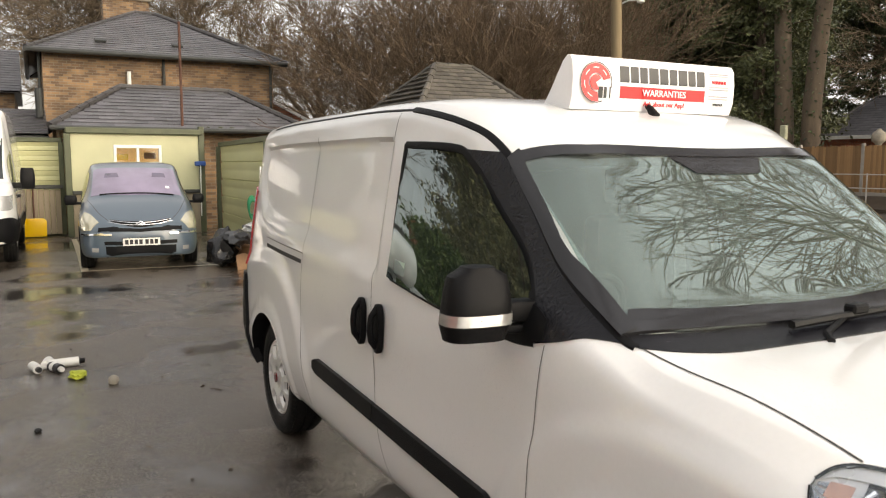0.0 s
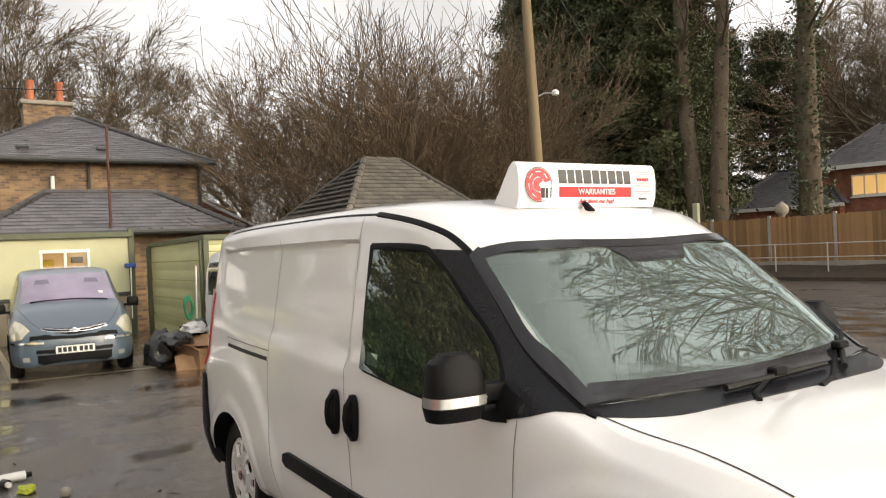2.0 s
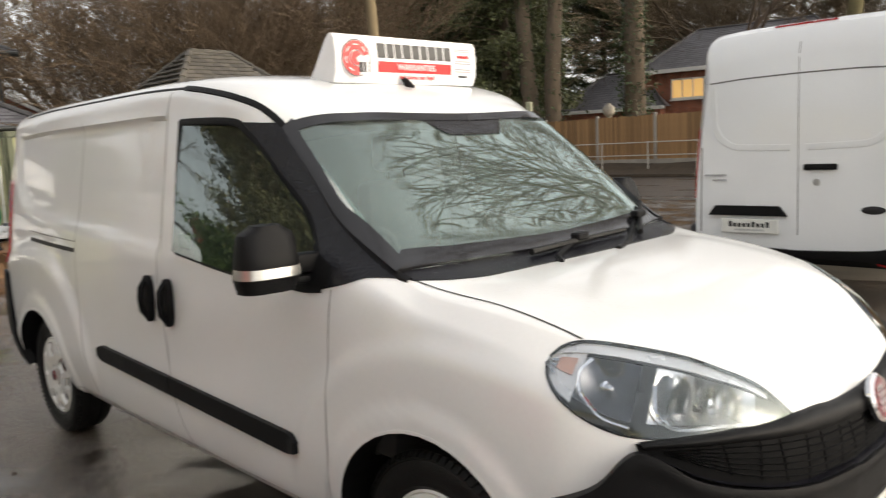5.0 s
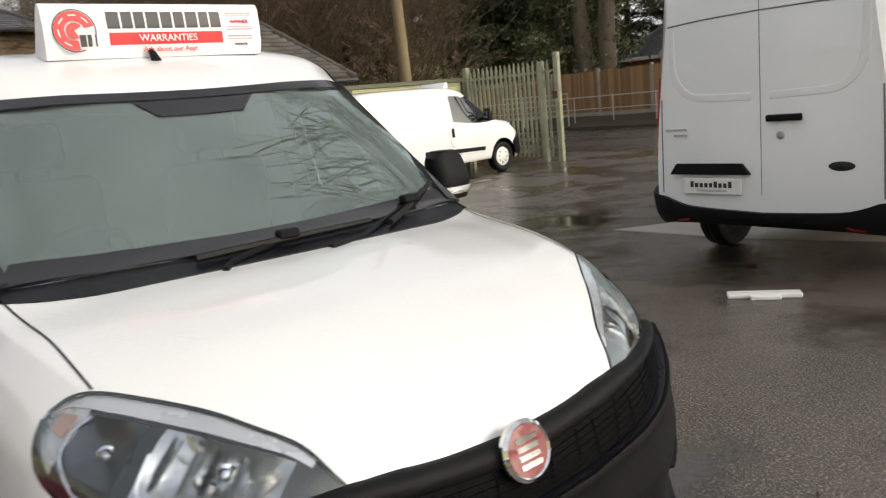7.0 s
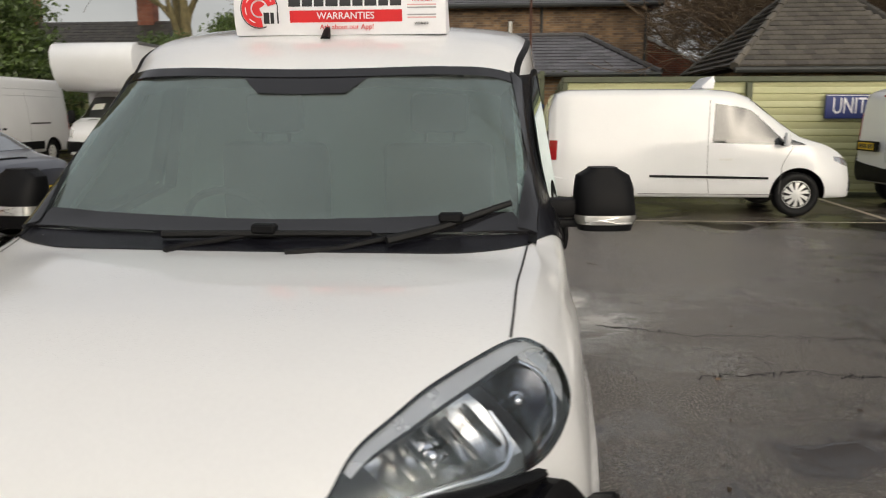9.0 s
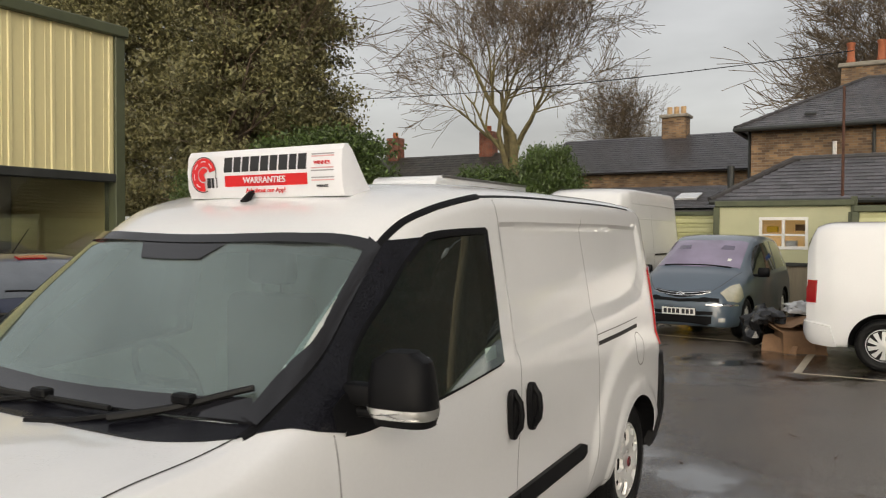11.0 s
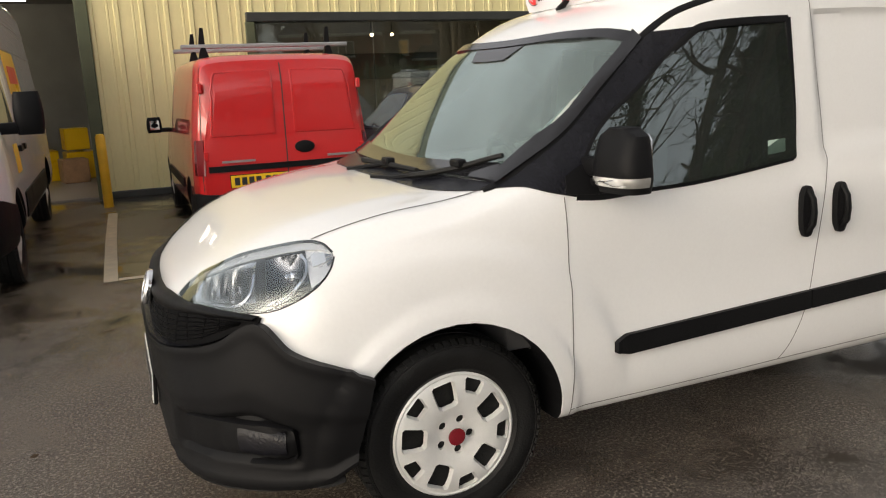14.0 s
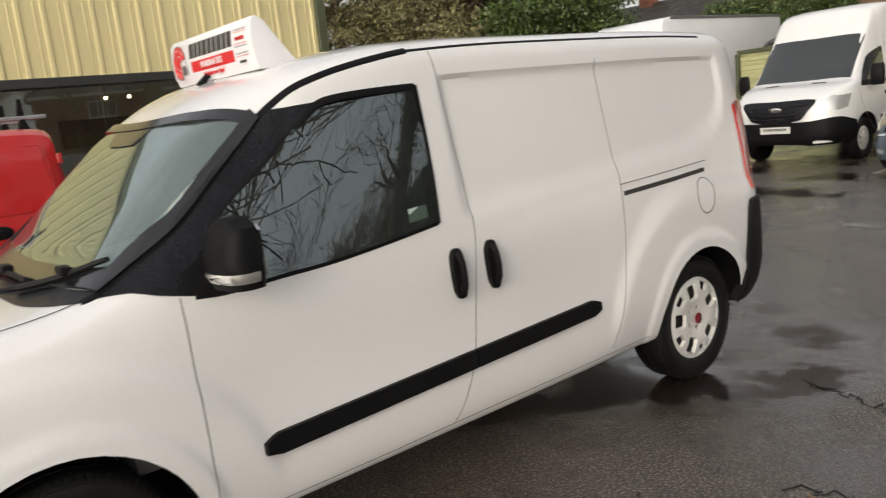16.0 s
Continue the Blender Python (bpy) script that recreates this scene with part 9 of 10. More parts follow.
def leaf_mesh(centres, size, material, rng, flat=0.0):
    """Small folded leaves at the given places, each a pair of triangles of its own."""
    c = np.array(centres, float)
    n = len(c)
    a = rng.normal(size=(n, 3))
    a[:, 2] *= 1 - flat
    a /= np.linalg.norm(a, axis=1)[:, None]
    b = np.cross(a, rng.normal(size=(n, 3)))
    b /= np.linalg.norm(b, axis=1)[:, None]
    s = size * rng.uniform(0.6, 1.4, (n, 1))
    nn = np.cross(a, b)
    v = np.stack([c - a * s, c + b * s * 0.5 + nn * s * 0.15, c + a * s, c - b * s * 0.5 + nn * s * 0.15], 1).reshape(-1, 3)
    f = (np.arange(n)[:, None] * 4 + np.array([[0, 1, 2, 3]]))
    me = bpy.data.meshes.new("mesh")
    me.from_pydata(v.tolist(), [], f.tolist())
    me.materials.append(material)
    return me


def grow(rng, base, direction, length, radius, depth, segs, twigs, spread, bend, forks, shrink, up, rmin):
    """Adds a limb and, from points along it, its side limbs."""
    n = 5 if depth > 1 else 3
    p = np.array(base, float)
    d = np.array(direction, float)
    r = radius
    pts = [(p.copy(), d.copy(), r)]
    for k in range(n):
        d = d + rng.normal(size=3) * bend + np.array([0, 0, up])
        d /= np.linalg.norm(d)
        q = p + d * length / n
        r2 = max(rmin, radius * (1 - 0.62 * (k + 1) / n))
        (segs if r > 0.03 else twigs).append((*p, *q, r, r2))
        p, r = q, r2
        pts.append((p.copy(), d.copy(), r))
    if depth <= 0:
        return
    for k in range(forks):
        t = rng.uniform(0.25, 1.0) if k else 1.0
        i = min(n, int(round(t * n)))
        bp, bd, br = pts[i]
        side = rng.normal(size=3)
        side -= bd * side.dot(bd)
        side /= np.linalg.norm(side)
        s = spread * rng.uniform(0.6, 1.3)
        nd = bd * math.cos(s) + side * math.sin(s)
        grow(rng, bp, nd, length * shrink * rng.uniform(0.75, 1.2), max(rmin, br * rng.uniform(0.55, 0.8)), depth - 1, segs, twigs, spread, bend, forks, shrink, up, rmin)


def bare_tree(name, m, label, seed, trunk, radius, depth=5, forks=4, spread=0.62, shrink=0.70, up=0.05, bend=0.10, rmin=0.010, bark=None, stems=1, twigmat=None, fan=0.0, group=""):
    rng = np.random.default_rng(seed)
    segs, twigs = [], []
    for k in range(stems):
        a = rng.uniform(0, 6.283)
        f = fan * rng.uniform(0.3, 1.0)
        grow(rng, (0.4 * fan * math.cos(a), 0.4 * fan * math.sin(a), 0), (math.sin(f) * math.cos(a), math.sin(f) * math.sin(a), math.cos(f)), trunk * rng.uniform(0.85, 1.15), radius * rng.uniform(0.7, 1.0), depth, segs, twigs, spread, bend, forks, shrink, up, rmin)
    t = thing(name, m, label, "tree", group)
    part("trunk", limbs_mesh(segs, bark or BARK, 7), None, t)
    tagged(part("crown", limbs_mesh(twigs, twigmat or TWIG, 3), None, t), kind="stuff")
    return t


def evergreen(name, m, label, seed, height, width, leaf=LEAF, clumps=260, per=150, size=0.09, trunk_r=0.35, bark=None, low=0.12, taper=0.75, group="", lift=0.0):
    """A dense evergreen: trunk, limbs and a ragged crown of leaf clumps with gaps."""
    rng = np.random.default_rng(seed)
    t = thing(name, m, label, "tree", group)
    segs = [(0, 0, 0, 0.1, 0.0, height * 0.35, trunk_r, trunk_r * 0.75), (0.1, 0, height * 0.35, -0.1, 0.1, height * 0.7, trunk_r * 0.75, trunk_r * 0.4), (-0.1, 0.1, height * 0.7, 0, 0, height * 0.97, trunk_r * 0.4, 0.04)]
    cs = []
    for k in range(clumps):
        u = low + (1 - low) * rng.uniform() ** 0.9
        w = width * (1 - taper * max(0.0, (u - 0.3) / 0.7) ** 1.5) * (0.55 + 0.45 * min(1, (u - low) / 0.15 + 0.2))
        a = rng.uniform(0, 6.283)
        r = w * math.sqrt(rng.uniform(0.12, 1.0)) * (1 + 0.25 * math.sin(3 * a + seed) + 0.15 * math.sin(7 * u * 6 + a * 2))
        c = np.array([r * math.cos(a), r * math.sin(a), u * height - 0.12 * r])
        cs.append(c)
        if k % 3 == 0:
            segs.append((0, 0, max(0.5, u * height - 0.3 * r), *c, max(0.03, trunk_r * 0.16), 0.012))
    cs = np.array(cs)
    sc = np.array([0.46, 0.46, 0.26]) * (width / 4.0) ** 0.5
    pts = (cs[:, None] + rng.normal(size=(clumps, per, 3)) * sc * rng.uniform(0.6, 1.3, (clumps, 1, 1))).reshape(-1, 3)
    pts = pts[pts[:, 2] > 0.15 + lift]
    part("trunk", limbs_mesh(segs, bark or BARK, 6), None, t)
    tagged(part("crown", leaf_mesh(pts, size, leaf, rng), None, t), kind="stuff")
    return t


def ivy_trunk(m, seed, height, r, label, stems=1):
    """A tall bare tree whose trunk is sleeved in ivy."""
    rng = np.random.default_rng(seed)
    t = thing("ivy_tree", m, label, "tree", "ivy-clad trunks")
    segs, twigs, pts = [], [], []
    for s in range(stems):
        p, d = np.array([s * 0.9 - 0.4 * (stems - 1), 0.3 * s, 0]), np.array([0.03 * (s * 2 - 1) * (stems > 1), 0, 1.0])
        n = 10
        for k in range(n):
            q = p + d / np.linalg.norm(d) * height / n
            segs.append((*p, *q, r * (1 - 0.055 * k), r * (1 - 0.055 * (k + 1))))
            for j in range(420 if seed != 51 else 120):
                a, u = rng.uniform(0, 6.283), rng.uniform()
                rr = r * (1 - 0.055 * k) + abs(rng.normal()) * 0.16 * (1.5 if (k + s) % 3 else 0.5)
                pts.append(p + (q - p) * u + np.array([rr * math.cos(a), rr * math.sin(a), 0]))
            if k > 4:
                for j in range(3):
                    a = rng.uniform(0, 6.283)
                    grow(rng, p, (math.cos(a), math.sin(a), 0.7), rng.uniform(2, 4), 0.09, 3, segs, twigs, 0.6, 0.12, 3, 0.65, 0.03, 0.012)
            p, d = q, d + rng.normal(size=3) * 0.03
    part("trunk", limbs_mesh(segs, PALEBARK, 9), None, t)
    tagged(part("crown", limbs_mesh(twigs, TWIG, 3), None, t), kind="stuff")
    tagged(part("ivy", leaf_mesh(pts, 0.085, IVY, rng), None, t), kind="stuff")
    return t


def polar(az, dist, ox=3.0, oy=-2.3):
    a = radians(az)
    return ox + dist * math.cos(a), oy + dist * math.sin(a)


def plant():
    # tall bare scrub behind the tiled outbuilding
    scrub = None
    for k, (az, dist, s) in enumerate(((141.5, 25, 1.0), (145.5, 23.5, 1.08), (149.5, 26, 1.12), (153.5, 24.5, 1.05), (157.5, 27, 1.0), (161.5, 33, 0.9), (147.5, 28, 1.15))):
        x, y = polar(az, dist)
        if k < 2:
            scrub = bare_tree("scrub_tree", pose(x, y, 0, 0, 0, 40 * k), "tall bare many-stemmed hazel scrub", 11 + k, 3.3, 0.080, 4, 4, 0.50, 0.72, 0.05, 0.15, 0.008, stems=8, fan=0.6, group="bare scrub trees")
            first = scrub if k == 0 else first
        else:
            copy_thing(first if k % 2 else scrub, pose(x, y, 0, 0, 0, 67 * k) @ Matrix.Diagonal((s, s, s * (1.10 if az < 153 else 1.0), 1)))
    # leafy understorey in the scrub
    a = None
    for k, (az, dist, h) in enumerate(((143, 27, 4.2), (147, 28.5, 4.6), (151, 27.5, 4.0), (156, 29, 3.6), (149, 30, 6.0), (145, 30, 6.5))):
        x, y = polar(az, dist)
        if a is None:
            a = evergreen("holly_bush", pose(x, y, 0), "dark evergreen bush among the scrub", 31, 4.4, 2.0, BROWNLEAF, 120, 90, 0.09, 0.1, low=0.05, taper=0.5, group="evergreen bushes")
        else:
            copy_thing(a, pose(x, y, 0, 0, 0, 77 * k) @ Matrix.Scale(h / 4.4, 4))
    # dark evergreens and ivy-clad trunks beyond the timber fence
    d = None
    for k, (az, dist, s) in enumerate(((135.5, 41, 1.05), (131.8, 40, 1.1), (132.6, 44, 1.15), (138.5, 44, 1.0), (129.5, 46, 1.2), (133.5, 47, 1.25), (131.0, 56, 1.2), (136.5, 54, 1.4), (134.0, 60, 1.6), (139.5, 50, 1.1), (138.2, 42, 1.0), (137.0, 41.5, 0.95), (134.6, 41, 1.0), (130.3, 42, 1.1), (126.3, 67, 1.05), (123.2, 66, 1.0), (128.6, 62, 1.0), (120.5, 70, 1.0))):
        x, y = polar(az, dist)
        if d is None:
            d = evergreen("evergreen_tree", pose(x, y, 0.5), "tall dark evergreen beyond the timber fence", 41, 17, 3.0, LEAF, 210, 220, 0.10, 0.35, low=0.06, taper=0.65, group="dark evergreens")
            d2 = evergreen("evergreen_tree", pose(*polar(130.2, 38), 0.5), "tall ragged brown-green evergreen beyond the fence", 43, 16, 2.6, OLIVELEAF, 180, 210, 0.10, 0.3, low=0.10, taper=0.6, group="dark evergreens")
        else:
            copy_thing(d2 if k % 3 == 1 else d, pose(x, y, 0.5, 0, 0, 51 * k) @ Matrix.Scale(s, 4))
    x, y = polar(127.8, 36)
    ivy_trunk(pose(x, y, 0.5), 51, 19, 0.42, "tall twin-stemmed pale trunk with ivy", 2)
    x, y = polar(121.0, 36)
    ivy_trunk(pose(x, y, 0.5), 52, 19, 0.52, "tall trunk thickly sleeved in ivy", 1)
    x, y = polar(136.6, 42)
    ivy_trunk(pose(x, y, 0.5), 53, 19, 0.38, "slim ivy-clad trunk among the evergreens", 1)
    x, y = polar(116.0, 33)
    lean = bare_tree("bare_tree", pose(x, y, 0.5, 0, 8, 0), "leaning bare tree by the brick house", 61, 5.5, 0.22, 4, 4, 0.6, 0.72, group="bare trees")
    # big bare trees round the yard
    big = bare_tree("bare_tree", pose(*polar(-153.3, 40, 2.15, 2.7), 0), "large spreading bare tree with mossy limbs", 71, 6.2, 0.62, 6, 4, 0.60, 0.74, 0.02, 0.11, 0.013, bark=MOSSBARK, twigmat=MOSSTWIG, group="bare trees")
    mid = bare_tree("bare_tree", pose(*polar(170.5, 46), 0) @ Matrix.Scale(1.22, 4), "tall bare tree behind the brick house", 73, 5.6, 0.42, 6, 4, 0.55, 0.72, 0.03, 0.11, 0.011, group="bare trees", bark=PALEBARK, twigmat=MOSSTWIG)
    for az, dist, s, src in ((175.0, 55, 1.35, mid), (165.5, 49, 0.95, mid), (161, 58, 1.05, mid), (178, 60, 1.0, mid)):
        x, y = polar(az, dist)
        copy_thing(src, pose(x, y, 0, 0, 0, az * 7) @ Matrix.Scale(s, 4))
    for x, y, s, rz in ((-20, 58, 1.1, 200), (-30, 62, 1.1, 250), (-9, 60, 1.0, 20), (-25, 56, 1.25, 40), (-34, 60, 1.2, 120), (-15, 57, 1.2, 310), (-28, 68, 1.4, 75), (-20, 70, 1.4, 15)):
        copy_thing(mid, pose(x, y, 0.5, 0, 0, rz) @ Matrix.Scale(s, 4))
    # sparse, arching bare trees along the fence, mirrored in the van's glass
    arch = bare_tree("bare_tree", pose(-6.5, 27.5, 0.5) @ Matrix.Scale(1.85, 4), "open-limbed bare tree standing by the timber fence", 91, 4.8, 0.26, 4, 5, 0.50, 0.76, 0.01, 0.13, 0.017, bark=MOSSBARK, twigmat=MOSSTWIG, group="bare trees")
    for x, y, s, rz in ((-1.0, 30.0, 1.7, 80), (4.5, 31.0, 1.5, 160)):
        copy_thing(arch, pose(x, y, 0.5, 0, 0, rz) @ Matrix.Scale(s, 4))
    x, y = polar(-161.5, 46, 2.15, 2.7)
    copy_thing(big, pose(x, y, 0, 0, 0, 130) @ Matrix.Scale(0.62, 4))
    # evergreens behind the unit's corner
    e = evergreen("evergreen_tree", pose(*polar(-133.5, 34, 2.15, 2.7), 0), "tall brown-green evergreen behind the yard fence", 81, 17, 4.2, BROWNLEAF, 330, 260, 0.10, 0.42, PALEBARK, 0.10, 0.55, "yard evergreens")
    copy_thing(e, pose(*polar(-136.0, 38, 2.15, 2.7), 0, 0, 0, 80) @ Matrix.Scale(0.88, 4))
    copy_thing(e, pose(*polar(-129.5, 40, 2.15, 2.7), 0, 0, 0, 190) @ Matrix.Scale(1.0, 4))
    copy_thing(e, pose(*polar(-123.0, 44, 2.15, 2.7), 0, 0, 0, 250) @ Matrix.Scale(1.05, 4))
    la = evergreen("laurel_bush", pose(*polar(-140.3, 31, 2.15, 2.7), 0), "broad green laurel behind the fence", 83, 5.6, 2.6, LAURELLEAF, 200, 170, 0.09, 0.15, low=0.10, taper=0.5, group="laurels")
    copy_thing(la, pose(*polar(-136.5, 30, 2.15, 2.7), 0, 0, 0, 70) @ Matrix.Scale(0.9, 4))
    copy_thing(la, pose(*polar(-131.0, 31, 2.15, 2.7), 0, 0, 0, 140) @ Matrix.Scale(0.7, 4))
    copy_thing(la, pose(*polar(-155.4, 27.5, 2.15, 2.7), 0, 0, 0, 200) @ Matrix.Scale(0.83, 4) @ Matrix.Diagonal((0.65, 0.65, 1, 1)))
    copy_thing(la, pose(*polar(-151.5, 29.5, 2.15, 2.7), 0, 0, 0, 20) @ Matrix.Scale(0.72, 4))
    x, y = polar(-129.5, 33, 2.15, 2.7)
    copy_thing(lean, pose(x, y, 0, 0, 0, 120) @ Matrix.Scale(1.2, 4))
    # unseen trees added behind the camera's side of the yard, to close the horizon
    for k in range(6):
        copy_thing(d if k % 2 else e, pose(30 + 3 * (k % 2), -25 + 10 * k, 0, 0, 0, 60 * k) @ Matrix.Scale(0.5, 4))


MOSSBARK = mat("mossy_bark", (0.15, 0.125, 0.06), rough=0.9, var=0.4, scale=4.0, bump=0.5, bscale=26)
MOSSTWIG = mat("mossy_twig", (0.15, 0.11, 0.07), rough=0.9, var=0.35, scale=1.0, bump=0.0)
LAURELLEAF = mat("laurel_leaf", (0.060, 0.095, 0.022), rough=0.4, var=0.4, scale=1.2, bump=0.0, island=0.4)
plant()


# markings, litter and small things ------------------------------------------------
def strip(name, pts, w, label, mt=None, z=0.004):
    bm = B()
    c = [Vector((*p, 0)) for p in pts]
    rows = []
    n = len(c)
    for i, p in enumerate(c):
        d = (c[min(i + 1, n - 1)] - c[max(i - 1, 0)]).normalized()
        s = Vector((-d.y, d.x, 0)) * w / 2
        rows.append([p - s + Vector((0, 0, z)), p + s + Vector((0, 0, z))])
    sheet(bm, rows)
    return solid(name, bm, mt or LINEWHITE, pose(0, 0, 0), label, "marking", kind="structure")


strip("bay_line", [(2.56, -7.45), (2.60, -5.5), (2.62, -3.55)], 0.11, "worn white parking bay line")
strip("bay_line", [(2.56, -3.60), (1.6, -3.55), (0.3, -3.5)], 0.09, "worn white parking bay line")
strip("bay_line", [(-15.2, -1.42), (-12.5, -1.45), (-9.75, -1.50)], 0.10, "worn white parking bay line")
strip("bay_line", [(-9.70, -1.55), (-9.65, -0.6), (-9.55, 0.7)], 0.08, "worn white parking bay line")
strip("bay_line", [(-7.15, 1.18), (-7.2, 3.2), (-7.25, 5.8), (-7.5, 9.0)], 0.07, "worn white parking bay line")
strip("bay_line", [(-7.15, 1.20), (-8.4, 1.2), (-9.6, 1.22)], 0.09, "worn white parking bay line")
strip("bay_line", [(-7.27, 5.90), (-8.4, 5.93), (-10.2, 5.97)], 0.09, "worn white parking bay line")


def slab(name, pts, label, mt, h=0.006):
    bm = B()
    prism(bm, pts, 0.0, h, "z")
    return solid(name, bm, mt, pose(0, 0, 0), label, "patch", kind="structure", smooth=False)


slab("concrete_patch", [(-1.75, 5.5), (-0.4, 5.55), (0.9, 5.9), (1.0, 6.6), (-1.2, 6.5)], "pale worn concrete repair in the asphalt", CONCRETE)


def cracks():
    rng = np.random.default_rng(5)
    for a, b in (((-1.78, 1.35), (-1.64, 1.82)), ((-1.64, 1.82), (-1.56, 3.4)), ((-0.75, 1.77), (-0.88, 2.34)), ((-0.88, 2.34), (-0.80, 3.0)), ((-2.9, 4.5), (-1.6, 3.7)), ((-0.2, 3.4), (-1.4, 4.4))):
        n = 26
        pts = []
        for k in range(n + 1):
            t = k / n
            pts.append((a[0] + (b[0] - a[0]) * t + rng.normal() * 0.03, a[1] + (b[1] - a[1]) * t + rng.normal() * 0.025))
        strip("crack", pts, 0.011, "dark ragged crack in the asphalt", CRACK, 0.0022)


CRACK = mat("crack_shadow", (0.012, 0.011, 0.010), rough=0.9, var=0.3, bump=0.0)
cracks()


def bottle(x, y, rz, L, label, body, cap):
    b = thing("bottle", pose(x, y, 0.036, 0, 0, rz), label, "bottle", "bottles on the ground")
    part("body", tube(B(), [(-L / 2, 0, 0), (L * 0.28, 0, 0), (L * 0.36, 0, 0), (L * 0.42, 0, 0)], 0.036, 0.036, 16), body, b)
    part("cap", tube(B(), [(L * 0.42, 0, 0), (L * 0.62, 0, 0)], 0.022, 0.020, 12), cap, b)
    part("label_band", tube(B(), [(-L * 0.3, 0, 0), (L * 0.05, 0, 0)], 0.0368, 0.0368, 16, False), PLATEWHITE, b)


bottle(-3.71, -2.16, 15, 0.16, "white plastic spray bottle lying on the asphalt", UPVC, SIGNBLACK)
bottle(-3.83, -2.08, -10, 0.15, "white plastic bottle lying on the asphalt", UPVC, UPVC)
bottle(-3.64, -2.02, 25, 0.15, "black plastic bottle lying on the asphalt", SIGNBLACK, UPVC)
bottle(-3.78, -1.95, 95, 0.22, "white plastic bottle lying on the asphalt", UPVC, PLASTIC)


def crumple(name, m, size, label, cat, material, seed, amp=0.45, sub=3):
    rng = np.random.default_rng(seed)
    bm = B()
    bmesh.ops.create_icosphere(bm, subdivisions=sub, radius=1.0)
    for v in bm.verts:
        k = 1 + amp * (noise.noise(v.co * 1.7 + Vector((seed, 0, 0))) + 0.6 * noise.noise(v.co * 4.1 + Vector((0, seed, 0))))
        v.co = Vector((v.co.x * size[0] * k, v.co.y * size[1] * k, max(-0.6, v.co.z) * size[2] * k))
    lo = min(v.co.z for v in bm.verts)
    for v in bm.verts:
        v.co.z -= lo
    return solid(name, bm, material, m, label, cat)


crumple("cloth", pose(-3.40, -1.88, 0), (0.085, 0.06, 0.03), "lime green cleaning cloth dropped on the asphalt", "cloth", LIMECLOTH, 3)
crumple("stone", pose(-3.10, -1.66, 0), (0.045, 0.04, 0.04), "small pale broken block on the asphalt", "stone", CEMENT, 9, 0.2, 2)
crumple("litter", pose(-2.20, -2.15, 0), (0.03, 0.02, 0.015), "small dark scrap of litter", "litter", RUBBER, 8, 0.3, 2)


def board_litter():
    b = thing("white_board", pose(0.88, 3.82, 0, 0, 0, 36), "white T-shaped plastic sign board lying on wet asphalt", "board")
    part("bar", box(B(), (-0.24, -0.04, 0.0), (0.24, 0.06, 0.035), 0.008), UPVC, b)
    part("tab", box(B(), (-0.10, -0.085, 0.0), (0.10, -0.04, 0.03), 0.006), UPVC, b)


board_litter()


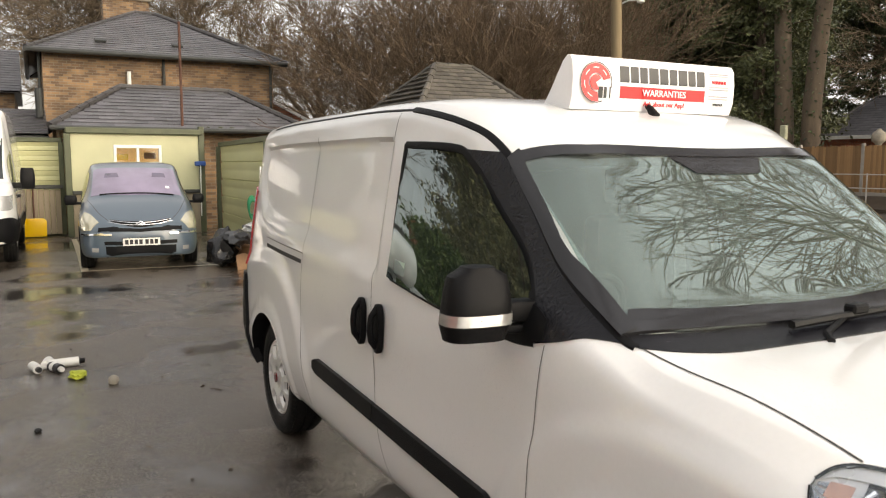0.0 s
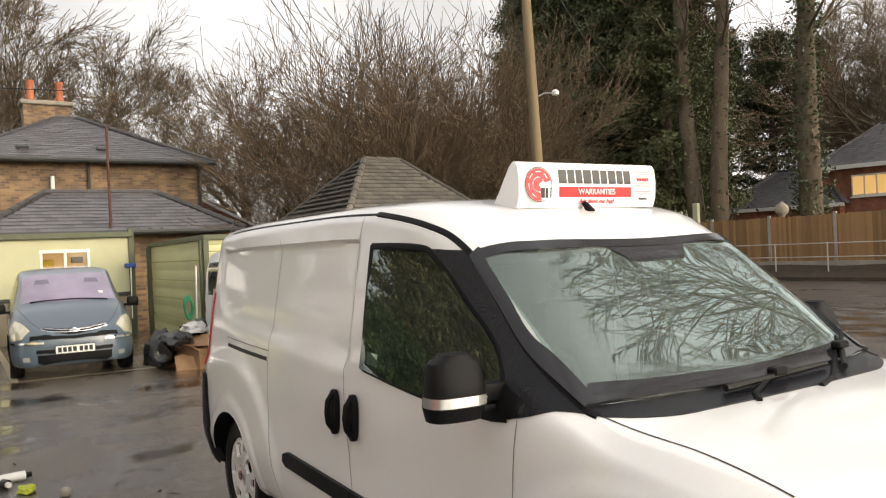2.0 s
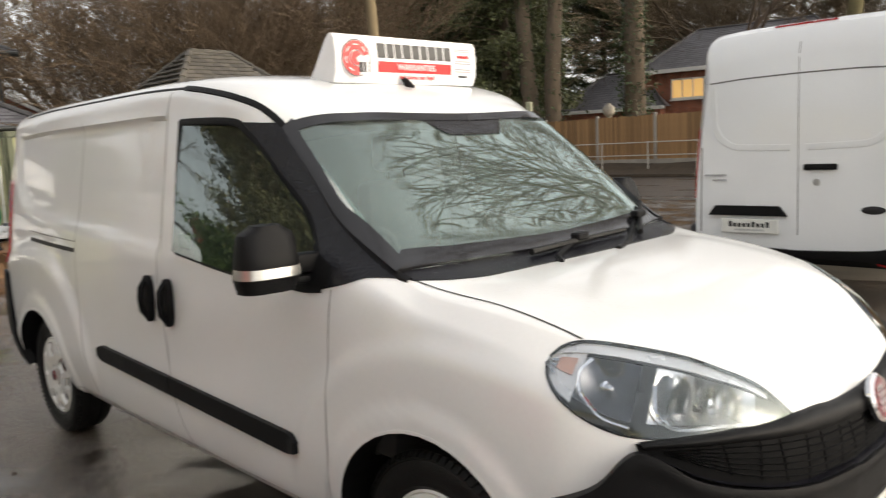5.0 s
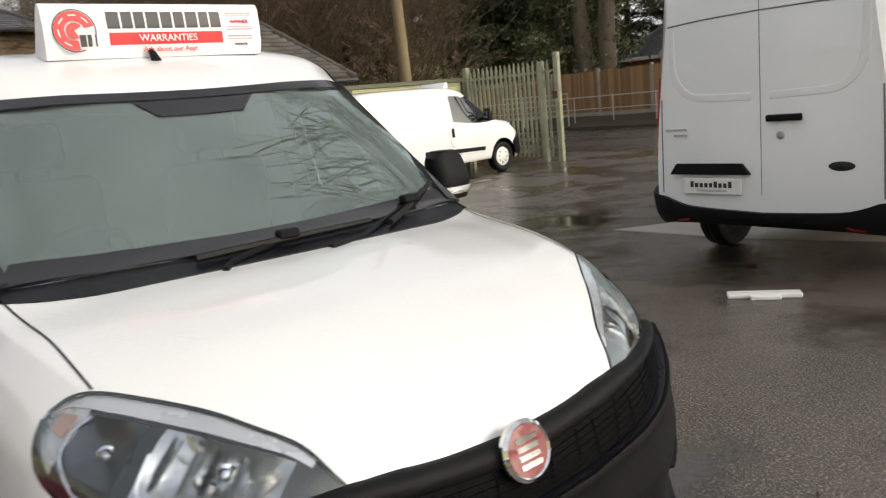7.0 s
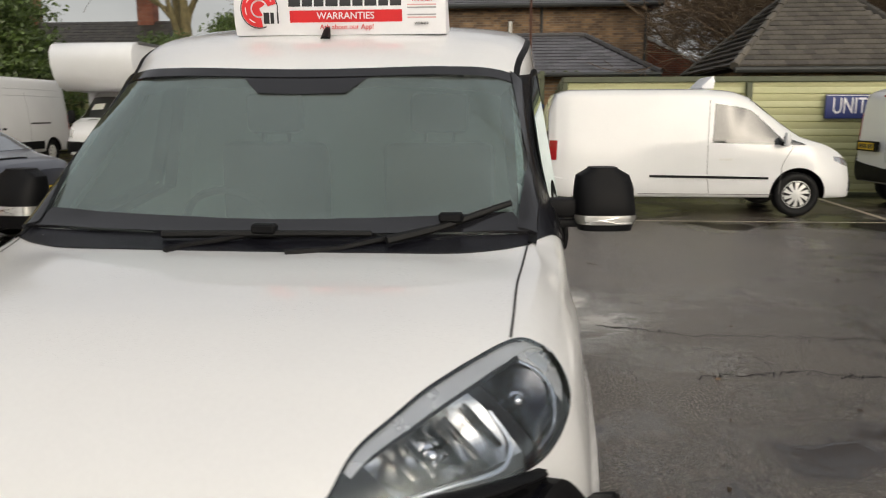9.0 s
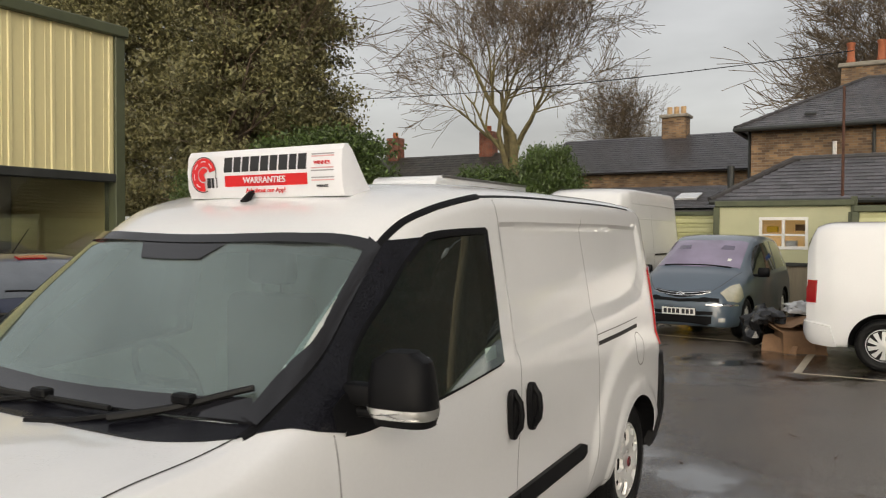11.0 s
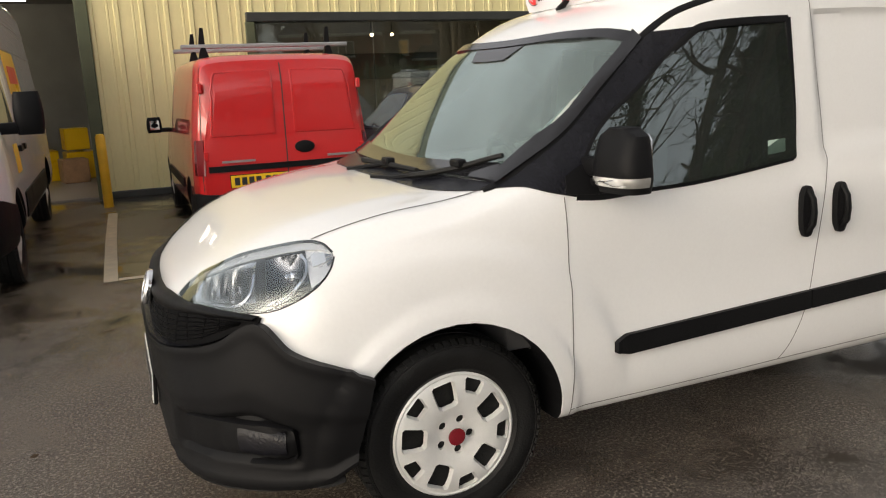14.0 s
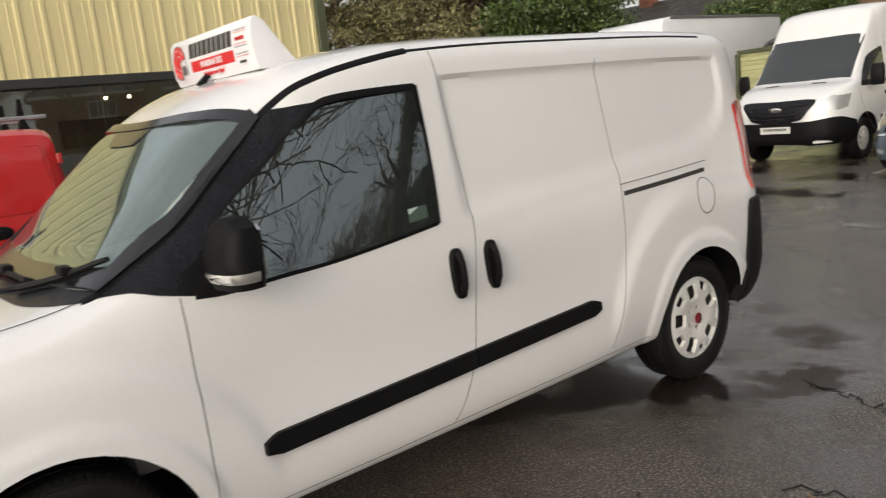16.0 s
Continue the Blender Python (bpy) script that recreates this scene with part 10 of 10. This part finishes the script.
def rubbish():
    for x, y, z, sx, sy, h, rz, lab in ((-9.0, 0.98, 0, 0.5, 0.42, 0.34, 20, "torn brown cardboard box, soaked by rain"), (-9.25, 0.92, 0.33, 0.46, 0.36, 0.10, -12, "flattened brown cardboard box"), (-9.5, 0.75, 0, 0.4, 0.4, 0.28, 40, "brown cardboard box leaning in the heap"), (-9.05, 1.25, 0.30, 0.4, 0.3, 0.07, 33, "folded cardboard sheet on the heap")):
        b = thing("cardboard_box", pose(x, y, z, 4, 5, rz), lab, "box", "rubbish heap")
        part("carton", box(B(), (-sx / 2, -sy / 2, 0), (sx / 2, sy / 2, h), 0.006), CARD, b)
        for s in (1, -1):
            part("flap", box(B(), (-sx / 2, -0.004, 0), (sx / 2, 0.004, sy * 0.4)), CARD, b).matrix_basis = pose(0, s * sy / 2, h - 0.01, s * -55, 0, 0)
    for x, y, z, rx, rz, w, h in ((-8.78, 0.80, 0.02, 68, 70, 0.52, 0.42), (-8.85, 1.18, 0.05, 60, 95, 0.45, 0.36), (-8.95, 0.95, 0.42, 14, 40, 0.60, 0.44), (-9.2, 1.35, 0.50, 22, -20, 0.5, 0.4)):
        c = thing("cardboard_sheet", pose(x, y, z, rx, 0, rz), "torn sheet of wet brown cardboard", "cardboard", "rubbish heap")
        bm = B()
        sheet(bm, [[(-w / 2 + w * i / 6 + 0.02 * math.sin(i * 2.3 + j), -h / 2 + h * j / 5 + 0.03 * math.sin(i * 1.7), 0.025 * math.sin(i * 1.1 + j * 0.9)) for i in range(7)] for j in range(6)])
        r = bmesh.ops.extrude_face_region(bm, geom=bm.faces[:])
        bmesh.ops.translate(bm, vec=(0, 0, 0.006), verts=[q for q in r["geom"] if isinstance(q, bmesh.types.BMVert)])
        part("sheet", bm, CARD, c)
    crumple("bin_bag", pose(-9.0, 0.62, 0.36), (0.30, 0.24, 0.12), "slack black bin bag slumped over the cardboard", "bag", BLACKBAG, 21)
    crumple("bin_bag", pose(-9.30, 0.45, 0), (0.26, 0.24, 0.30), "full black bin bag in the rubbish heap", "bag", BLACKBAG, 4)
    crumple("bin_bag", pose(-9.55, 1.10, 0.30), (0.30, 0.28, 0.22), "black bin bag on top of the cardboard", "bag", BLACKBAG, 5)
    crumple("plastic_bag", pose(-9.35, 0.98, 0.50), (0.25, 0.18, 0.10), "crumpled white plastic bag on the heap", "bag", WHITEBAG, 6)
    crumple("plastic_bag", pose(-9.15, 1.28, 0.44), (0.16, 0.12, 0.12), "white plastic bag on the heap", "bag", WHITEBAG, 12)
    b = thing("broom", pose(-15.60, 1.30, 0), "broom with a blue head leaning on the fence", "broom")
    part("handle", tube(B(), [(0, 0, 0.4), (0.05, 0.0, 1.58)], 0.014, 0.014, 8), UPVC, b)
    part("head", box(B(), (-0.05, -0.12, 1.55), (0.07, 0.12, 1.66), 0.02), BLUEPLASTIC, b)
    h = thing("hose", pose(-10.9, 1.25, 0), "coil of green garden hose hung on the fence", "hose")
    for k in range(5):
        part("coil", tube(B(), [(0.02 * k, 0.06 + 0.07 * math.cos(a), 0.86 - 0.02 * k + 0.17 * math.sin(a)) for a in np.linspace(0, 6.283, 17)], 0.016, 0.016, 6, False), GREENPLASTIC, h)
    s = thing("shovel", pose(-16.0, -2.15, 0), "yellow plastic scoop shovel leaning on timber boards", "shovel")
    part("scoop", prism(B(), [(-0.23, 0.02), (0.23, 0.02), (0.24, 0.36), (0.18, 0.42), (-0.18, 0.42), (-0.24, 0.36)], -0.03, 0.03, "x", 0.01), COURIERYELLOW, s)
    part("handle", tube(B(), [(0, 0, 0.4), (-0.18, 0, 1.45)], 0.016, 0.016, 8), RUST, s)
    w = thing("pole", pose(-10.6, 1.35, 0), "thin white pole leaning in the fence corner", "pole")
    part("shaft", tube(B(), [(0.25, -0.05, 0.3), (0, 0.05, 1.55)], 0.014, 0.014, 8), UPVC, w)


rubbish()


def units_board():
    b = thing("notice_board", pose(-10.72, 6.15, 1.36), "blue sign board with white lettering on the fence", "sign")
    part("panel", box(B(), (-0.02, 0, 0), (0.012, 0.98, 0.42), 0.006), SIGNBLUE, b)
    lettering("UNITS", 0.40, SIGNWHITE, b, Matrix.Translation((0.014, 0.46, 0.21)) @ Euler((radians(90), 0, radians(90))).to_matrix().to_4x4(), wide=0.62)
    part("border", box(B(), (0.0125, 0.02, 0.395), (0.0145, 0.96, 0.405)), SIGNWHITE, b)


units_board()


def scatter():
    """Fallen twigs, leaves and grit over the yard."""
    rng = np.random.default_rng(17)
    segs = []
    for k in range(55):
        x, y = rng.uniform(-7, 4.5), rng.uniform(-7, 7)
        if -2.4 < x < 2.5 and abs(y) < 0.95:
            continue
        a, L = rng.uniform(0, 6.283), rng.uniform(0.03, 0.13)
        m = (x + L * 0.5 * math.cos(a), y + L * 0.5 * math.sin(a), 0.008)
        segs.append((x, y, 0.006, *m, 0.004, 0.004))
        a += rng.normal() * 0.4
        segs.append((*m, m[0] + L * 0.5 * math.cos(a), m[1] + L * 0.5 * math.sin(a), 0.005, 0.004, 0.002))
    t = new("fallen_twigs", limbs_mesh(segs, BARK, 4))
    tagged(t, "fallen twigs scattered over the wet asphalt", "twigs", kind="stuff")
    pts = np.stack([rng.uniform(-9, 5, 500), rng.uniform(-8, 9, 500), rng.uniform(0.004, 0.008, 500)], 1)
    pts = pts[~((pts[:, 0] > -2.4) & (pts[:, 0] < 2.5) & (np.abs(pts[:, 1]) < 0.95))]
    l = new("fallen_leaves", leaf_mesh(pts, 0.018, DEADLEAF, rng, 1.0))
    tagged(l, "small dead leaves and grit on the asphalt", "leaves", kind="stuff")


DEADLEAF = mat("dead_leaf", (0.085, 0.055, 0.032), rough=0.8, var=0.4, scale=8.0, bump=0.0, island=0.5)
scatter()
